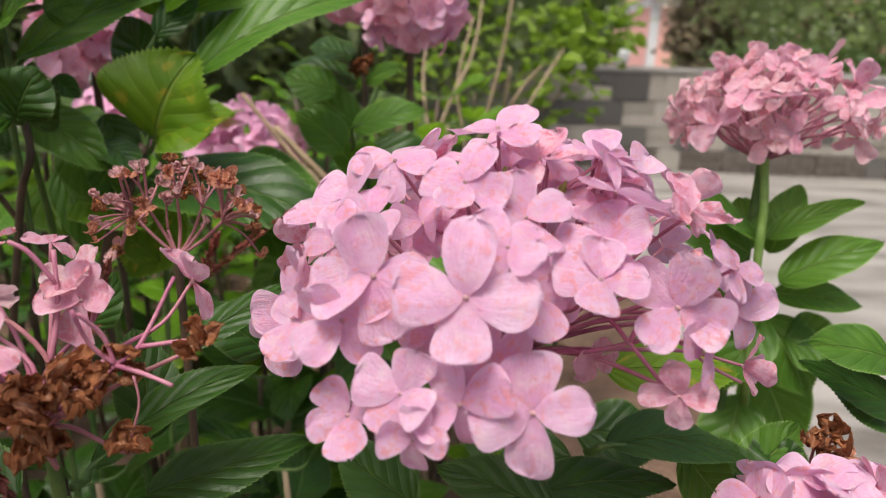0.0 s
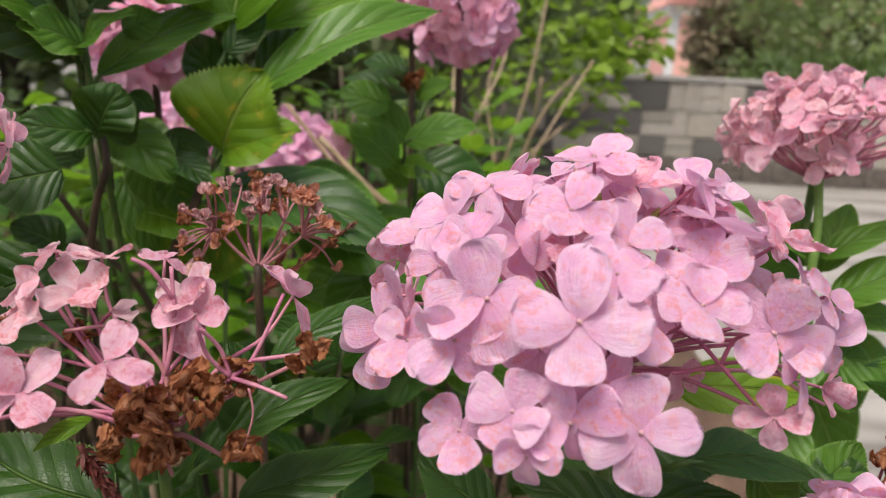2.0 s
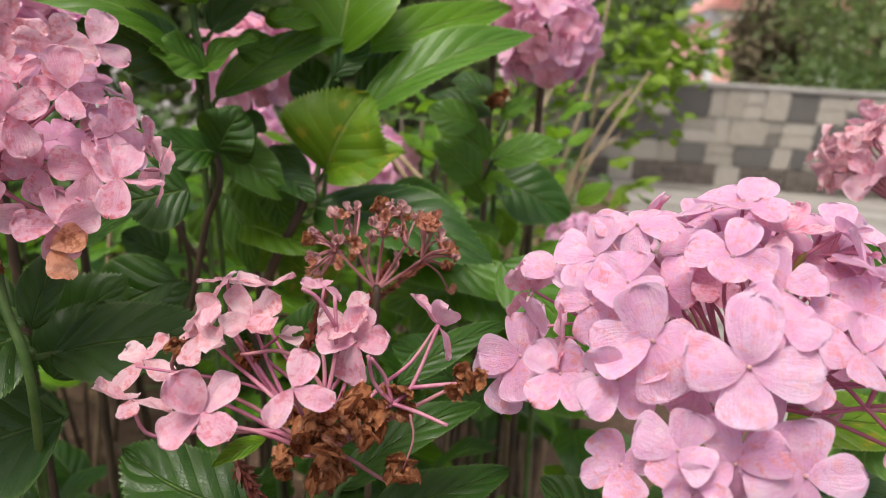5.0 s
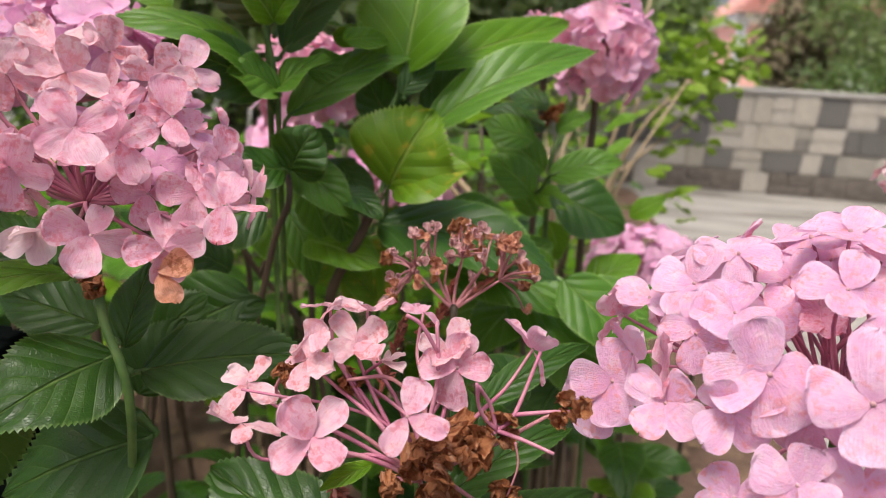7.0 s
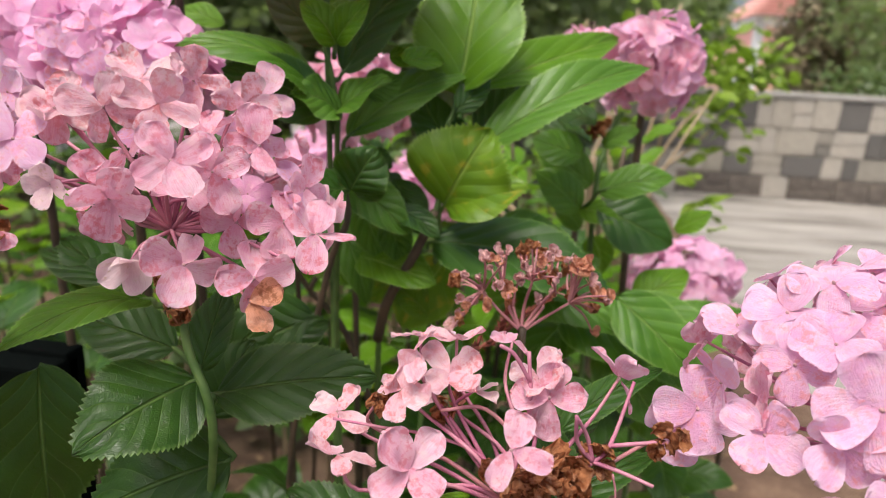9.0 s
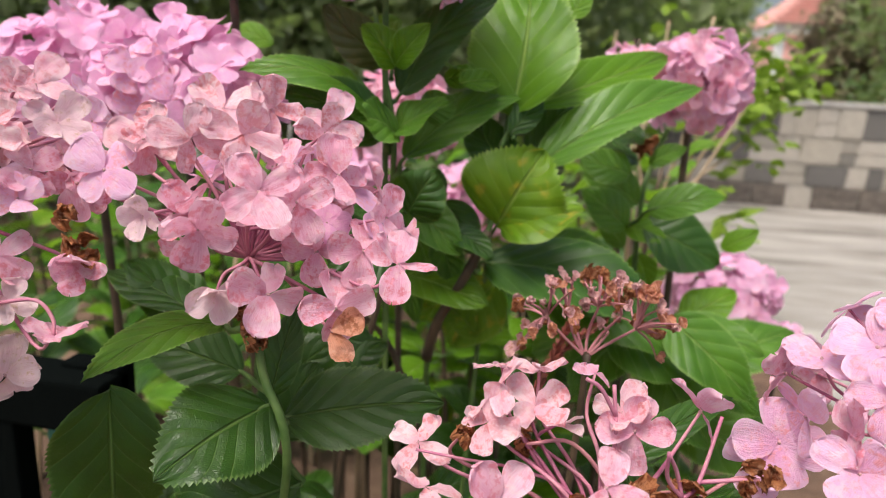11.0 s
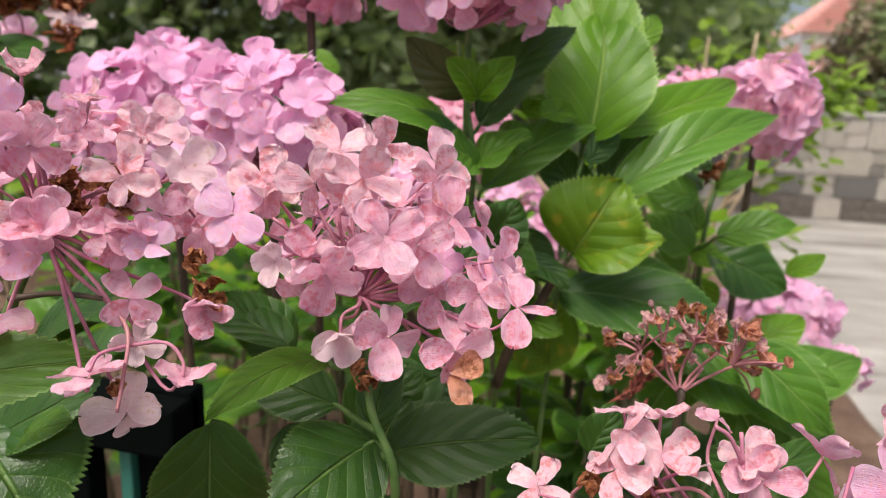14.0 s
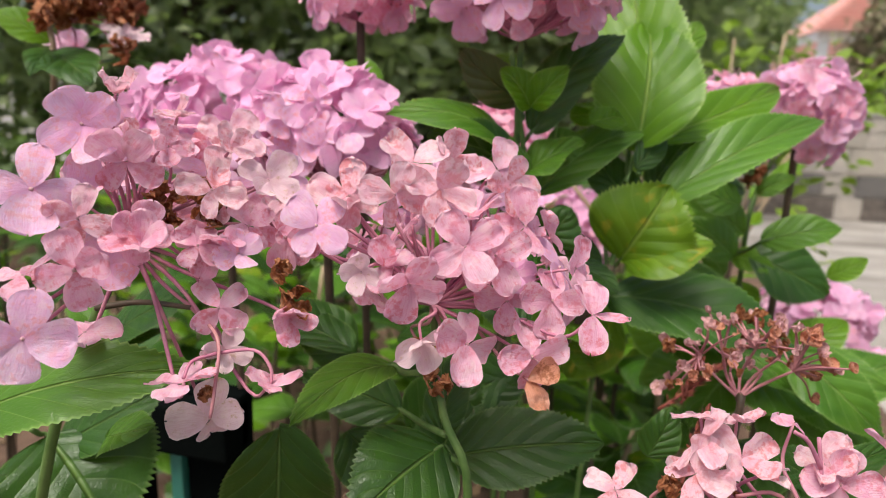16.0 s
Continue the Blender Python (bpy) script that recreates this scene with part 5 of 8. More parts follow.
stem(withered, [(-0.1436, 0.3461, 1.0285), (-0.1452, 0.3405, 1.036), (-0.1434, 0.3346, 1.041)], 0.0007, 0.0005, PEDICEL_DRY, 'pedicel', '')
floret(withered, (-0.1434, 0.3346, 1.041), (-0.59, -0.28, 0.76), (0.26, 0.28, 0.92), 0.0035, 'brown', petals=3)
stem(withered, [(-0.157, 0.346, 1.0325), (-0.1625, 0.3501, 1.0322), (-0.1667, 0.3536, 1.0293)], 0.0007, 0.0005, PEDICEL_DRY, 'pedicel', '')
floret(withered, (-0.1667, 0.3536, 1.0293), (0.31, -0.9, 0.31), (-0.37, -0.28, -0.88), 0.0055, 'dusty', tilt=60)
stem(withered, [(-0.1869, 0.3552, 1.0191), (-0.1877, 0.3525, 1.0251), (-0.1895, 0.3489, 1.0284)], 0.0007, 0.0005, PEDICEL_DRY, 'pedicel', '')
floret(withered, (-0.1895, 0.3489, 1.0284), (0.06, -0.56, 0.82), (-0.7, 0.13, 0.7), 0.0048, 'dusty', tilt=60, petals=3)
stem(withered, [(-0.1869, 0.3552, 1.0191), (-0.1945, 0.3606, 1.0099), (-0.2003, 0.3654, 0.9978)], 0.0007, 0.0005, PEDICEL_DRY, 'pedicel', '')
floret(withered, (-0.2003, 0.3654, 0.9978), (-0.46, -0.43, 0.78), (0.9, -0.04, -0.44), 0.0060, 'dusty', tilt=60, petals=3)
stem(withered, [(-0.157, 0.346, 1.0325), (-0.15, 0.3407, 1.0361), (-0.1454, 0.3344, 1.0371)], 0.0007, 0.0005, PEDICEL_DRY, 'pedicel', '')
floret(withered, (-0.1454, 0.3344, 1.0371), (-0.06, -0.6, 0.8), (0.49, -0.19, -0.85), 0.0036, 'brown')
stem(withered, [(-0.1341, 0.3497, 1.0198), (-0.1345, 0.3477, 1.0345), (-0.1379, 0.3446, 1.0462)], 0.0007, 0.0005, PEDICEL_DRY, 'pedicel', '')
floret(withered, (-0.1379, 0.3446, 1.0462), (-0.04, -0.84, 0.55), (-0.99, -0.12, -0.11), 0.0037, 'dusty', tilt=60, petals=3)
stem(withered, [(-0.1341, 0.3497, 1.0198), (-0.1371, 0.3639, 1.0195), (-0.1431, 0.3772, 1.0165)], 0.0007, 0.0005, PEDICEL_DRY, 'pedicel', '')
floret(withered, (-0.1431, 0.3772, 1.0165), (-0.49, -0.5, 0.71), (0.96, 0.01, -0.27), 0.0036, 'dusty', tilt=60, petals=3)
stem(withered, [(-0.1436, 0.3461, 1.0285), (-0.1433, 0.362, 1.0346), (-0.1424, 0.3774, 1.0387)], 0.0007, 0.0005, PEDICEL_DRY, 'pedicel', '')
floret(withered, (-0.1424, 0.3774, 1.0387), (0.23, -0.92, 0.33), (-0.14, -0.28, -0.95), 0.0060, 'tan', tilt=60)
stem(withered, [(-0.1869, 0.3552, 1.0191), (-0.1854, 0.3504, 1.0187), (-0.1849, 0.3449, 1.0156)], 0.0007, 0.0005, PEDICEL_DRY, 'pedicel', '')
floret(withered, (-0.1849, 0.3449, 1.0156), (0.4, -0.8, 0.44), (-0.92, -0.18, -0.35), 0.0061, 'tan', tilt=60, petals=3)
stem(withered, [(-0.1869, 0.3552, 1.0191), (-0.1947, 0.3603, 1.0064), (-0.2043, 0.3644, 0.9904)], 0.0007, 0.0005, PEDICEL_DRY, 'pedicel', '')
floret(withered, (-0.2043, 0.3644, 0.9904), (-0.28, -0.48, 0.83), (0.44, 0.28, 0.86), 0.0072, 'dusty', tilt=60, petals=3)
stem(withered, [(-0.1676, 0.3549, 1.012), (-0.1669, 0.3532, 1.0226), (-0.165, 0.3509, 1.0305)], 0.0007, 0.0005, PEDICEL_DRY, 'pedicel', '')
floret(withered, (-0.165, 0.3509, 1.0305), (-0.14, -0.74, 0.66), (-0.32, -0.28, -0.9), 0.0051, 'dusty', tilt=60)
stem(withered, [(-0.1743, 0.3477, 1.0256), (-0.1739, 0.3462, 1.0389), (-0.1733, 0.344, 1.0493)], 0.0009, 0.0007, PEDICEL_DRY, 'pedicel', '')
floret(withered, (-0.1733, 0.344, 1.0493), (0.3, -0.68, 0.67), (0.26, 0.28, 0.92), 0.0045, 'dusty', tilt=50)
stem(withered, [(-0.1341, 0.3497, 1.0198), (-0.1302, 0.3488, 1.0337), (-0.1261, 0.347, 1.0448)], 0.0009, 0.0007, PEDICEL_DRY, 'pedicel', '')
floret(withered, (-0.1261, 0.347, 1.0448), (0.2, -0.7, 0.69), (0.94, 0.17, 0.3), 0.0071, 'tan', tilt=50)
stem(withered, [(-0.1341, 0.3497, 1.0198), (-0.1333, 0.348, 1.0319), (-0.1323, 0.3455, 1.0413)], 0.0009, 0.0007, PEDICEL_DRY, 'pedicel', '')
floret(withered, (-0.1323, 0.3455, 1.0413), (0.21, -0.69, 0.69), (0.77, 0.24, 0.6), 0.0091, 'tan', tilt=50)
stem(withered, [(-0.1341, 0.3497, 1.0198), (-0.1278, 0.3466, 1.0251), (-0.1215, 0.3427, 1.0278)], 0.0009, 0.0007, PEDICEL_DRY, 'pedicel', '')
floret(withered, (-0.1215, 0.3427, 1.0278), (0.18, -0.68, 0.71), (0.98, 0.13, 0.14), 0.0078, 'tan', tilt=50)
stem(withered, [(-0.1869, 0.3552, 1.0191), (-0.185, 0.344, 1.0346), (-0.1858, 0.3416, 1.0446)], 0.0009, 0.0007, PEDICEL_DRY, 'pedicel', '')
floret(withered, (-0.1858, 0.3416, 1.0446), (0.33, -0.66, 0.68), (0.91, 0.19, 0.38), 0.0058, 'dusty', tilt=50)
stem(withered, [(-0.1869, 0.3552, 1.0191), (-0.191, 0.3419, 1.0287), (-0.1977, 0.3372, 1.033)], 0.0009, 0.0007, PEDICEL_DRY, 'pedicel', '')
floret(withered, (-0.1977, 0.3372, 1.033), (0.34, -0.64, 0.69), (0.43, 0.28, 0.86), 0.0058, 'dusty', tilt=50)
stem(withered, [(-0.157, 0.346, 1.0325), (-0.1607, 0.3471, 1.0375), (-0.1629, 0.3427, 1.0412)], 0.0009, 0.0007, PEDICEL_DRY, 'pedicel', '')
floret(withered, (-0.1629, 0.3427, 1.0412), (0.28, -0.67, 0.69), (0.71, 0.25, 0.66), 0.0058, 'dusty', tilt=50)
stem(withered, [(-0.1436, 0.3461, 1.0285), (-0.1462, 0.349, 1.0399), (-0.1475, 0.3465, 1.0498)], 0.0009, 0.0007, PEDICEL_DRY, 'pedicel', '')
floret(withered, (-0.1475, 0.3465, 1.0498), (0.25, -0.7, 0.68), (0.09, 0.28, 0.96), 0.0052, 'dusty', tilt=50)
stem(withered, [(-0.1341, 0.3497, 1.0198), (-0.1244, 0.3465, 1.0237), (-0.1148, 0.3425, 1.0251)], 0.0009, 0.0007, PEDICEL_DRY, 'pedicel', '')
floret(withered, (-0.1148, 0.3425, 1.0251), (0.17, -0.68, 0.72), (0.18, 0.28, 0.94), 0.0045, 'dusty', tilt=50)
stem(withered, [(-0.1743, 0.3477, 1.0256), (-0.173, 0.3433, 1.0281), (-0.1715, 0.3383, 1.0282)], 0.0009, 0.0007, PEDICEL_DRY, 'pedicel', '')
floret(withered, (-0.1715, 0.3383, 1.0282), (0.29, -0.65, 0.7), (0.26, 0.28, 0.92), 0.0065, 'tan', tilt=50)

left_head = shoot('hydrangea_flower_stem', (-0.3047, 0.2386, 0.9597), 'pink hydrangea head with freckled, drying petals over broad dark leaves', 'hydrangea', group='hydrangea flower stems')
left_head_hub = (-0.3322, 0.2583, 1.0668)
stem(left_head, [(-0.3322, 0.2583, 1.0668), (-0.3296, 0.2581, 1.0455), (-0.322, 0.2497, 1.0105), (-0.306, 0.2421, 0.9733), (-0.3229, 0.2626, 0.866), (-0.3344, 0.282, 0.5716), (-0.3205, 0.3126, 0.2858), (-0.2929, 0.3226, 0)], 0.0019, 0.003, STEM_GREEN, 'stem', '')
leaf(left_head, (-0.325, 0.262, 0.986), (-0.355, 0.205, 0.972), 0.055, (0.36, -0.4, 0.84), 0.06, 0.18, 'leaf', stalk=(-0.31, 0.25, 0.984))
leaf(left_head, (-0.327, 0.285, 0.966), (-0.239, 0.306, 0.978), 0.047, (0.01, -0.52, 0.86), 0.05, 0.22, 'leaf', stalk=(-0.332, 0.262, 0.975))
leaf(left_head, (-0.308, 0.265, 0.94), (-0.383, 0.24, 0.907), 0.066, (-0.07, -0.71, 0.7), 0.05, 0.12, 'leaf', stalk=(-0.315, 0.26, 0.955))
leaf(left_head, (-0.426, 0.27, 0.977), (-0.438, 0.28, 0.87), 0.066, (0.46, -0.88, -0.13), 0.08, 0.15, 'leaf', wave=0.05)
leaf(left_head, (-0.359, 0.277, 1.022), (-0.384, 0.2, 1.019), 0.028, (0.3, -0.14, 0.94), 0.1, 0.2, 'fresh', stalk=(-0.338, 0.26, 1.028))
leaf(left_head, (-0.36, 0.3, 0.983), (-0.426, 0.3, 0.997), 0.037, (0.16, -0.66, 0.74), 0.05, 0.2, 'leaf', stalk=(-0.323, 0.26, 0.994))
leaf(left_head, (-0.395, 0.31, 1.013), (-0.468, 0.33, 1.027), 0.035, (0.09, -0.34, 0.94), 0.05, 0.2, 'leaf')
leaf(left_head, (-0.33, 0.275, 0.984), (-0.325, 0.3, 1.028), 0.025, (0.0, -0.87, 0.49), 0.05, 0.25, 'leaf')
leaf(left_head, (-0.34, 0.3, 0.942), (-0.324, 0.33, 0.981), 0.041, (0.29, -0.81, 0.51), 0.05, 0.2, 'leaf')
leaf(left_head, (-0.4, 0.31, 0.957), (-0.365, 0.3, 0.921), 0.046, (0.41, -0.69, 0.59), 0.05, 0.2, 'leaf')
leaf(left_head, (-0.343, 0.36, 0.946), (-0.293, 0.38, 0.978), 0.042, (0.02, -0.86, 0.5), 0.05, 0.2, 'leaf')
leaf(left_head, (-0.293, 0.38, 1.044), (-0.33, 0.36, 1.035), 0.048, (0.33, -0.82, 0.46), 0.05, 0.2, 'leaf')
leaf(left_head, (-0.395, 0.4, 0.989), (-0.331, 0.39, 1.023), 0.027, (-0.47, -0.48, 0.74), 0.05, 0.2, 'leaf')
leaf(left_head, (-0.305, 0.38, 0.981), (-0.369, 0.36, 0.951), 0.059, (0.06, -0.88, 0.46), 0.05, 0.2, 'leaf')
leaf(left_head, (-0.361, 0.33, 0.949), (-0.32, 0.35, 0.99), 0.051, (0.16, -0.94, 0.3), 0.05, 0.2, 'leaf')
floret(left_head, (-0.3452, 0.2321, 1.1264), (0.6, -0.76, 0.26), (0.08, 0.27, 0.96), 0.0171, 'blush', left_head_hub)
floret(left_head, (-0.3095, 0.224, 1.1067), (0.45, -0.86, 0.23), (-0.57, 0.13, 0.81), 0.0175, 'rose', left_head_hub)
floret(left_head, (-0.2981, 0.237, 1.1011), (0.6, -0.76, 0.24), (-0.5, 0.15, 0.85), 0.0183, 'rose', left_head_hub)
floret(left_head, (-0.2882, 0.2631, 1.1105), (0.65, -0.7, 0.29), (-0.09, 0.25, 0.96), 0.0181, 'rose', left_head_hub)
floret(left_head, (-0.3317, 0.2131, 1.0911), (0.56, -0.78, -0.27), (-0.9, -0.02, 0.44), 0.0186, 'rose', left_head_hub)
floret(left_head, (-0.2712, 0.2519, 1.0777), (0.56, -0.8, 0.21), (0.08, 0.27, 0.96), 0.0174, 'rose', left_head_hub)
floret(left_head, (-0.2778, 0.233, 1.0557), (0.48, -0.85, 0.19), (-0.18, 0.23, 0.96), 0.0181, 'rose', left_head_hub)
floret(left_head, (-0.3067, 0.2251, 1.061), (0.48, -0.84, 0.27), (0.08, 0.27, 0.96), 0.0183, 'rose', left_head_hub)
floret(left_head, (-0.2914, 0.2568, 1.0885), (0.5, -0.74, 0.46), (0.25, 0.29, 0.92), 0.0105, 'lilac', left_head_hub)
floret(left_head, (-0.3277, 0.2461, 1.1282), (0.57, -0.64, 0.51), (0.25, 0.29, 0.92), 0.0177, 'blush', left_head_hub)
floret(left_head, (-0.3315, 0.283, 1.1379), (0.49, -0.56, 0.66), (-0.09, 0.25, 0.96), 0.0182, 'blush', left_head_hub)
floret(left_head, (-0.2782, 0.2295, 1.0457), (0.53, -0.82, 0.22), (0.57, -0.13, -0.81), 0.0149, 'tan', left_head_hub, tilt=10, petals=2)
floret(left_head, (-0.3261, 0.2163, 1.0633), (0.4, -0.91, -0.12), (-0.42, 0.18, 0.89), 0.0135, 'pale', left_head_hub, tilt=30)
floret(left_head, (-0.2521, 0.2418, 1.0757), (0.34, -0.06, 0.94), (0.95, 0.21, 0.22), 0.0176, 'rose', left_head_hub)
floret(left_head, (-0.2622, 0.2558, 1.0936), (0.88, -0.39, 0.27), (0.08, 0.27, 0.96), 0.0145, 'rose', left_head_hub)
floret(left_head, (-0.2982, 0.2701, 1.1292), (0.7, -0.63, 0.34), (0.08, 0.27, 0.96), 0.0159, 'blush', left_head_hub)
floret(left_head, (-0.3701, 0.2379, 1.1217), (0.36, -0.9, 0.26), (0.16, 0.27, 0.95), 0.0189, 'blush', left_head_hub)
floret(left_head, (-0.35, 0.2035, 1.0969), (0.05, -1, -0.06), (0.08, 0.26, 0.96), 0.0109, 'pale', left_head_hub, tilt=45)
floret(left_head, (-0.3768, 0.2167, 1.112), (0.19, -0.9, 0.4), (0.41, 0.31, 0.86), 0.0161, 'pink', left_head_hub)
floret(left_head, (-0.3946, 0.2211, 1.1043), (0.25, -0.94, 0.22), (0.08, 0.26, 0.96), 0.0171, 'rose', left_head_hub)
floret(left_head, (-0.3458, 0.2621, 1.1375), (0.18, -0.67, 0.72), (0.55, 0.32, 0.77), 0.0189, 'blush', left_head_hub)
floret(left_head, (-0.332, 0.2499, 1.036), (0.66, -0.72, -0.2), (0.96, 0.2, 0.18), 0.0072, 'brown', left_head_hub)
floret(left_head, (-0.3236, 0.2491, 1.0284), (0.65, -0.74, -0.18), (0.25, 0.29, 0.92), 0.0072, 'brown', left_head_hub)
floret(left_head, (-0.3363, 0.2521, 1.0465), (0.66, -0.72, -0.22), (0.89, 0.24, 0.38), 0.0072, 'brown', left_head_hub)
floret(left_head, (-0.312, 0.32, 1.13), (0.56, -0.74, 0.36), (0.24, 0.16, 0.96), 0.0190, 'rose', left_head_hub)
dome(left_head, (-0.325, 0.29, 1.075), (0.056, 0.05, 0.042), 24, 0.016, ('rose', 'rose', 'pink'), left_head_hub, 5, -0.25)

outer_head = shoot('hydrangea_flower_stem', (-0.5302, 0.2097, 0.9754), 'ageing pale pink hydrangea head with brown dead florets hanging in it', 'hydrangea', group='hydrangea flower stems')
outer_head_hub = (-0.4715, 0.2114, 1.0967)
stem(outer_head, [(-0.4715, 0.2114, 1.0967), (-0.4986, 0.2156, 1.0548), (-0.5305, 0.2103, 0.9784), (-0.5738, 0.2288, 0.838), (-0.5857, 0.2534, 0.5531), (-0.5628, 0.2788, 0.2765), (-0.5438, 0.2888, 0)], 0.00256, 0.00378, STEM_GREEN, 'stem', '')
leaf(outer_head, (-0.525, 0.16, 1.021), (-0.424, 0.196, 1.045), 0.042, (0.01, -0.58, 0.81), 0.1, 0.2, 'fresh')
leaf(outer_head, (-0.584, 0.26, 0.949), (-0.523, 0.24, 0.899), 0.100, (0.48, -0.45, 0.76), 0.06, 0.18, 'leaf', stalk=(-0.586, 0.25, 0.959))
leaf(outer_head, (-0.581, 0.265, 0.94), (-0.52, 0.3, 0.978), 0.043, (-0.03, -0.71, 0.7), 0.05, 0.25, 'leaf')
leaf(outer_head, (-0.569, 0.3, 1.0), (-0.503, 0.3, 1.041), 0.050, (-0.44, -0.56, 0.7), 0.05, 0.2, 'leaf')
leaf(outer_head, (-0.403, 0.33, 0.996), (-0.446, 0.32, 1.037), 0.045, (0.68, -0.41, 0.61), 0.05, 0.2, 'leaf')
leaf(outer_head, (-0.608, 0.28, 1.028), (-0.571, 0.28, 1.047), 0.020, (-0.18, -0.92, 0.34), 0.05, 0.2, 'leaf')
leaf(outer_head, (-0.568, 0.3, 1.004), (-0.52, 0.3, 1.015), 0.019, (-0.18, -0.6, 0.78), 0.05, 0.2, 'leaf')
leaf(outer_head, (-0.503, 0.22, 0.983), (-0.465, 0.21, 1.001), 0.030, (-0.48, -0.39, 0.79), 0.05, 0.2, 'fresh')
stem(outer_head, [(-0.4954, 0.2126, 1.0607), (-0.4702, 0.2146, 1.0659), (-0.4338, 0.2034, 1.0707)], 0.0018, 0.0012, STEM_BROWN, 'branchlet', '')
stem(outer_head, [(-0.4338, 0.2034, 1.0707), (-0.4128, 0.1906, 1.0627), (-0.4077, 0.1788, 1.0443), (-0.4074, 0.1741, 1.0334)], 0.00096, 0.00076, PEDICEL_DRY, 'branchlet', '')
stem(outer_head, [(-0.4122, 0.1892, 1.0566), (-0.3965, 0.1934, 1.0584), (-0.389, 0.1935, 1.0513), (-0.3879, 0.192, 1.044)], 0.00088, 0.00076, PEDICEL, 'branchlet', '')
stem(outer_head, [(-0.4122, 0.1892, 1.0566), (-0.42, 0.1816, 1.0546), (-0.42, 0.175, 1.0494)], 0.00088, 0.00076, PEDICEL, 'branchlet', '')
floret(outer_head, (-0.4697, 0.1892, 1.1464), (0.56, -0.73, 0.4), (0.16, 0.27, 0.95), 0.0202, 'pink', outer_head_hub)
floret(outer_head, (-0.4526, 0.19, 1.1396), (0.63, -0.77, 0.11), (0.55, 0.32, 0.77), 0.0174, 'rose', outer_head_hub)
floret(outer_head, (-0.426, 0.2132, 1.1267), (0.54, -0.83, 0.14), (0.08, 0.26, 0.96), 0.0181, 'blush', outer_head_hub)
floret(outer_head, (-0.474, 0.1606, 1.1294), (0.63, -0.73, 0.25), (0.08, 0.26, 0.96), 0.0187, 'pink', outer_head_hub)
floret(outer_head, (-0.4552, 0.1582, 1.0985), (0.7, -0.67, 0.24), (0.91, 0.29, 0.29), 0.0179, 'rose', outer_head_hub)
floret(outer_head, (-0.4151, 0.196, 1.0752), (0.52, -0.8, 0.31), (0.68, 0.32, 0.65), 0.0150, 'rose', outer_head_hub)
floret(outer_head, (-0.4294, 0.2068, 1.0133), (0.46, -0.68, 0.57), (-0.09, 0.22, 0.97), 0.0194, 'pale', outer_head_hub)
floret(outer_head, (-0.4197, 0.1745, 1.0471), (0.06, 0, 1), (-0.97, -0.2, 0.13), 0.0157, 'rose', outer_head_hub)
floret(outer_head, (-0.3883, 0.1917, 1.0435), (0.26, -0.06, 0.96), (0.88, 0.3, 0.37), 0.0140, 'rose', outer_head_hub)
floret(outer_head, (-0.442, 0.2562, 1.144), (0.5, -0.59, 0.63), (0.41, 0.31, 0.86), 0.0185, 'blush', outer_head_hub)
floret(outer_head, (-0.4699, 0.1856, 1.1541), (0.63, -0.76, 0.16), (-0.56, 0.08, 0.82), 0.0177, 'pink', outer_head_hub)
floret(outer_head, (-0.4681, 0.2051, 1.1669), (0.51, -0.32, 0.8), (-0.09, 0.22, 0.97), 0.0138, 'blush', outer_head_hub, tilt=30)
floret(outer_head, (-0.4539, 0.1933, 1.1492), (0.69, -0.6, 0.41), (0.25, 0.29, 0.93), 0.0099, 'blush', outer_head_hub, tilt=30)
floret(outer_head, (-0.4464, 0.218, 1.1567), (0.32, -0.16, 0.93), (0.56, 0.32, 0.77), 0.0119, 'blush', outer_head_hub, tilt=30)
floret(outer_head, (-0.4397, 0.2009, 1.1455), (0.79, -0.59, 0.17), (0.08, 0.26, 0.96), 0.0109, 'rose', outer_head_hub, tilt=30)
floret(outer_head, (-0.4191, 0.2011, 1.1274), (0.57, -0.77, 0.29), (0.17, 0.27, 0.95), 0.0140, 'blush', outer_head_hub, tilt=15)
floret(outer_head, (-0.4204, 0.2209, 1.1445), (0.68, -0.48, 0.55), (0.69, 0.32, 0.65), 0.0119, 'blush', outer_head_hub, tilt=20)
floret(outer_head, (-0.4403, 0.1802, 1.1051), (0.54, -0.56, 0.63), (0.08, 0.26, 0.96), 0.0152, 'rose', outer_head_hub, tilt=25)
floret(outer_head, (-0.4229, 0.1944, 1.1036), (0.47, -0.57, 0.68), (0.41, 0.31, 0.86), 0.0127, 'rose', outer_head_hub, tilt=25)
floret(outer_head, (-0.4077, 0.2021, 1.0995), (0.63, -0.6, 0.49), (0.8, 0.31, 0.52), 0.0115, 'pink', outer_head_hub, tilt=25)
floret(left_head, (-0.3656, 0.2286, 1.1249), (0.39, -0.85, 0.35), (0.08, 0.26, 0.96), 0.0142, 'blush', left_head_hub, tilt=20)
floret(left_head, (-0.4085, 0.2514, 1.1287), (0.33, -0.78, 0.53), (0.56, 0.32, 0.77), 0.0126, 'pink', left_head_hub, tilt=20)
floret(left_head, (-0.3917, 0.2328, 1.1023), (0.25, -0.88, 0.41), (-0.09, 0.22, 0.97), 0.0140, 'rose', left_head_hub, tilt=25)
floret(left_head, (-0.3435, 0.2258, 1.0934), (0.2, -0.54, 0.82), (0.41, 0.31, 0.86), 0.0152, 'rose', left_head_hub, tilt=25)
floret(left_head, (-0.4121, 0.2353, 1.1098), (0.21, -0.7, 0.69), (0.25, 0.29, 0.93), 0.0118, 'blush', left_head_hub, tilt=25)
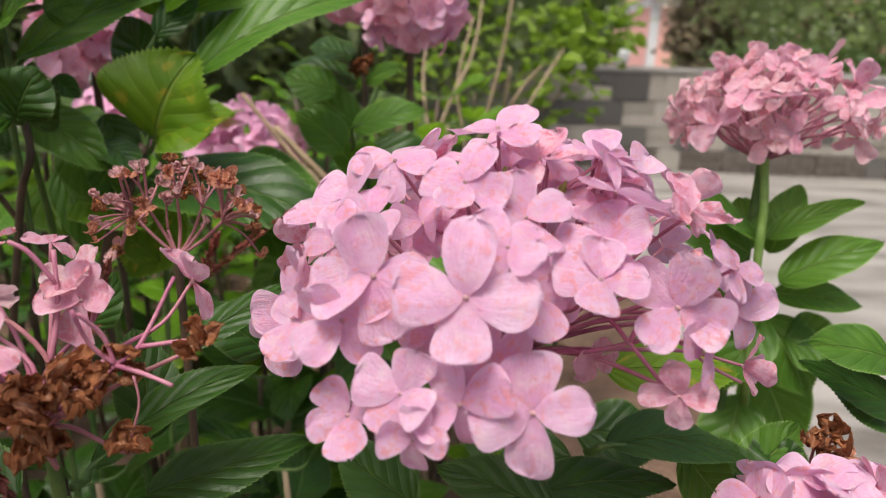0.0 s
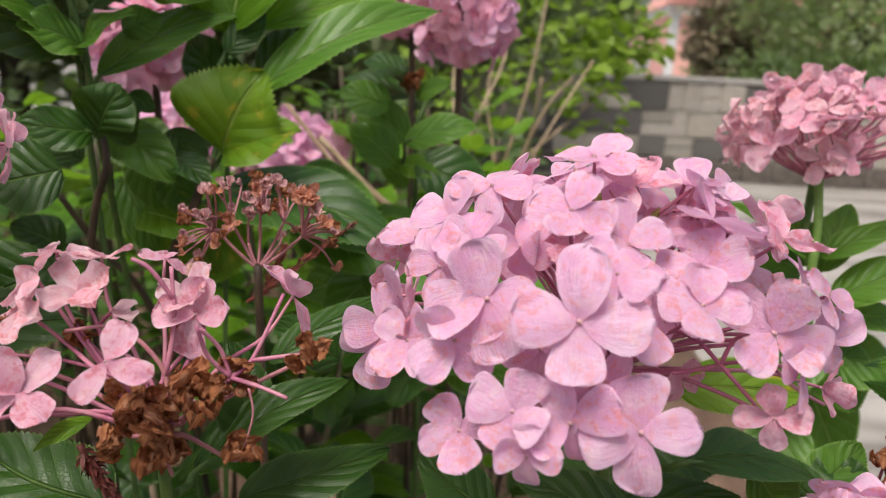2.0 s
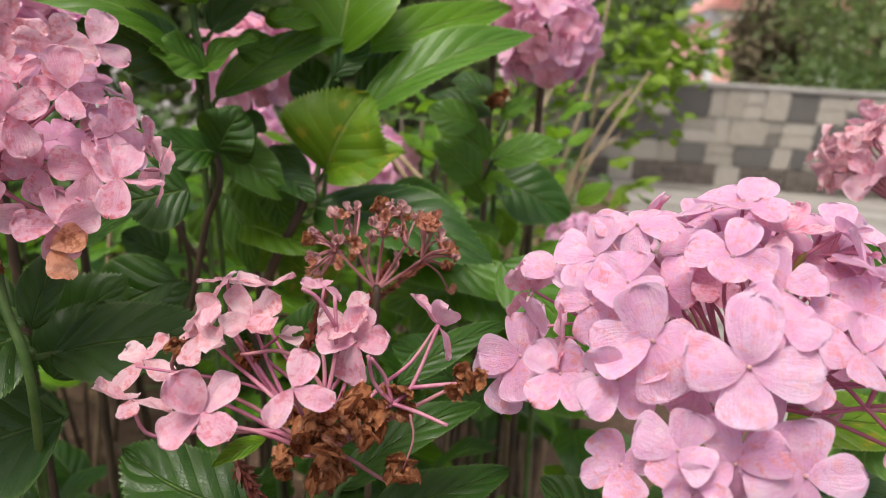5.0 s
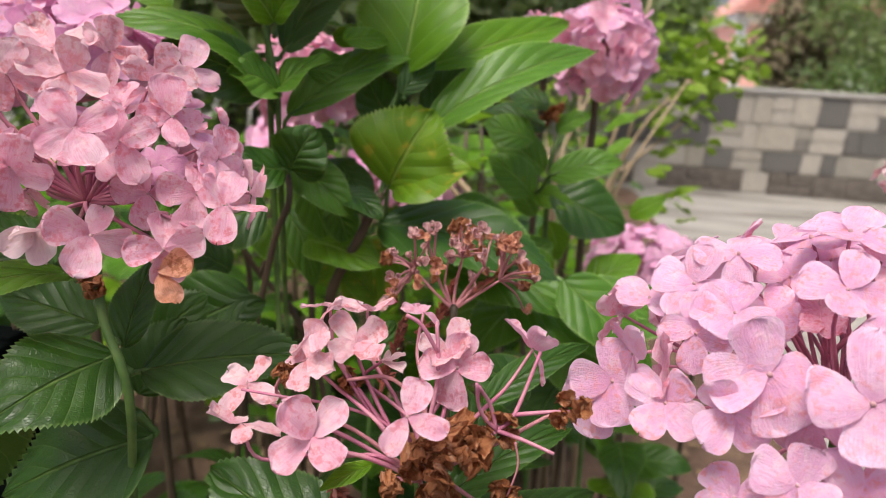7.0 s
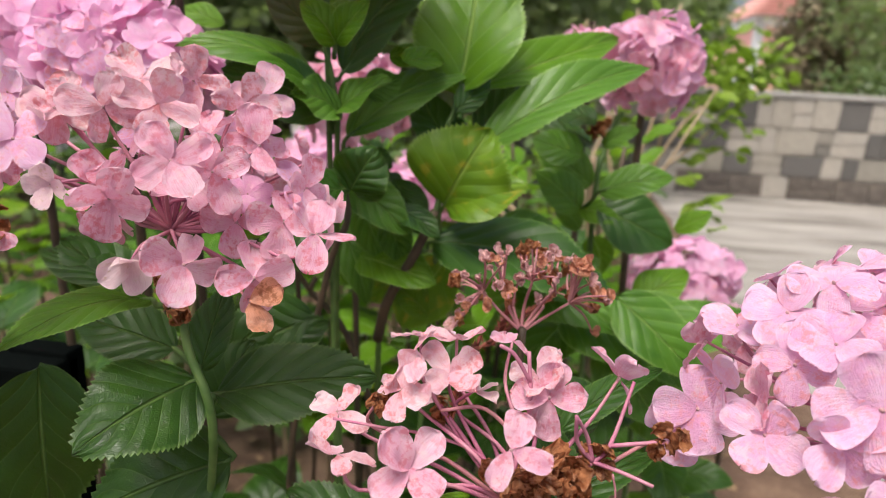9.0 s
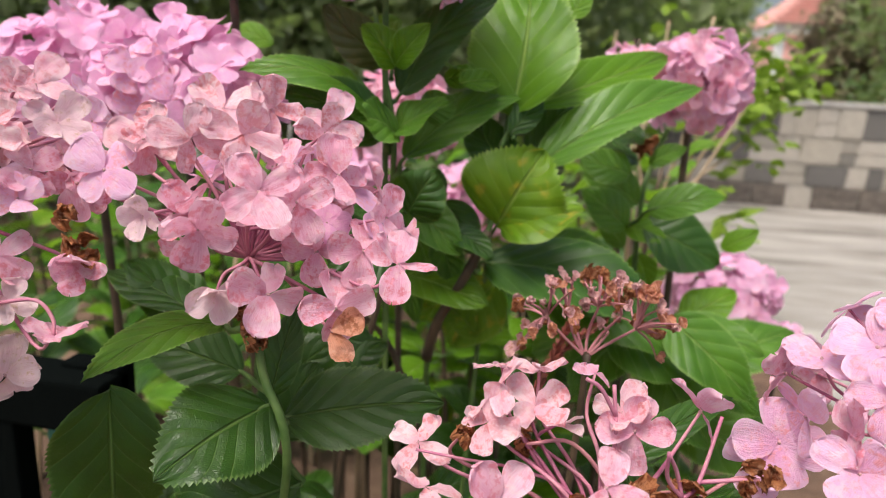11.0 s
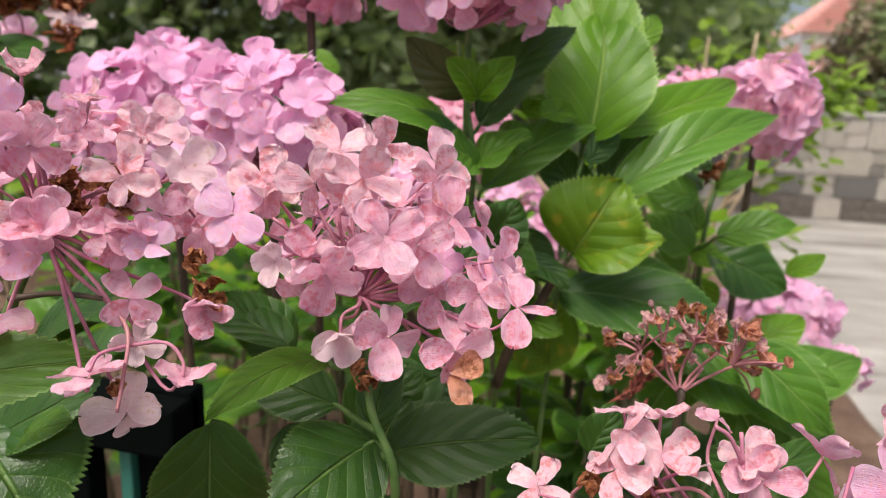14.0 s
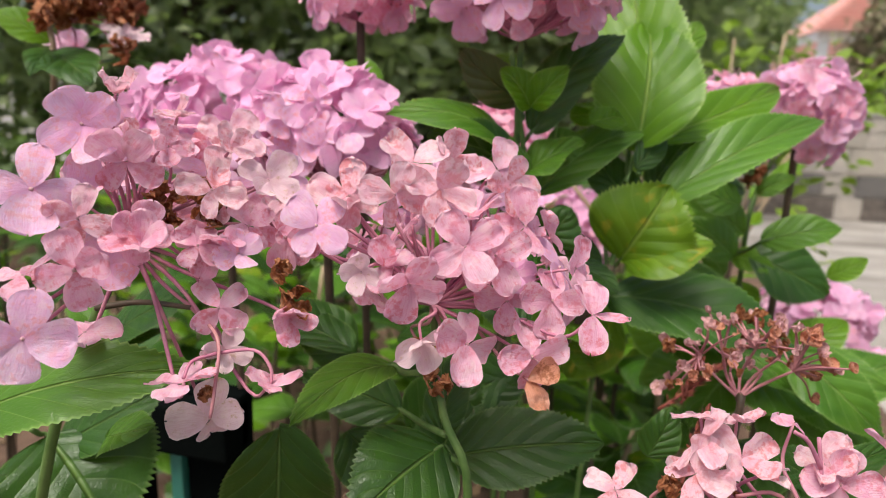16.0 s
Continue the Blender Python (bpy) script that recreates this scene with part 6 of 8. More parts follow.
floret(outer_head, (-0.4451, 0.1849, 1.1097), (0.65, -0.65, 0.38), (0.24, 0.28, 0.93), 0.0156, 'rose', outer_head_hub, tilt=15)
floret(outer_head, (-0.4574, 0.1786, 1.095), (0.63, -0.7, 0.34), (0.68, 0.31, 0.66), 0.0152, 'pink', outer_head_hub, tilt=15)
floret(outer_head, (-0.4603, 0.1682, 1.1174), (0.55, -0.79, 0.29), (0.25, 0.29, 0.93), 0.0154, 'blush', outer_head_hub, tilt=30)
floret(outer_head, (-0.4046, 0.2249, 1.1296), (0.61, -0.72, 0.32), (0.41, 0.31, 0.86), 0.0147, 'pale', outer_head_hub)
floret(outer_head, (-0.422, 0.2039, 1.1041), (0.61, -0.79, 0.02), (0.25, 0.29, 0.93), 0.0170, 'rose', outer_head_hub)
floret(outer_head, (-0.4595, 0.1353, 1.077), (0.56, -0.79, 0.24), (0.08, 0.26, 0.96), 0.0168, 'pink', outer_head_hub)
floret(outer_head, (-0.4742, 0.1522, 1.0953), (0.05, -0.04, 1), (0.94, 0.28, 0.2), 0.0158, 'rose', outer_head_hub)
floret(outer_head, (-0.4813, 0.1887, 1.0574), (0.44, -0.4, 0.8), (-0.09, 0.22, 0.97), 0.0171, 'rose', outer_head_hub)
floret(outer_head, (-0.3855, 0.2047, 1.0719), (0.61, -0.78, 0.13), (0.08, 0.26, 0.96), 0.0152, 'rose', outer_head_hub, tilt=40)
floret(outer_head, (-0.4114, 0.1946, 1.056), (0.52, -0.85, -0.05), (0.25, 0.29, 0.93), 0.0119, 'pale', outer_head_hub, tilt=40)
floret(outer_head, (-0.4065, 0.2093, 1.1109), (0.57, -0.8, 0.2), (0.79, 0.32, 0.52), 0.0142, 'rose', outer_head_hub)
floret(outer_head, (-0.4448, 0.2028, 1.1219), (0.54, -0.8, 0.25), (0.96, 0.26, 0.12), 0.0087, 'brown')
floret(outer_head, (-0.4426, 0.2009, 1.1121), (0.12, -0.99, 0.08), (-0.09, 0.22, 0.97), 0.0078, 'brown')
floret(outer_head, (-0.4244, 0.2064, 1.1165), (0.75, -0.5, 0.44), (0.91, 0.29, 0.29), 0.0091, 'brown')
floret(outer_head, (-0.385, 0.2067, 1.0794), (0.63, -0.78, 0.03), (0.55, 0.32, 0.77), 0.0091, 'brown')
floret(outer_head, (-0.3886, 0.2088, 1.0917), (0.31, -0.84, 0.44), (0.41, 0.31, 0.86), 0.0065, 'brown')
floret(outer_head, (-0.4195, 0.1879, 1.037), (0.59, -0.78, 0.19), (0.84, 0.31, 0.44), 0.0048, 'brown')
floret(outer_head, (-0.4289, 0.2074, 1.125), (0.78, -0.44, 0.45), (0.79, 0.32, 0.52), 0.0065, 'brown')
dome(outer_head, (-0.475, 0.26, 1.105), (0.06, 0.045, 0.045), 16, 0.017, ('rose', 'rose', 'pink'), outer_head_hub, 8, -0.2)

back_head = shoot('hydrangea_flower_stem', (-0.5766, 0.4688, 1.0468), 'bright lilac-pink hydrangea head, soft and full, among the heads behind', 'hydrangea', group='hydrangea flower stems')
back_head_hub = (-0.5766, 0.4688, 1.0875)
dome(back_head, (-0.577, 0.469, 1.128), (0.074, 0.074, 0.063), 130, 0.0165, ('lilac', 'lilac', 'pink'), back_head_hub, 21, -0.3, True, 0.45)
stem(back_head, [(-0.5766, 0.4688, 1.0875), (-0.5766, 0.4688, 1.032), (-0.5566, 0.5088, 0)], 0.003, 0.0045, STEM_BROWN)

back_head_b = shoot('hydrangea_flower_stem', (-0.4603, 0.4195, 1.0676), 'bright pink hydrangea head with large fresh petals', 'hydrangea', group='hydrangea flower stems')
back_head_b_hub = (-0.4603, 0.4195, 1.0992)
dome(back_head_b, (-0.46, 0.419, 1.131), (0.057, 0.057, 0.049), 110, 0.0185, ('lilac', 'pink', 'lilac'), back_head_b_hub, 22, -0.3, True, 0.45)
stem(back_head_b, [(-0.4603, 0.4195, 1.0992), (-0.4603, 0.4195, 1.0561), (-0.4403, 0.4595, 0)], 0.003, 0.0045, STEM_BROWN)

top_head = shoot('hydrangea_flower_stem', (-0.3199, 0.4489, 1.1749), 'tall pink hydrangea head with drooping petals over dark leaves', 'hydrangea', group='hydrangea flower stems')
top_head_hub = (-0.3199, 0.4489, 1.2115)
dome(top_head, (-0.32, 0.449, 1.258), (0.064, 0.064, 0.048), 80, 0.0215, ('pink', 'rose', 'pink'), top_head_hub, 23, -0.72, False, 0.45)
stem(top_head, [(-0.3199, 0.4489, 1.2115), (-0.3199, 0.4489, 1.1615), (-0.2999, 0.4889, 0)], 0.0017, 0.003, STEM_GREEN)

top_head_b = shoot('hydrangea_flower_stem', (-0.4615, 0.4943, 1.2045), 'small pale pink hydrangea head standing half hidden', 'hydrangea', group='hydrangea flower stems')
top_head_b_hub = (-0.4615, 0.4943, 1.2264)
dome(top_head_b, (-0.461, 0.494, 1.248), (0.040, 0.040, 0.032), 50, 0.0170, ('pink', 'rose'), top_head_b_hub, 24, -0.6, True, 0.45)
stem(top_head_b, [(-0.4615, 0.4943, 1.2264), (-0.4615, 0.4943, 1.1966), (-0.4415, 0.5343, 0)], 0.003, 0.0045, STEM_BROWN)

mid_head = shoot('hydrangea_flower_stem', (-0.0654, 0.6988, 1.1145), 'dusty pink hydrangea head above a twiggy shrub', 'hydrangea', group='hydrangea flower stems')
mid_head_hub = (-0.0654, 0.6988, 1.1394)
dome(mid_head, (-0.065, 0.699, 1.164), (0.045, 0.045, 0.045), 72, 0.0155, ('rose', 'pink', 'pink'), mid_head_hub, 25, -0.8, True, 0.45)
stem(mid_head, [(-0.0654, 0.6988, 1.1394), (-0.0654, 0.6988, 1.1055), (-0.0454, 0.7388, 0)], 0.003, 0.0045, STEM_BROWN)

mid_head_b = shoot('hydrangea_flower_stem', (-0.1211, 0.7542, 1.1271), 'dusty pink hydrangea head partly behind a leaf', 'hydrangea', group='hydrangea flower stems')
mid_head_b_hub = (-0.1211, 0.7542, 1.1478)
dome(mid_head_b, (-0.121, 0.754, 1.169), (0.038, 0.038, 0.026), 36, 0.0170, ('rose', 'pink'), mid_head_b_hub, 26, -0.6, True, 0.45)
stem(mid_head_b, [(-0.1211, 0.7542, 1.1478), (-0.1211, 0.7542, 1.1195), (-0.1011, 0.7942, 0)], 0.003, 0.0045, STEM_BROWN)

low_head = shoot('hydrangea_flower_stem', (0.0396, 0.9016, 0.8073), 'pink hydrangea head low in the bush', 'hydrangea', group='hydrangea flower stems')
low_head_hub = (0.0396, 0.9016, 0.8456)
dome(low_head, (0.04, 0.902, 0.884), (0.070, 0.070, 0.052), 75, 0.0160, ('lilac', 'pink'), low_head_hub, 27, -0.4, True, 0.45)
stem(low_head, [(0.0396, 0.9016, 0.8456), (0.0396, 0.9016, 0.7933), (0.0596, 0.9416, 0)], 0.003, 0.0045, STEM_BROWN)

far_head = shoot('hydrangea_flower_stem', (-0.3071, 0.9153, 0.8963), 'pink hydrangea head deep in the leaves', 'hydrangea', group='hydrangea flower stems')
far_head_hub = (-0.3071, 0.9153, 0.9376)
dome(far_head, (-0.307, 0.915, 0.979), (0.075, 0.075, 0.056), 75, 0.0180, ('lilac', 'lilac', 'pink'), far_head_hub, 28, -0.5, True, 0.45)
stem(far_head, [(-0.3071, 0.9153, 0.9376), (-0.3071, 0.9153, 0.8812), (-0.2871, 0.9553, 0)], 0.003, 0.0045, STEM_BROWN)

far_head_b = shoot('hydrangea_flower_stem', (-0.4827, 0.917, 0.9495), 'pink hydrangea head behind upright leaves', 'hydrangea', group='hydrangea flower stems')
far_head_b_hub = (-0.4827, 0.917, 0.9799)
dome(far_head_b, (-0.483, 0.917, 1.01), (0.055, 0.055, 0.050), 55, 0.0180, ('lilac', 'pink'), far_head_b_hub, 29, -0.6, True, 0.45)
stem(far_head_b, [(-0.4827, 0.917, 0.9799), (-0.4827, 0.917, 0.9384), (-0.4627, 0.957, 0)], 0.003, 0.0045, STEM_BROWN)

shade_head = shoot('hydrangea_flower_stem', (-0.3541, 0.6293, 1.0618), 'pink hydrangea head in the shade of its leaves', 'hydrangea', group='hydrangea flower stems')
shade_head_hub = (-0.3541, 0.6293, 1.0879)
dome(shade_head, (-0.354, 0.629, 1.114), (0.047, 0.047, 0.043), 60, 0.0180, ('rose', 'pink'), shade_head_hub, 30, -0.6, True, 0.45)
stem(shade_head, [(-0.3541, 0.6293, 1.0879), (-0.3541, 0.6293, 1.0523), (-0.3341, 0.6693, 0)], 0.003, 0.0045, STEM_BROWN)

right_head = shoot('hydrangea_flower_stem', (0.2323, 0.5396, 1.0053), 'round dusty pink hydrangea head on a bright green stalk', 'hydrangea', group='hydrangea flower stems')
right_head_hub = (0.2323, 0.5396, 1.0418)
dome(right_head, (0.232, 0.54, 1.078), (0.066, 0.066, 0.041), 64, 0.0185, ('rose', 'blush', 'blush'), right_head_hub, 31, -0.35, False, 0.45)
stem(right_head, [(0.2323, 0.5396, 1.0418), (0.2323, 0.5396, 0.992), (0.2523, 0.5796, 0)], 0.003, 0.0045, STEM_GREEN)

front_head = shoot('hydrangea_flower_stem', (0.1671, 0.2488, 0.8741), 'pink hydrangea head at knee height of the bush', 'hydrangea', group='hydrangea flower stems')
front_head_hub = (0.1671, 0.2488, 0.8917)
dome(front_head, (0.167, 0.249, 0.909), (0.032, 0.032, 0.026), 40, 0.0200, ('rose', 'pink'), front_head_hub, 32, -0.2, True, 0.45)
stem(front_head, [(0.1671, 0.2488, 0.8917), (0.1671, 0.2488, 0.8677), (0.1871, 0.2888, 0)], 0.003, 0.0045, STEM_BROWN)
leaf(front_head, (0.213, 0.31, 0.976), (0.17, 0.31, 0.982), 0.029, (0.12, -0.54, 0.84), 0.08, 0.25, 'fresh')
leaf(front_head, (0.25, 0.35, 0.922), (0.195, 0.35, 0.952), 0.040, (0.37, -0.62, 0.69), 0.06, 0.25, 'leaf')

deep_head = shoot('hydrangea_flower_stem', (0.1441, 0.9536, 0.7663), 'small pink hydrangea head under the leaves', 'hydrangea', group='hydrangea flower stems')
deep_head_hub = (0.1441, 0.9536, 0.7863)
dome(deep_head, (0.144, 0.954, 0.806), (0.036, 0.036, 0.025), 30, 0.0150, ('lilac', 'pink'), deep_head_hub, 33, -0.5, True, 0.45)
stem(deep_head, [(0.1441, 0.9536, 0.7863), (0.1441, 0.9536, 0.7591), (0.1641, 0.9936, 0)], 0.003, 0.0045, STEM_BROWN)
stem(right_head, [(0.2204, 0.5078, 1.0476), (0.2216, 0.4974, 1.0107), (0.2229, 0.4953, 0.9668), (0.2403, 0.5126, 0.8421)], 0.0032, 0.0036, STEM_LIGHT, 'stalk', '')
leaf(right_head, (0.2285, 0.5118, 0.9824), (0.1514, 0.5008, 1.0277), 0.026, (-0.29, -0.47, 0.83), 0.08, 0.2, 'fresh')
leaf(right_head, (0.2268, 0.5189, 0.971), (0.1586, 0.5332, 0.9943), 0.043, (-0.34, -0.73, 0.59), 0.08, 0.2, 'fresh')
leaf(right_head, (0.235, 0.5128, 0.9847), (0.2986, 0.5045, 1.019), 0.025, (-0.37, -0.43, 0.82), 0.08, 0.2, 'fresh')
leaf(right_head, (0.2456, 0.5042, 0.9532), (0.315, 0.4971, 0.9909), 0.037, (-0.44, -0.59, 0.68), 0.08, 0.2, 'fresh')
leaf(right_head, (0.2355, 0.5206, 0.9756), (0.2281, 0.561, 1.0084), 0.037, (-0.4, -0.87, 0.29), 0.08, 0.2, 'fresh')
leaf(right_head, (0.2425, 0.5197, 0.9716), (0.2799, 0.5663, 1.0195), 0.032, (-0.44, -0.85, 0.29), 0.08, 0.2, 'fresh')
leaf(right_head, (0.2511, 0.5209, 0.9381), (0.3128, 0.5022, 0.9366), 0.032, (-0.39, -0.49, 0.78), 0.08, 0.2, 'fresh')
leaf(right_head, (0.2521, 0.5345, 0.913), (0.2172, 0.5156, 0.8521), 0.048, (-0.37, -0.7, 0.61), 0.08, 0.2, 'fresh')
leaf(right_head, (0.2569, 0.5348, 0.9132), (0.2882, 0.509, 0.8551), 0.052, (-0.42, -0.68, 0.61), 0.08, 0.2, 'fresh')
leaf(right_head, (0.2414, 0.5324, 0.9434), (0.2046, 0.532, 0.9112), 0.047, (-0.37, -0.74, 0.56), 0.08, 0.2, 'fresh')
leaf(right_head, (0.2671, 0.5208, 0.8993), (0.3131, 0.5115, 0.8962), 0.051, (-0.45, -0.67, 0.59), 0.08, 0.2, 'fresh')
leaf(right_head, (0.2676, 0.5614, 0.8594), (0.3023, 0.5407, 0.7822), 0.061, (-0.4, -0.65, 0.65), 0.08, 0.2, 'fresh')
leaf(right_head, (0.2539, 0.5522, 0.8295), (0.2295, 0.5111, 0.7623), 0.055, (-0.35, -0.64, 0.69), 0.08, 0.2, 'fresh')
leaf(front_head, (0.2512, 0.3456, 0.9443), (0.181, 0.3395, 0.9694), 0.023, (-0.37, -0.35, 0.86), 0.1, 0.3, 'leaf')
leaf(front_head, (0.2551, 0.3415, 0.9293), (0.1823, 0.3372, 0.9612), 0.022, (-0.48, -0.63, 0.62), 0.05, 0.2, 'leaf')
leaf(front_head, (0.1641, 0.2971, 0.8969), (0.1263, 0.3232, 0.9208), 0.024, (-0.33, -0.55, 0.77), 0.05, 0.2, 'leaf')
leaf(front_head, (0.1799, 0.3167, 0.8904), (0.1754, 0.3444, 0.9149), 0.031, (-0.39, -0.6, 0.7), 0.05, 0.2, 'leaf')
floret(front_head, (0.1771, 0.2978, 0.9336), (-0.24, -0.56, 0.79), (0.46, 0.26, 0.85), 0.0084, 'brown', front_head_hub, tilt=20)
floret(front_head, (0.1853, 0.2994, 0.938), (-0.25, -0.56, 0.79), (0.84, 0.18, 0.51), 0.0101, 'brown', front_head_hub, tilt=20)
floret(front_head, (0.1832, 0.2954, 0.9244), (-0.24, -0.54, 0.8), (0.73, 0.22, 0.65), 0.0084, 'brown', front_head_hub, tilt=20)
floret(front_head, (0.1974, 0.295, 0.9209), (-0.27, -0.53, 0.81), (0.12, 0.28, 0.95), 0.0079, 'tan', front_head_hub, tilt=20)
floret(front_head, (0.1927, 0.2978, 0.9315), (-0.26, -0.55, 0.79), (0.99, 0.08, 0.12), 0.0056, 'tan', front_head_hub, tilt=20)

dark_shoot = shoot('hydrangea_shoot', (-0.3119, 0.4421, 1.1053), 'upright hydrangea shoot with dark curled leaves', 'hydrangea', group='hydrangea shoots')
stem(dark_shoot, [(-0.3255, 0.4364, 1.2027), (-0.3197, 0.4396, 1.1673), (-0.3122, 0.4461, 1.1219), (-0.3136, 0.4547, 1.0724), (-0.3316, 0.5133, 0.8984), (-0.3269, 0.5321, 0.5929), (-0.3303, 0.5633, 0.2965), (-0.3016, 0.5733, 0)], 0.0018, 0.003, STEM_GREEN, 'stem', '')
leaf(dark_shoot, (-0.319, 0.445, 1.121), (-0.403, 0.387, 1.155), 0.052, (0.51, -0.26, 0.82), 0.2, 0.12, 'fresh', stalk=(-0.314, 0.45, 1.105))
leaf(dark_shoot, (-0.315, 0.435, 1.116), (-0.378, 0.4, 1.143), 0.043, (0.54, -0.81, 0.22), 0.08, 0.12, 'leaf', stalk=(-0.315, 0.45, 1.1))
leaf(dark_shoot, (-0.309, 0.435, 1.163), (-0.331, 0.425, 1.19), 0.030, (0.67, -0.68, 0.3), 0.12, 0.35, 'young')
leaf(dark_shoot, (-0.309, 0.435, 1.164), (-0.283, 0.43, 1.193), 0.026, (-0.33, -0.93, 0.14), 0.12, 0.35, 'young')
leaf(dark_shoot, (-0.31, 0.455, 1.144), (-0.247, 0.5, 1.22), 0.040, (0.1, -0.89, 0.44), 0.05, 0.15, 'leaf', stalk=(-0.315, 0.45, 1.138))
leaf(dark_shoot, (-0.318, 0.46, 1.166), (-0.365, 0.44, 1.204), 0.033, (0.34, -0.94, -0.08), 0.08, 0.15, 'bronze', stalk=(-0.317, 0.455, 1.154))
leaf(dark_shoot, (-0.305, 0.435, 1.115), (-0.331, 0.405, 1.128), 0.034, (0.72, -0.37, 0.59), 0.1, 0.3, 'fresh', wave=0.06, stalk=(-0.312, 0.445, 1.109))
leaf(dark_shoot, (-0.312, 0.44, 1.114), (-0.268, 0.438, 1.14), 0.039, (-0.45, -0.52, 0.73), 0.1, 0.3, 'fresh', wave=0.05)
leaf(dark_shoot, (-0.295, 0.42, 1.063), (-0.324, 0.385, 1.071), 0.032, (0.66, -0.41, 0.63), 0.1, 0.2, 'leaf', curl=0.15, wave=0.05, stalk=(-0.301, 0.44, 1.059))
leaf(dark_shoot, (-0.292, 0.42, 1.063), (-0.273, 0.42, 1.095), 0.040, (0.18, -0.98, -0.11), 0.08, 0.25, 'leaf', wave=0.05)
leaf(dark_shoot, (-0.289, 0.46, 1.088), (-0.272, 0.46, 1.075), 0.016, (0.32, -0.85, 0.41), 0.05, 0.2, 'leaf')
leaf(dark_shoot, (-0.297, 0.47, 1.131), (-0.271, 0.48, 1.142), 0.029, (0.15, -0.88, 0.45), 0.06, 0.2, 'fresh')
leaf(dark_shoot, (-0.284, 0.49, 1.157), (-0.251, 0.5, 1.16), 0.024, (0.17, -0.76, 0.63), 0.06, 0.2, 'young')
leaf(dark_shoot, (-0.329, 0.52, 1.202), (-0.358, 0.5, 1.182), 0.025, (0.15, -0.8, 0.58), 0.06, 0.2, 'young')
leaf(dark_shoot, (-0.478, 0.6, 1.181), (-0.533, 0.6, 1.191), 0.027, (0.12, -0.76, 0.64), 0.1, 0.2, 'young')
leaf(dark_shoot, (-0.272, 0.5, 1.161), (-0.284, 0.47, 1.165), 0.022, (0.34, -0.01, 0.94), 0.1, 0.2, 'young')
leaf(dark_shoot, (-0.267, 0.46, 1.154), (-0.243, 0.5, 1.158), 0.023, (0.53, -0.39, 0.75), 0.1, 0.2, 'young')

bright_shoot = shoot('hydrangea_shoot', (-0.2396, 0.4856, 1.04), 'hydrangea shoot with large bright green leaves on a brown stem', 'hydrangea', group='hydrangea shoots')
stem(bright_shoot, [(-0.235, 0.5215, 1.138), (-0.2359, 0.506, 1.0976), (-0.24, 0.4866, 1.0444), (-0.2566, 0.4829, 1.0026), (-0.2791, 0.4876, 0.9577), (-0.293, 0.5153, 0.8689), (-0.289, 0.5536, 0.5735), (-0.259, 0.5653, 0.2867), (-0.263, 0.5753, 0)], 0.002, 0.0033, STEM_GREEN, 'stem', '')
leaf(bright_shoot, (-0.23, 0.5, 1.132), (-0.228, 0.56, 1.241), 0.084, (0.03, -0.88, 0.48), 0.06, 0.4, 'young', curl=0.1, stalk=(-0.236, 0.49, 1.107))
leaf(bright_shoot, (-0.227, 0.53, 1.143), (-0.253, 0.6, 1.292), 0.080, (-0.26, -0.89, 0.37), 0.06, 0.3, 'young')
leaf(bright_shoot, (-0.221, 0.52, 1.136), (-0.102, 0.64, 1.186), 0.045, (0.24, -0.57, 0.79), 0.08, 0.3, 'young', stalk=(-0.227, 0.49, 1.114))
leaf(bright_shoot, (-0.208, 0.5, 1.092), (-0.077, 0.575, 1.161), 0.048, (-0.06, -0.62, 0.78), 0.1, 0.42, 'fresh', stalk=(-0.228, 0.485, 1.101))
leaf(bright_shoot, (-0.303, 0.445, 1.098), (-0.219, 0.515, 1.152), 0.041, (0.03, -0.63, 0.77), 0.05, 0.22, 'fresh', stalk=(-0.312, 0.45, 1.081))
leaf(bright_shoot, (-0.235, 0.487, 1.044), (-0.202, 0.49, 1.108), 0.083, (-0.1, -0.99, 0.1), 0.16, 0.42, 'yellow', curl=0.1, wave=0.05, stalk=(-0.244, 0.487, 1.03))
leaf(bright_shoot, (-0.232, 0.485, 1.046), (-0.166, 0.468, 1.066), 0.049, (-0.36, -0.73, 0.58), 0.1, 0.3, 'yellow', wave=0.05)
leaf(bright_shoot, (-0.23, 0.49, 1.118), (-0.209, 0.52, 1.151), 0.022, (0.4, -0.79, 0.46), 0.05, 0.25, 'leaf')
leaf(bright_shoot, (-0.195, 0.6, 1.213), (-0.18, 0.62, 1.242), 0.024, (0.05, -0.83, 0.55), 0.06, 0.2, 'young')
leaf(bright_shoot, (-0.314, 0.47, 1.063), (-0.257, 0.46, 1.025), 0.038, (0.3, -0.71, 0.63), 0.06, 0.2, 'fresh')
leaf(bright_shoot, (-0.274, 0.48, 1.04), (-0.234, 0.46, 1.024), 0.029, (0.11, -0.48, 0.87), 0.08, 0.2, 'leaf')
leaf(bright_shoot, (-0.283, 0.5, 1.027), (-0.267, 0.49, 0.991), 0.029, (0.42, -0.81, 0.41), 0.05, 0.2, 'fresh')
leaf(bright_shoot, (-0.228, 0.5, 1.087), (-0.266, 0.52, 1.132), 0.041, (0.23, -0.8, 0.55), 0.06, 0.2, 'leaf')
leaf(bright_shoot, (-0.215, 0.52, 1.098), (-0.172, 0.56, 1.155), 0.038, (-0.11, -0.77, 0.63), 0.06, 0.2, 'leaf')
leaf(bright_shoot, (-0.242, 0.485, 1.014), (-0.093, 0.47, 0.986), 0.073, (0.1, -0.57, 0.82), 0.06, 0.2, 'leaf', stalk=(-0.25, 0.48, 1.006))
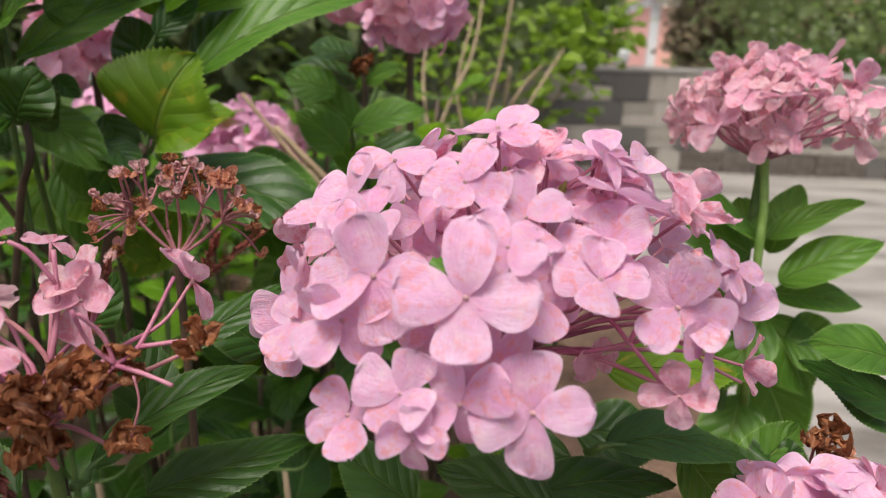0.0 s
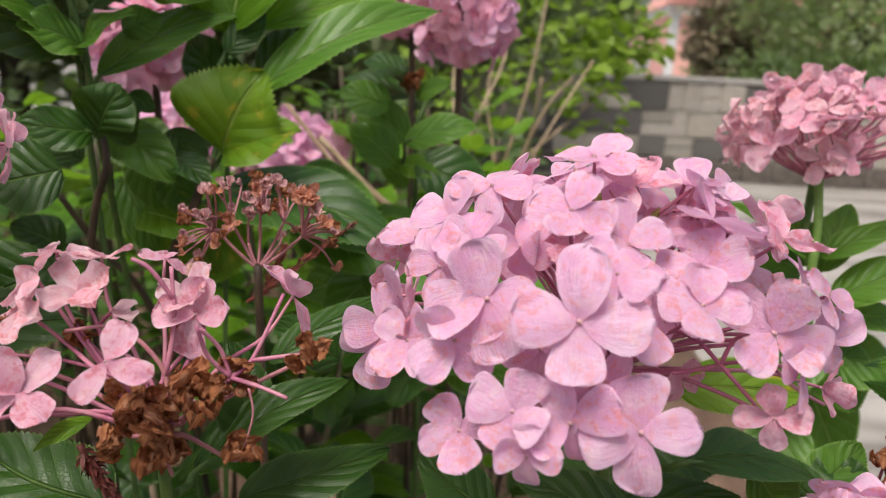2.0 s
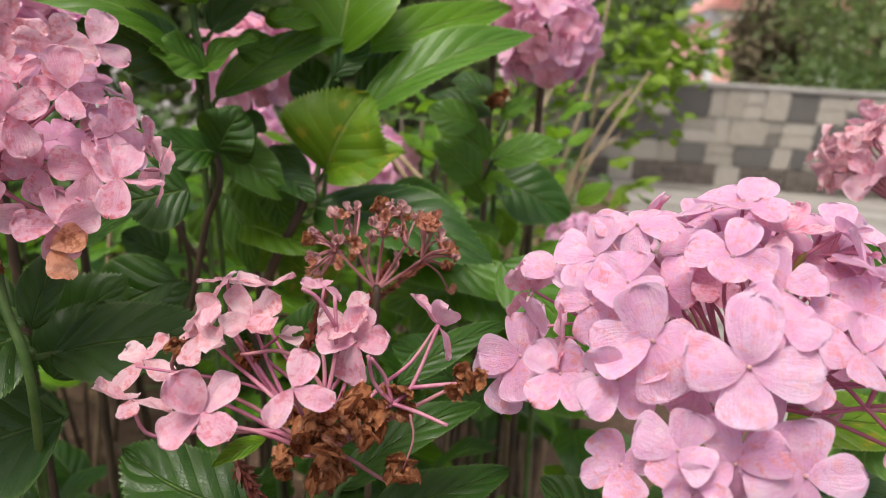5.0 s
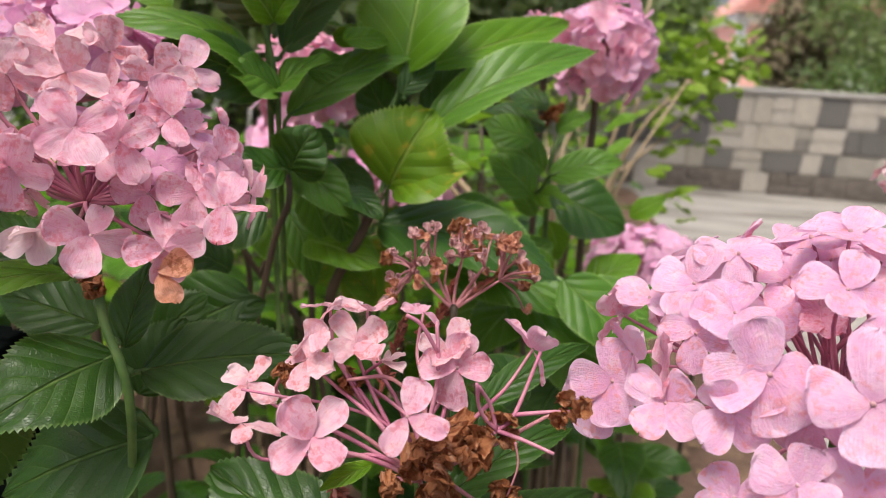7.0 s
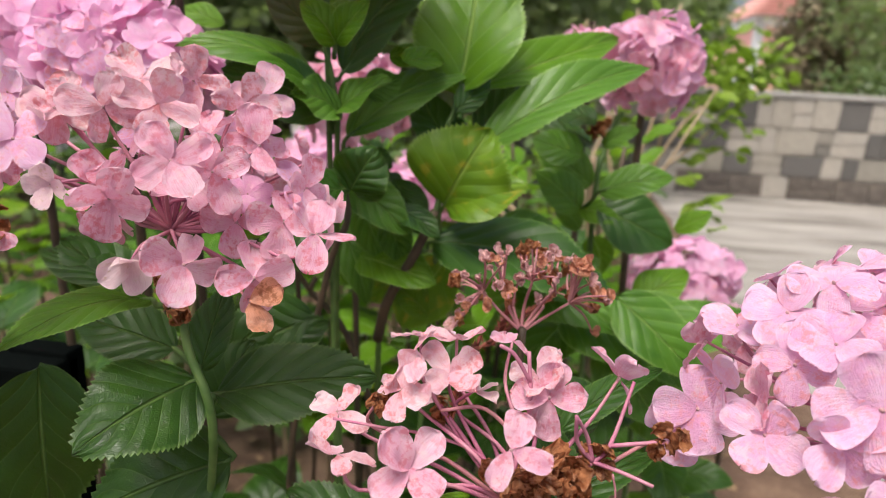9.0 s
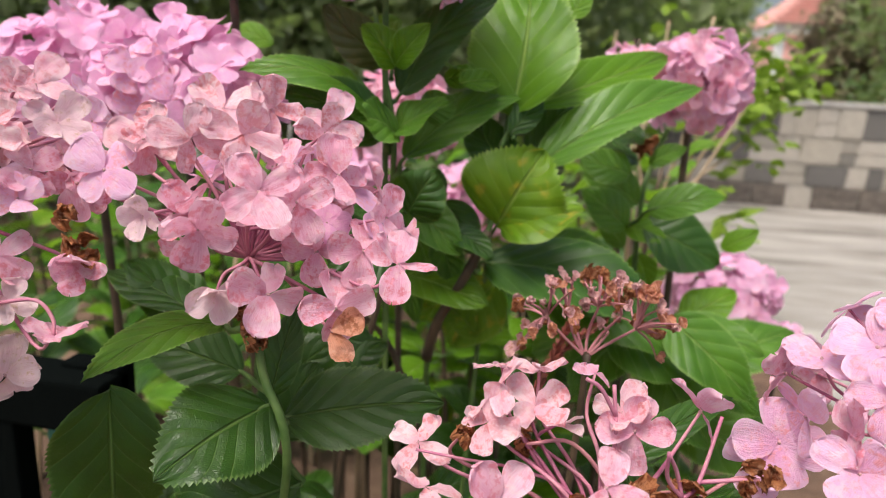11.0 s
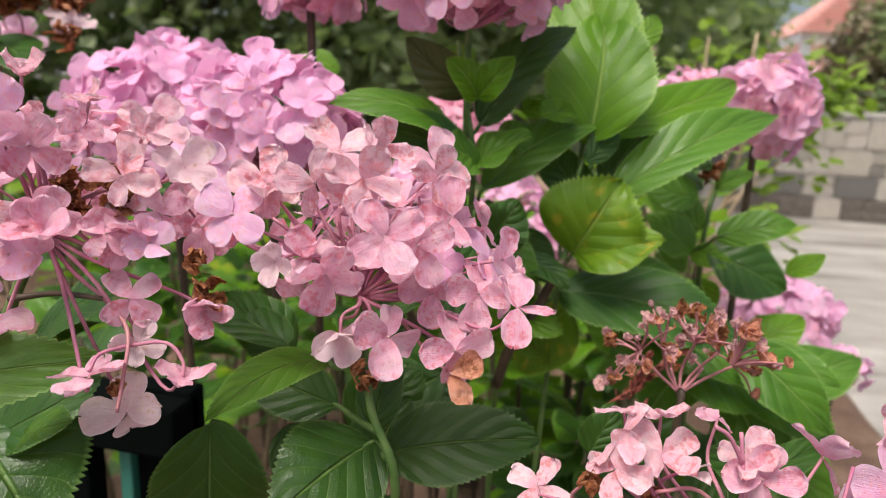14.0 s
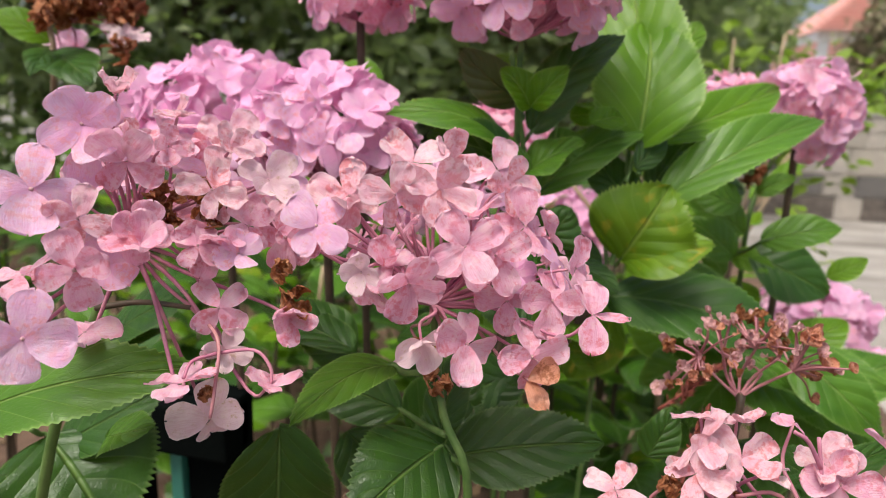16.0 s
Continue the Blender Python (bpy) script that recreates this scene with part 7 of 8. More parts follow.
leaf(bright_shoot, (-0.28, 0.5, 1.059), (-0.252, 0.49, 1.018), 0.031, (0.27, -0.88, 0.4), 0.06, 0.2, 'leaf')
leaf(bright_shoot, (-0.309, 0.5, 1.042), (-0.287, 0.5, 0.99), 0.034, (0.41, -0.89, 0.18), 0.06, 0.2, 'fresh')
leaf(bright_shoot, (-0.191, 0.55, 0.97), (-0.082, 0.52, 0.94), 0.064, (0.02, -0.67, 0.74), 0.06, 0.2, 'fresh')
leaf(bright_shoot, (-0.134, 0.55, 0.943), (-0.05, 0.53, 0.918), 0.065, (0.06, -0.68, 0.73), 0.06, 0.2, 'fresh')
leaf(bright_shoot, (-0.089, 0.52, 0.972), (-0.019, 0.5, 0.916), 0.054, (0.21, -0.81, 0.55), 0.06, 0.2, 'fresh')
leaf(bright_shoot, (-0.236, 0.52, 0.99), (-0.269, 0.5, 0.93), 0.055, (-0.09, -0.93, 0.36), 0.06, 0.2, 'yellow')
leaf(bright_shoot, (-0.271, 0.52, 0.972), (-0.307, 0.51, 0.95), 0.032, (-0.04, -0.88, 0.47), 0.06, 0.2, 'yellow')
stem(bright_shoot, [(-0.241, 0.4823, 1.0406), (-0.2565, 0.4808, 1.0023), (-0.2789, 0.4855, 0.9576), (-0.2893, 0.4965, 0.918)], 0.0037, 0.0048, STEM_BROWN, 'woody_stem', '')

old_branch = shoot('hydrangea_shoot', (-0.3852, 0.539, 0.9714), 'old dark woody hydrangea branches low in the bush', 'hydrangea', group='hydrangea shoots')
stem(old_branch, [(-0.3934, 0.5237, 0.9955), (-0.3668, 0.5338, 0.9445), (-0.3295, 0.5365, 0.8998), (-0.3016, 0.5566, 0.7717), (-0.2943, 0.5828, 0.5093), (-0.288, 0.6066, 0.2547), (-0.2716, 0.6166, 0)], 0.0024, 0.0045, STEM_BROWN, 'branch', '')
stem(old_branch, [(-0.386, 0.541, 0.9791), (-0.3819, 0.5473, 0.9247), (-0.3926, 0.553, 0.8375), (-0.3962, 0.5818, 0.5528), (-0.3745, 0.603, 0.2764), (-0.3626, 0.613, 0)], 0.0024, 0.00405, STEM_BROWN, 'branch', '')
stem(old_branch, [(-0.353, 0.5364, 1.0227), (-0.3586, 0.5414, 0.968), (-0.3665, 0.5331, 0.942)], 0.002, 0.003, STEM_BROWN, 'branch', '')
stem(old_branch, [(-0.2402, 0.8122, 1.0227), (-0.169, 0.8029, 0.9571), (-0.1305, 0.8006, 0.9315)], 0.004, 0.006, STEM_TAN, 'branch', '')
stem(old_branch, [(-0.2978, 0.8668, 1.0573), (-0.2292, 0.854, 0.98), (-0.1862, 0.8457, 0.9308), (-0.151, 0.8563, 0.7653), (-0.1524, 0.8959, 0.5051), (-0.115, 0.9063, 0.2525), (-0.121, 0.9163, 0)], 0.0032, 0.0054, STEM_TAN, 'branch', '')
stem(old_branch, [(-0.0989, 0.8892, 1.0473), (-0.0907, 0.9086, 0.9254), (-0.0692, 0.9149, 0.7508), (-0.0572, 0.9569, 0.4955), (-0.0293, 0.9649, 0.2478), (-0.0392, 0.9749, 0)], 0.004, 0.0063, STEM_TAN, 'branch', '')
leaf(old_branch, (-0.308, 0.5, 0.991), (-0.235, 0.47, 0.982), 0.047, (0.2, -0.5, 0.84), 0.06, 0.25, 'young')
leaf(old_branch, (-0.333, 0.52, 1.012), (-0.3, 0.5, 0.948), 0.030, (0.16, -0.92, 0.37), 0.06, 0.25, 'fresh')
leaf(old_branch, (-0.245, 0.5, 0.944), (-0.276, 0.5, 0.969), 0.026, (0.4, -0.77, 0.5), 0.06, 0.25, 'yellow')
leaf(old_branch, (-0.3532, 0.4964, 1.0294), (-0.3783, 0.4879, 1.0477), 0.028, (0.35, -0.67, 0.66), 0.1, 0.25, 'leaf')
leaf(old_branch, (-0.3581, 0.5288, 0.9977), (-0.3163, 0.5031, 0.9615), 0.045, (0.31, -0.72, 0.63), 0.06, 0.2, 'young')
leaf(old_branch, (-0.3392, 0.5627, 1.0355), (-0.2956, 0.5323, 0.9818), 0.052, (0.28, -0.79, 0.54), 0.06, 0.2, 'young')
leaf(old_branch, (-0.3256, 0.5862, 1.0388), (-0.2703, 0.5428, 1.0081), 0.033, (0.22, -0.71, 0.67), 0.06, 0.2, 'young')
leaf(old_branch, (-0.3747, 0.4947, 0.9579), (-0.4051, 0.4761, 0.9801), 0.044, (0.35, -0.6, 0.72), 0.06, 0.2, 'leaf')
leaf(old_branch, (-0.2976, 0.5907, 0.9672), (-0.3157, 0.5597, 0.9393), 0.050, (0.21, -0.66, 0.72), 0.06, 0.2, 'yellow')
leaf(old_branch, (-0.4287, 0.5186, 0.9934), (-0.4099, 0.5324, 1.034), 0.041, (0.41, -0.7, 0.58), 0.06, 0.2, 'yellow')

low_shoot = shoot('hydrangea_shoot', (-0.0526, 0.5751, 0.8778), 'spreading low hydrangea shoot with light green leaves', 'hydrangea', group='hydrangea shoots')
stem(low_shoot, [(-0.1109, 0.5615, 0.9651), (-0.0819, 0.5779, 0.9179), (-0.0496, 0.6106, 0.8474), (-0.038, 0.6371, 0.5593), (-0.0355, 0.6606, 0.2796), (-0.0196, 0.6706, 0)], 0.0024, 0.0036, STEM_GREEN, 'stem', '')
leaf(low_shoot, (-0.0992, 0.5595, 0.9456), (-0.0009, 0.5272, 0.8905), 0.059, (-0.28, -0.6, 0.75), 0.08, 0.2, 'fresh')
leaf(low_shoot, (-0.0787, 0.5838, 0.9386), (0.0032, 0.5598, 0.9331), 0.046, (-0.28, -0.54, 0.79), 0.08, 0.2, 'fresh')
leaf(low_shoot, (-0.0871, 0.5767, 0.9177), (-0.0323, 0.5308, 0.85), 0.061, (-0.27, -0.65, 0.71), 0.08, 0.2, 'fresh')
leaf(low_shoot, (-0.1043, 0.5774, 0.9376), (-0.1612, 0.5106, 0.8934), 0.056, (-0.19, -0.69, 0.7), 0.08, 0.2, 'fresh')
leaf(low_shoot, (-0.0952, 0.6016, 0.9408), (-0.1404, 0.5982, 0.971), 0.044, (-0.2, -0.74, 0.65), 0.08, 0.2, 'young')
leaf(low_shoot, (-0.0577, 0.6302, 0.9347), (-0.0057, 0.6499, 0.964), 0.045, (-0.28, -0.65, 0.71), 0.08, 0.2, 'young')
leaf(low_shoot, (-0.0567, 0.5928, 0.8679), (0.0167, 0.5565, 0.8205), 0.069, (-0.29, -0.62, 0.72), 0.08, 0.2, 'fresh')
leaf(low_shoot, (-0.0663, 0.5878, 0.8569), (-0.1021, 0.5269, 0.8161), 0.063, (-0.23, -0.63, 0.74), 0.08, 0.2, 'leaf')
leaf(low_shoot, (-0.03, 0.6643, 0.8743), (0.0707, 0.6979, 0.9129), 0.066, (-0.31, -0.61, 0.73), 0.08, 0.2, 'fresh')
leaf(low_shoot, (-0.1383, 0.6074, 0.9208), (-0.2016, 0.5863, 0.8965), 0.056, (-0.13, -0.71, 0.69), 0.08, 0.2, 'fresh')
leaf(low_shoot, (-0.1639, 0.6231, 0.9233), (-0.2232, 0.6167, 0.955), 0.052, (-0.11, -0.74, 0.66), 0.08, 0.2, 'young')
leaf(low_shoot, (-0.1425, 0.6312, 0.9354), (-0.0952, 0.6513, 0.971), 0.052, (-0.19, -0.75, 0.64), 0.08, 0.2, 'fresh')

mid_shoot = shoot('hydrangea_shoot', (-0.1056, 0.6752, 1.024), 'hydrangea shoot with small glossy leaves and tan twigs', 'hydrangea', group='hydrangea shoots')
stem(mid_shoot, [(-0.0859, 0.6934, 1.1178), (-0.0988, 0.6906, 1.0763), (-0.1056, 0.6752, 1.024), (-0.0962, 0.6954, 0.7853), (-0.0927, 0.7342, 0.5183), (-0.0614, 0.7454, 0.2591), (-0.0662, 0.7554, 0)], 0.0024, 0.0036, STEM_GREEN, 'stem', '')
leaf(mid_shoot, (-0.107, 0.6, 1.047), (-0.041, 0.6, 1.066), 0.037, (-0.21, -0.66, 0.72), 0.1, 0.25, 'fresh', stalk=(-0.117, 0.66, 1.02))
leaf(mid_shoot, (-0.103, 0.66, 1.022), (-0.024, 0.66, 0.987), 0.065, (0.26, -0.76, 0.59), 0.08, 0.2, 'leaf', stalk=(-0.116, 0.67, 1.012))
leaf(mid_shoot, (-0.111, 0.66, 1.043), (-0.173, 0.66, 1.083), 0.041, (0.22, -0.92, 0.34), 0.08, 0.2, 'fresh')
leaf(mid_shoot, (-0.104, 0.66, 1.084), (-0.07, 0.66, 1.103), 0.021, (-0.3, -0.79, 0.53), 0.08, 0.2, 'fresh')
leaf(mid_shoot, (-0.114, 0.67, 1.084), (-0.18, 0.66, 1.1), 0.049, (0.27, -0.45, 0.85), 0.08, 0.2, 'leaf')
leaf(mid_shoot, (-0.12, 0.66, 1.018), (-0.079, 0.65, 1.008), 0.029, (-0.01, -0.73, 0.68), 0.08, 0.2, 'young')
leaf(mid_shoot, (-0.015, 0.7, 0.995), (0.02, 0.7, 1.019), 0.026, (-0.38, -0.74, 0.56), 0.08, 0.2, 'young')
leaf(mid_shoot, (-0.116, 0.7, 0.987), (-0.154, 0.7, 1.028), 0.026, (0.27, -0.93, 0.25), 0.08, 0.2, 'fresh')
leaf(mid_shoot, (-0.103, 0.7, 0.982), (-0.089, 0.7, 0.937), 0.032, (0.13, -0.99, 0.04), 0.08, 0.2, 'young')
leaf(mid_shoot, (-0.128, 0.72, 1.046), (-0.167, 0.72, 1.062), 0.027, (0.17, -0.9, 0.41), 0.08, 0.2, 'young')
leaf(mid_shoot, (-0.125, 0.62, 1.077), (-0.174, 0.62, 1.09), 0.039, (0.16, -0.77, 0.62), 0.08, 0.2, 'fresh')
leaf(mid_shoot, (-0.113, 0.64, 1.108), (-0.156, 0.64, 1.116), 0.048, (0.16, -0.48, 0.86), 0.08, 0.2, 'leaf')
leaf(mid_shoot, (-0.121, 0.64, 1.021), (-0.169, 0.64, 1.057), 0.041, (0.28, -0.88, 0.37), 0.08, 0.2, 'fresh')
floret(mid_shoot, (-0.1082, 0.6636, 1.0982), (0.21, -0.81, 0.54), (0, 0, 1), 0.0103, 'brown')
floret(mid_shoot, (-0.1135, 0.662, 1.0952), (0.21, -0.81, 0.54), (0, 0, 1), 0.0091, 'brown')
floret(mid_shoot, (-0.1031, 0.666, 1.104), (0.21, -0.81, 0.54), (0, 0, 1), 0.0080, 'brown')

left_shoot = shoot('hydrangea_shoot', (-0.3041, 0.4464, 1.0498), 'hydrangea shoot with green leaves on a thin brown stem', 'hydrangea', group='hydrangea shoots')
stem(left_shoot, [(-0.3067, 0.4495, 1.061), (-0.3014, 0.4422, 1.0348), (-0.3199, 0.4476, 0.9841), (-0.3584, 0.4619, 0.7857), (-0.3465, 0.481, 0.5186), (-0.3566, 0.5119, 0.2593), (-0.3284, 0.5219, 0)], 0.0024, 0.0036, STEM_BROWN, 'stem', '')
leaf(left_shoot, (-0.2963, 0.4393, 1.0604), (-0.2661, 0.4257, 1.0809), 0.030, (0.53, -0.8, 0.28), 0.1, 0.25, 'leaf')
leaf(left_shoot, (-0.3022, 0.4401, 1.0639), (-0.296, 0.4281, 1.0939), 0.026, (0.55, -0.75, 0.37), 0.1, 0.3, 'leaf')
leaf(left_shoot, (-0.306, 0.4399, 1.0637), (-0.3109, 0.4086, 1.0642), 0.019, (0.47, -0.53, 0.71), 0.1, 0.3, 'leaf')

broad_shoot = shoot('hydrangea_shoot', (-0.2357, 0.5032, 1.0202), 'hydrangea shoot with broad upright green leaves', 'hydrangea', group='hydrangea shoots')
stem(broad_shoot, [(-0.2557, 0.5683, 1.1048), (-0.2456, 0.529, 1.0388), (-0.2447, 0.5188, 1.0034), (-0.2529, 0.5113, 0.7613), (-0.2638, 0.5405, 0.5024), (-0.2343, 0.5613, 0.2512), (-0.2229, 0.5713, 0)], 0.0018, 0.003, STEM_GREEN, 'stem', '')
leaf(broad_shoot, (-0.3381, 0.5831, 1.0233), (-0.2791, 0.5593, 1.0043), 0.045, (0.42, -0.73, 0.55), 0.1, 0.2, 'fresh')
leaf(broad_shoot, (-0.38, 0.5872, 1.0438), (-0.3022, 0.5635, 1.0224), 0.055, (0.46, -0.72, 0.52), 0.06, 0.2, 'fresh')
leaf(broad_shoot, (-0.3222, 0.6004, 1.0087), (-0.2862, 0.5802, 1.0056), 0.031, (0.38, -0.66, 0.65), 0.06, 0.2, 'leaf')
leaf(broad_shoot, (-0.3333, 0.6506, 1.0402), (-0.3113, 0.6247, 1.0192), 0.039, (0.42, -0.8, 0.42), 0.06, 0.2, 'leaf')
leaf(broad_shoot, (-0.2055, 0.5433, 1.0104), (-0.1195, 0.5229, 0.9993), 0.066, (0.22, -0.71, 0.67), 0.06, 0.2, 'fresh')
leaf(broad_shoot, (-0.2173, 0.5612, 1.0019), (-0.117, 0.5322, 0.9587), 0.058, (0.23, -0.76, 0.6), 0.06, 0.2, 'fresh')

dead_head = shoot('hydrangea_flower_stem', (-0.7632, 0.4793, 1.1807), 'dead hydrangea head, rusty brown and hanging over green leaves', 'hydrangea', group='hydrangea flower stems')
dead_head_hub = (-0.7517, 0.4923, 1.2223)
stem(dead_head, [(-0.7852, 0.4916, 1.2519), (-0.7661, 0.4862, 1.2115), (-0.7679, 0.4863, 1.1705), (-0.8423, 0.5402, 0.9468), (-0.8404, 0.5698, 0.6249), (-0.823, 0.5902, 0.3124), (-0.8123, 0.6002, 0)], 0.0024, 0.0036, STEM_TAN, 'stem', '')
floret(dead_head, (-0.7087, 0.4623, 1.2374), (0.67, -0.71, 0.22), (-0.05, 0.23, 0.97), 0.0168, 'brown', dead_head_hub)
floret(dead_head, (-0.7652, 0.4782, 1.2339), (0.8, -0.58, -0.19), (0.73, 0.01, -0.68), 0.0117, 'brown')
floret(dead_head, (-0.6908, 0.4738, 1.241), (0.89, -0.46, -0.06), (0.05, -0.23, -0.97), 0.0117, 'brown')
floret(dead_head, (-0.708, 0.4995, 1.2314), (0.77, -0.64, 0.05), (0.96, 0.18, -0.21), 0.0122, 'brown', dead_head_hub)
floret(dead_head, (-0.7191, 0.4702, 1.2464), (0.78, -0.51, -0.38), (0.97, 0.19, -0.15), 0.0124, 'brown')
floret(dead_head, (-0.6652, 0.4584, 1.2009), (-0.04, -0.96, -0.27), (0.14, -0.21, -0.97), 0.0133, 'brown')
floret(dead_head, (-0.6909, 0.4979, 1.2467), (0.8, -0.48, -0.37), (-0.38, -0.31, -0.87), 0.0122, 'brown', dead_head_hub)
floret(dead_head, (-0.7691, 0.4757, 1.2472), (0.7, -0.68, 0.24), (0.42, 0.31, 0.86), 0.0114, 'brown')
floret(dead_head, (-0.7361, 0.488, 1.2398), (0.28, -0.95, -0.11), (-0.39, -0.31, -0.87), 0.0121, 'brown')
floret(dead_head, (-0.6847, 0.4975, 1.2499), (0.3, -0.88, 0.37), (0.73, 0.32, 0.6), 0.0156, 'brown', dead_head_hub)
floret(dead_head, (-0.6872, 0.5058, 1.2472), (0.58, -0.62, -0.53), (0.96, 0.26, 0.12), 0.0184, 'brown')
floret(dead_head, (-0.7379, 0.4824, 1.231), (0.52, -0.83, 0.21), (0.43, 0.31, 0.85), 0.0169, 'brown')
floret(dead_head, (-0.7102, 0.4786, 1.2373), (-0.09, -0.99, 0.14), (-0.36, -0.3, -0.88), 0.0181, 'brown', dead_head_hub)
floret(dead_head, (-0.7237, 0.463, 1.2357), (0.13, -0.99, -0.09), (0.91, 0.12, -0.41), 0.0140, 'brown')
floret(dead_head, (-0.7328, 0.446, 1.2239), (0.7, -0.72, 0.04), (-0.94, -0.15, 0.31), 0.0160, 'brown')
floret(dead_head, (-0.7402, 0.4706, 1.2278), (0.56, -0.78, -0.29), (-0.3, 0.16, 0.94), 0.0128, 'brown', dead_head_hub)
floret(dead_head, (-0.6968, 0.4974, 1.2321), (0.25, -0.77, -0.59), (-0.86, -0.08, 0.51), 0.0127, 'brown')
floret(dead_head, (-0.6993, 0.5179, 1.2458), (-0.16, -0.76, -0.63), (-0.53, -0.32, -0.78), 0.0191, 'brown')
floret(dead_head, (-0.7539, 0.4819, 1.2392), (0.25, -0.96, -0.16), (0.82, 0.06, -0.57), 0.0183, 'brown', dead_head_hub)
floret(dead_head, (-0.7584, 0.4794, 1.2477), (0.65, -0.76, -0), (0.31, 0.3, 0.9), 0.0163, 'brown')
floret(dead_head, (-0.7152, 0.507, 1.2322), (0.82, -0.53, 0.2), (-0.93, -0.28, -0.24), 0.0129, 'brown')
floret(dead_head, (-0.7024, 0.4599, 1.2447), (0.63, -0.6, -0.49), (0.82, 0.31, 0.48), 0.0143, 'brown', dead_head_hub)
floret(dead_head, (-0.6757, 0.4619, 1.2361), (0.64, -0.72, -0.27), (0.35, -0.14, -0.93), 0.0119, 'brown')
floret(dead_head, (-0.7736, 0.4982, 1.2384), (-0.14, -0.88, 0.46), (-0.43, 0.12, 0.89), 0.0157, 'brown')
floret(dead_head, (-0.687, 0.488, 1.2214), (0.03, -1, -0.05), (-0.6, 0.05, 0.8), 0.0151, 'brown', dead_head_hub)
floret(dead_head, (-0.7294, 0.4961, 1.2438), (0.77, -0.61, -0.2), (0.51, 0.32, 0.8), 0.0167, 'brown')
floret(dead_head, (-0.6717, 0.4713, 1.2093), (0.44, -0.3, 0.85), (0.94, 0.15, -0.3), 0.0215, 'pale', dead_head_hub)
floret(dead_head, (-0.7732, 0.5236, 1.1984), (0.66, -0.7, 0.28), (0.25, 0.29, 0.93), 0.0202, 'pink', dead_head_hub)
floret(dead_head, (-0.7874, 0.5217, 1.2045), (0.67, -0.69, 0.28), (0.25, 0.29, 0.93), 0.0191, 'pink', dead_head_hub)
leaf(dead_head, (-0.7511, 0.4748, 1.1934), (-0.7208, 0.4135, 1.1725), 0.030, (0.52, -0.79, 0.33), 0.1, 0.2, 'leaf')
leaf(dead_head, (-0.7479, 0.4649, 1.1929), (-0.6725, 0.4238, 1.1675), 0.049, (0.72, -0.62, 0.29), 0.05, 0.2, 'leaf')
leaf(dead_head, (-0.7326, 0.4872, 1.1829), (-0.6345, 0.4683, 1.1824), 0.018, (0.4, -0.4, 0.82), 0.06, 0.2, 'leaf')
leaf(dead_head, (-0.7654, 0.4845, 1.2038), (-0.8058, 0.4596, 1.2281), 0.036, (0.6, -0.5, 0.63), 0.1, 0.2, 'young')
leaf(dead_head, (-0.7505, 0.5104, 1.2086), (-0.7101, 0.5008, 1.2161), 0.013, (0.54, -0.56, 0.63), 0.06, 0.2, 'young')

spike((-0.1978, 0.4301, 0.9457), (-0.1283, 0.4602, 1.0001))
spike((-0.1831, 0.4253, 0.9549), (-0.1717, 0.4357, 0.9858))
spike((-0.1997, 0.2311, 0.9527), (-0.1839, 0.2266, 0.9314))
spike((-0.1954, 0.3055, 0.9564), (-0.1849, 0.3186, 0.9995))

shrub = shoot('shrub', (0.12, 1.5, 0), 'open shrub with bare tan twigs and small yellow-green leaves', 'shrub')
stem(shrub, [(0.0814, 1.503, 1.3082), (0.0514, 1.4418, 1.0994), (0.0093, 1.439, 0.9171), (-0.0158, 1.4518, 0.785), (-0.0195, 1.4698, 0.5181), (-0.0158, 1.5018, 0.2591), (0.0142, 1.5118, 0)], 0.0028, 0.00675, STEM_TAN, 'branch', '')
stem(shrub, [(0.1401, 1.4512, 1.1043), (0.0917, 1.4299, 1.0441), (0.04, 1.4422, 0.9188), (0.0096, 1.4545, 0.7864), (0.0103, 1.495, 0.519), (0.047, 1.5045, 0.2595), (0.0396, 1.5145, 0)], 0.0028, 0.00675, STEM_TAN, 'branch', '')
stem(shrub, [(0.2048, 1.6241, 1.1424), (0.1293, 1.5329, 1.0273), (0.0636, 1.4913, 0.9004), (0.0273, 1.4981, 0.7504), (0.0393, 1.5247, 0.4953), (0.0416, 1.5481, 0.2476), (0.0573, 1.5581, 0)], 0.0028, 0.00675, STEM_TAN, 'branch', '')
stem(shrub, [(0.0157, 1.7077, 1.316), (-0.0047, 1.6019, 1.1308), (-0.0692, 1.498, 0.967), (-0.0791, 1.4451, 0.7815), (-0.0905, 1.4636, 0.5158), (-0.0783, 1.4951, 0.2579), (-0.0491, 1.5051, 0)], 0.0028, 0.00675, STEM_TAN, 'branch', '')
stem(shrub, [(0.0751, 1.4443, 1.1007), (0.0646, 1.4649, 0.9916), (0.0404, 1.482, 0.8744), (-0.001, 1.4465, 0.7612), (-0.0111, 1.4706, 0.5024), (0.0092, 1.4965, 0.2512), (0.029, 1.5065, 0)], 0.0028, 0.00675, STEM_TAN, 'branch', '')
stem(shrub, [(0.2558, 1.7147, 1.0773), (0.1581, 1.6307, 0.9951), (0.0069, 1.5778, 0.8553), (-0.0507, 1.5385, 0.7338), (-0.0431, 1.5805, 0.4843), (-0.0109, 1.5885, 0.2421), (-0.0207, 1.5985, 0)], 0.0028, 0.00675, STEM_TAN, 'branch', '')
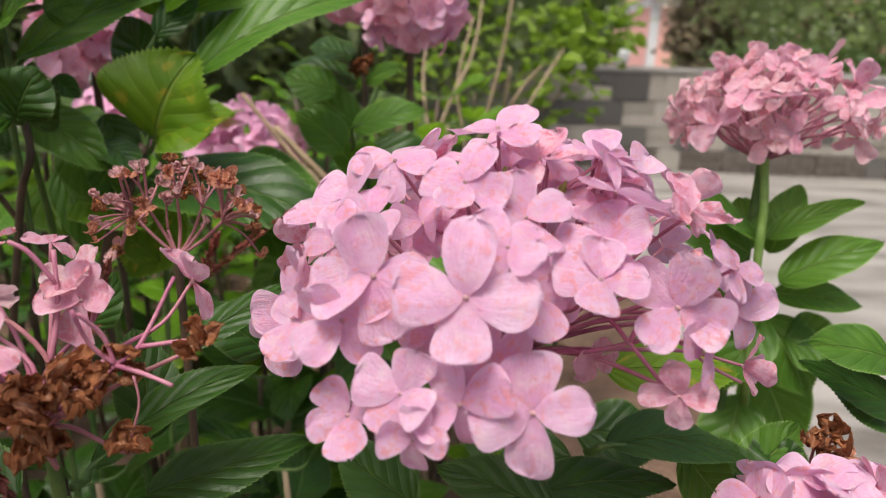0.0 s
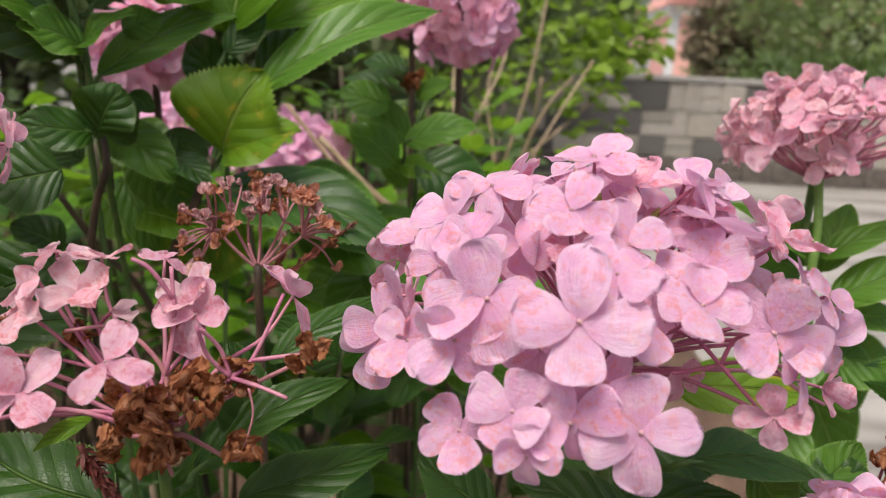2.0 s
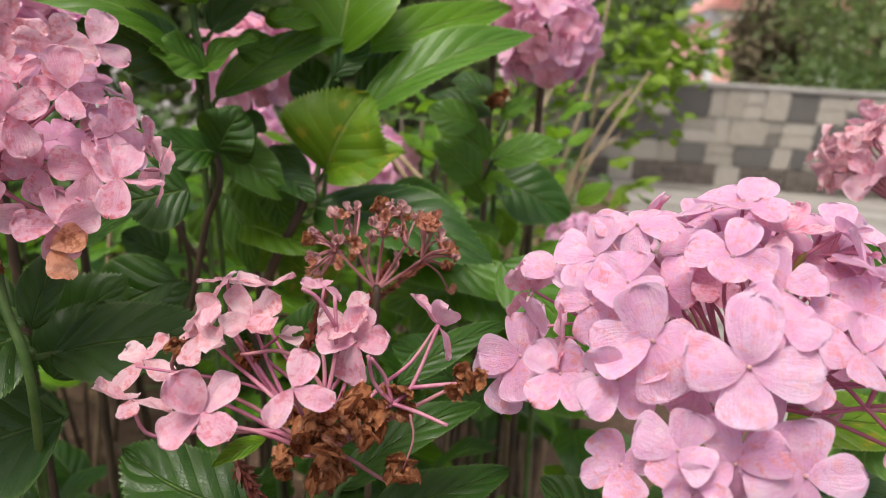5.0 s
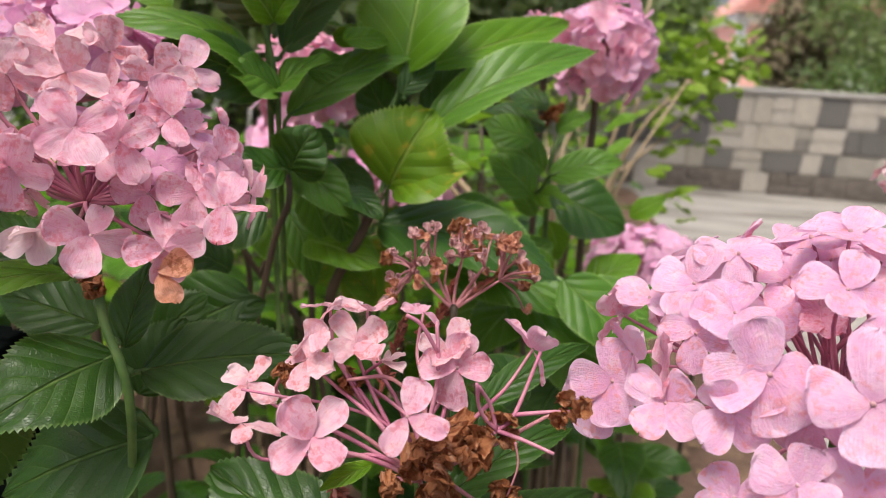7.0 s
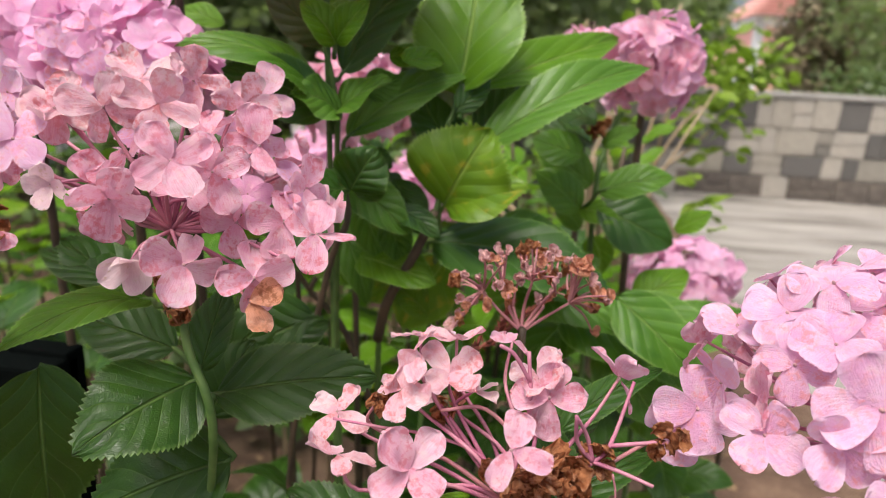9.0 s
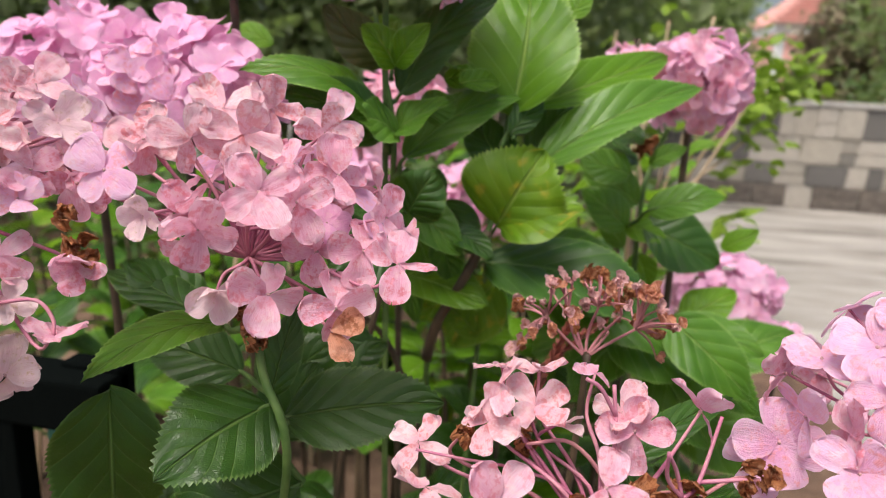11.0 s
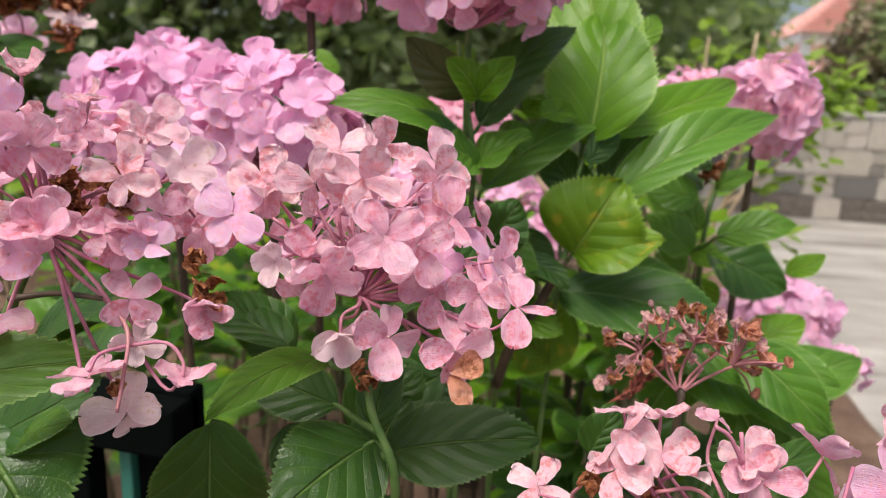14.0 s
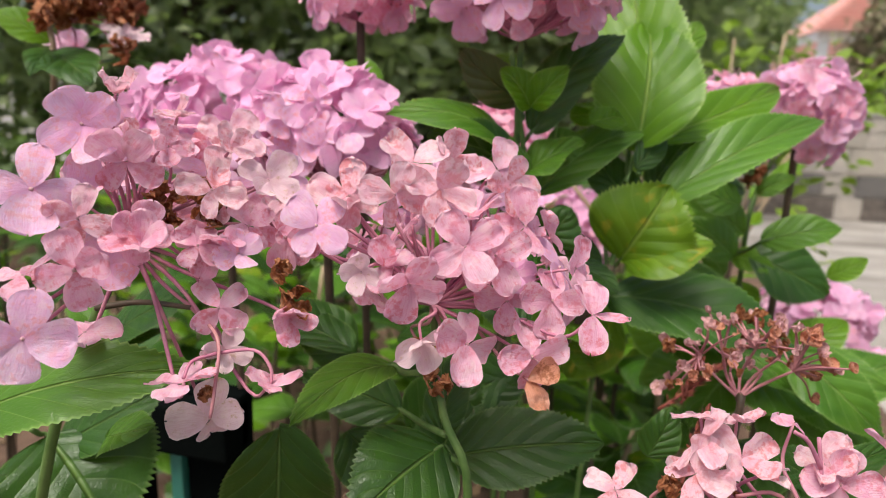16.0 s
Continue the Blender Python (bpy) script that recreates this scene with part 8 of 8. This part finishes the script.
stem(shrub, [(-0.0989, 1.7952, 1.2932), (-0.121, 1.6306, 1.0849), (-0.0894, 1.4785, 0.9042), (-0.0897, 1.4371, 0.7563), (-0.0859, 1.4704, 0.4992), (-0.0641, 1.4871, 0.2496), (-0.0597, 1.4971, 0)], 0.0028, 0.00675, STEM_TAN, 'branch', '')
stem(shrub, [(-0.0093, 1.6756, 1.2094), (-0.0375, 1.5769, 1.0526), (-0.0117, 1.5369, 0.9011), (-0.025, 1.4926, 0.7475), (-0.0176, 1.529, 0.4934), (0.0056, 1.5426, 0.2467), (0.005, 1.5526, 0)], 0.0028, 0.00675, STEM_TAN, 'branch', '')
leaf_cluster(shrub, (0.295, 1.9, 1.185), 0.05, 50, 0.045, 1110)
leaf_cluster(shrub, (0.265, 1.853, 1.196), 0.045, 50, 0.045, 1140)
leaf_cluster(shrub, (0.189, 1.667, 1.115), 0.04, 34, 0.045, 1100)
leaf_cluster(shrub, (0.104, 1.899, 1.225), 0.07, 50, 0.045, 1030)
leaf_cluster(shrub, (0.002, 1.755, 1.117), 0.06, 36, 0.045, 960)
leaf_cluster(shrub, (0.168, 1.645, 1.042), 0.03, 20, 0.045, 1080)
leaf_cluster(shrub, (0.25, 1.648, 1.027), 0.03, 16, 0.045, 1140)
leaf_cluster(shrub, (-0.09, 1.718, 1.014), 0.06, 34, 0.045, 890)
leaf_cluster(shrub, (0.37, 1.97, 1.205), 0.04, 30, 0.045, 1120)
leaf_cluster(shrub, (0.175, 1.923, 1.225), 0.06, 30, 0.045, 1080)
leaf_cluster(shrub, (0.274, 1.788, 1.146), 0.035, 26, 0.045, 1150)
leaf_cluster(shrub, (-0.142, 1.744, 1.123), 0.06, 30, 0.045, 860)
leaf_cluster(shrub, (0.185, 1.516, 0.866), 0.03, 14, 0.055, 3)
leaf_cluster(shrub, (0.355, 1.873, 1.188), 0.035, 20, 0.055, 4)

tree((5.2, 15.77, 0), 3.3, 0.85, 1, 'brown')
tree((7.34, 15.35, 0), 5.0, 2.2, 2, 'pale')
tree((7.2, 13.25, 0), 4.2, 2.0, 3, 'pale')
tree((6.03, 17.92, 0), 2.6, 0.8, 4, 'pale')
tree((0.0, 10.42, 0), 5.0, 1.5, 5, 'pale')
tree((-0.65, 7.26, 0), 5.5, 1.6, 6, 'pale')
tree((-1.92, 6.5, 0), 5.0, 2.0, 7, 'pale')
tree((-2.88, 5.72, 0), 5.0, 1.9, 8, 'pale')
tree((-3.7, 4.98, 0), 5.0, 2.0, 9, 'pale')
tree((-5.35, 5.11, 0), 5.5, 2.4, 10, 'wood')
tree((-0.81, 7.84, 0), 5.5, 2.2, 11, 'pale')
tree((-0.34, 10.64, 0), 5.5, 1.8, 12, 'pale')
tree((-2.8, 6.11, 0), 5.0, 2.2, 13, 'pale')
tree((-1.6, 6.69, 0), 5.0, 1.6, 14, 'pale')
tree((6.51, 12.74, 0), 4.5, 2.0, 15, 'pale')
tree((1.8, 13.4, 0), 4.6, 1.0, 17, 'pale')
tree((-5.61, 4.51, 0), 4.5, 2.0, 16, 'pale')

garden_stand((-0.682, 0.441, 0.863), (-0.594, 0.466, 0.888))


# ---- the rest of the bush: leafy shoots rising from the soil ----
def bush_shoot(x, y, top, seed, pairs=5, size=0.10, young=0.25):
    rng = random.Random(seed)
    s = shoot("hydrangea_shoot", (x, y, 0.02), "leafy green hydrangea shoot rising from the soil", "hydrangea", "hydrangea shoots")
    lean = Vector((rng.uniform(-0.1, 0.1), rng.uniform(-0.1, 0.1), 0))
    pts = [Vector((x, y, 0)) + lean * k + Vector((rng.uniform(-0.012, 0.012), rng.uniform(-0.012, 0.012), top * k)) for k in (0, 0.35, 0.7, 1.0)]
    stem(s, pts[::-1], 0.003, 0.006, STEM_BROWN if rng.random() < 0.7 else STEM_TAN)
    for k in range(pairs):
        f = 1 - k * rng.uniform(0.055, 0.09)
        p = pts[0].lerp(pts[3], f)
        a0 = k * 1.57 + rng.uniform(-0.4, 0.4)
        for side in (0, math.pi):
            a = a0 + side
            out = Vector((math.cos(a), math.sin(a), 0))
            rise = rng.uniform(-0.25, 0.5) if k else rng.uniform(0.3, 0.9)
            ln = size * rng.uniform(0.75, 1.25) * (0.7 if k == 0 else 1)
            b = p + out * 0.022 + Vector((0, 0, 0.008))
            t = b + (out + Vector((0, 0, rise))).normalized() * ln
            n = Vector((-out.x * rise, -out.y * rise, 1)) + Vector((rng.gauss(0, 0.2), rng.gauss(0, 0.2), 0))
            kind = "leaf" if young == 0 else "young" if rng.random() < young else rng.choice(("leaf", "leaf", "fresh", "leaf", "fresh", "leaf", "leaf", "yellow"))
            leaf(s, b, t, ln * rng.uniform(0.55, 0.72), n, rng.uniform(0.03, 0.12), rng.uniform(0.1, 0.35), kind, rng.uniform(0, 0.15), 0.03, p)
    return s


rr = random.Random(17)
for k in range(52):
    y = rr.uniform(0.75, 2.3)
    x = rr.uniform(-0.95 * y - 0.25, 0.02 * y)
    bush_shoot(x, y, rr.uniform(0.55, 0.95) - 0.05 * y, 100 + k, 5, 0.11, 0.25)
for k in range(18):
    y = rr.uniform(0.42, 0.75)
    x = rr.uniform(-0.75, 0.0)
    bush_shoot(x, y, rr.uniform(0.42, 0.78), 300 + k, 5, 0.11, 0)

for k in range(16):
    bush_shoot(rr.uniform(-2.0, -1.0), rr.uniform(0.5, 1.7), rr.uniform(0.6, 0.95), 500 + k, 5, 0.11, 0.15)


for x, y, top, seed in ((-0.30, 0.85, 1.0, 601), (-0.22, 1.0, 1.05, 602), (-0.36, 1.1, 1.0, 603), (-0.14, 1.15, 1.04, 604), (-0.45, 0.98, 0.98, 605), (-0.56, 1.2, 1.06, 606), (-0.05, 1.25, 0.98, 607), (-0.27, 1.35, 1.1, 608)):
    bush_shoot(x, y, top, seed, 6, 0.085, 0.75)
for k in range(14):
    y = rr.uniform(0.85, 1.7)
    bush_shoot(rr.uniform(-0.75, 0.02) * (0.6 + 0.4 * y), y, rr.uniform(0.92, 1.08), 640 + k, 6, 0.08, 0.8)


def low_thicket(x0, x1, y0, y1, height, count, seed):
    rng = random.Random(seed)
    bm = bmesh.new()
    for k in range(count):
        x, y = rng.uniform(x0, x1), rng.uniform(y0, y1)
        z = 0.03 + rng.random() ** 0.7 * height * (0.75 + 0.35 * noise.noise(Vector((x * 2.2, y * 2.2, seed))))
        m = Matrix.Translation((x, y, z)) @ Euler((rng.uniform(-0.6, 0.9), rng.uniform(-0.6, 0.6), rng.uniform(0, 6.3))).to_matrix().to_4x4()
        ln = rng.uniform(0.06, 0.12)
        blade(bm, ln, ln * 0.6, 0.08, 0.2, 0, 0.04, rng, m, 4, 8, 0.0)
    tagged(link_mesh("undergrowth", bm, LEAF["wood"]), "dark green undergrowth filling the back of the bed", "undergrowth", kind="stuff")


low_thicket(-4.6, 0.25, 2.5, 4.4, 1.0, 2600, 5)
low_thicket(-1.6, 0.1, 1.6, 2.4, 0.32, 160, 6)
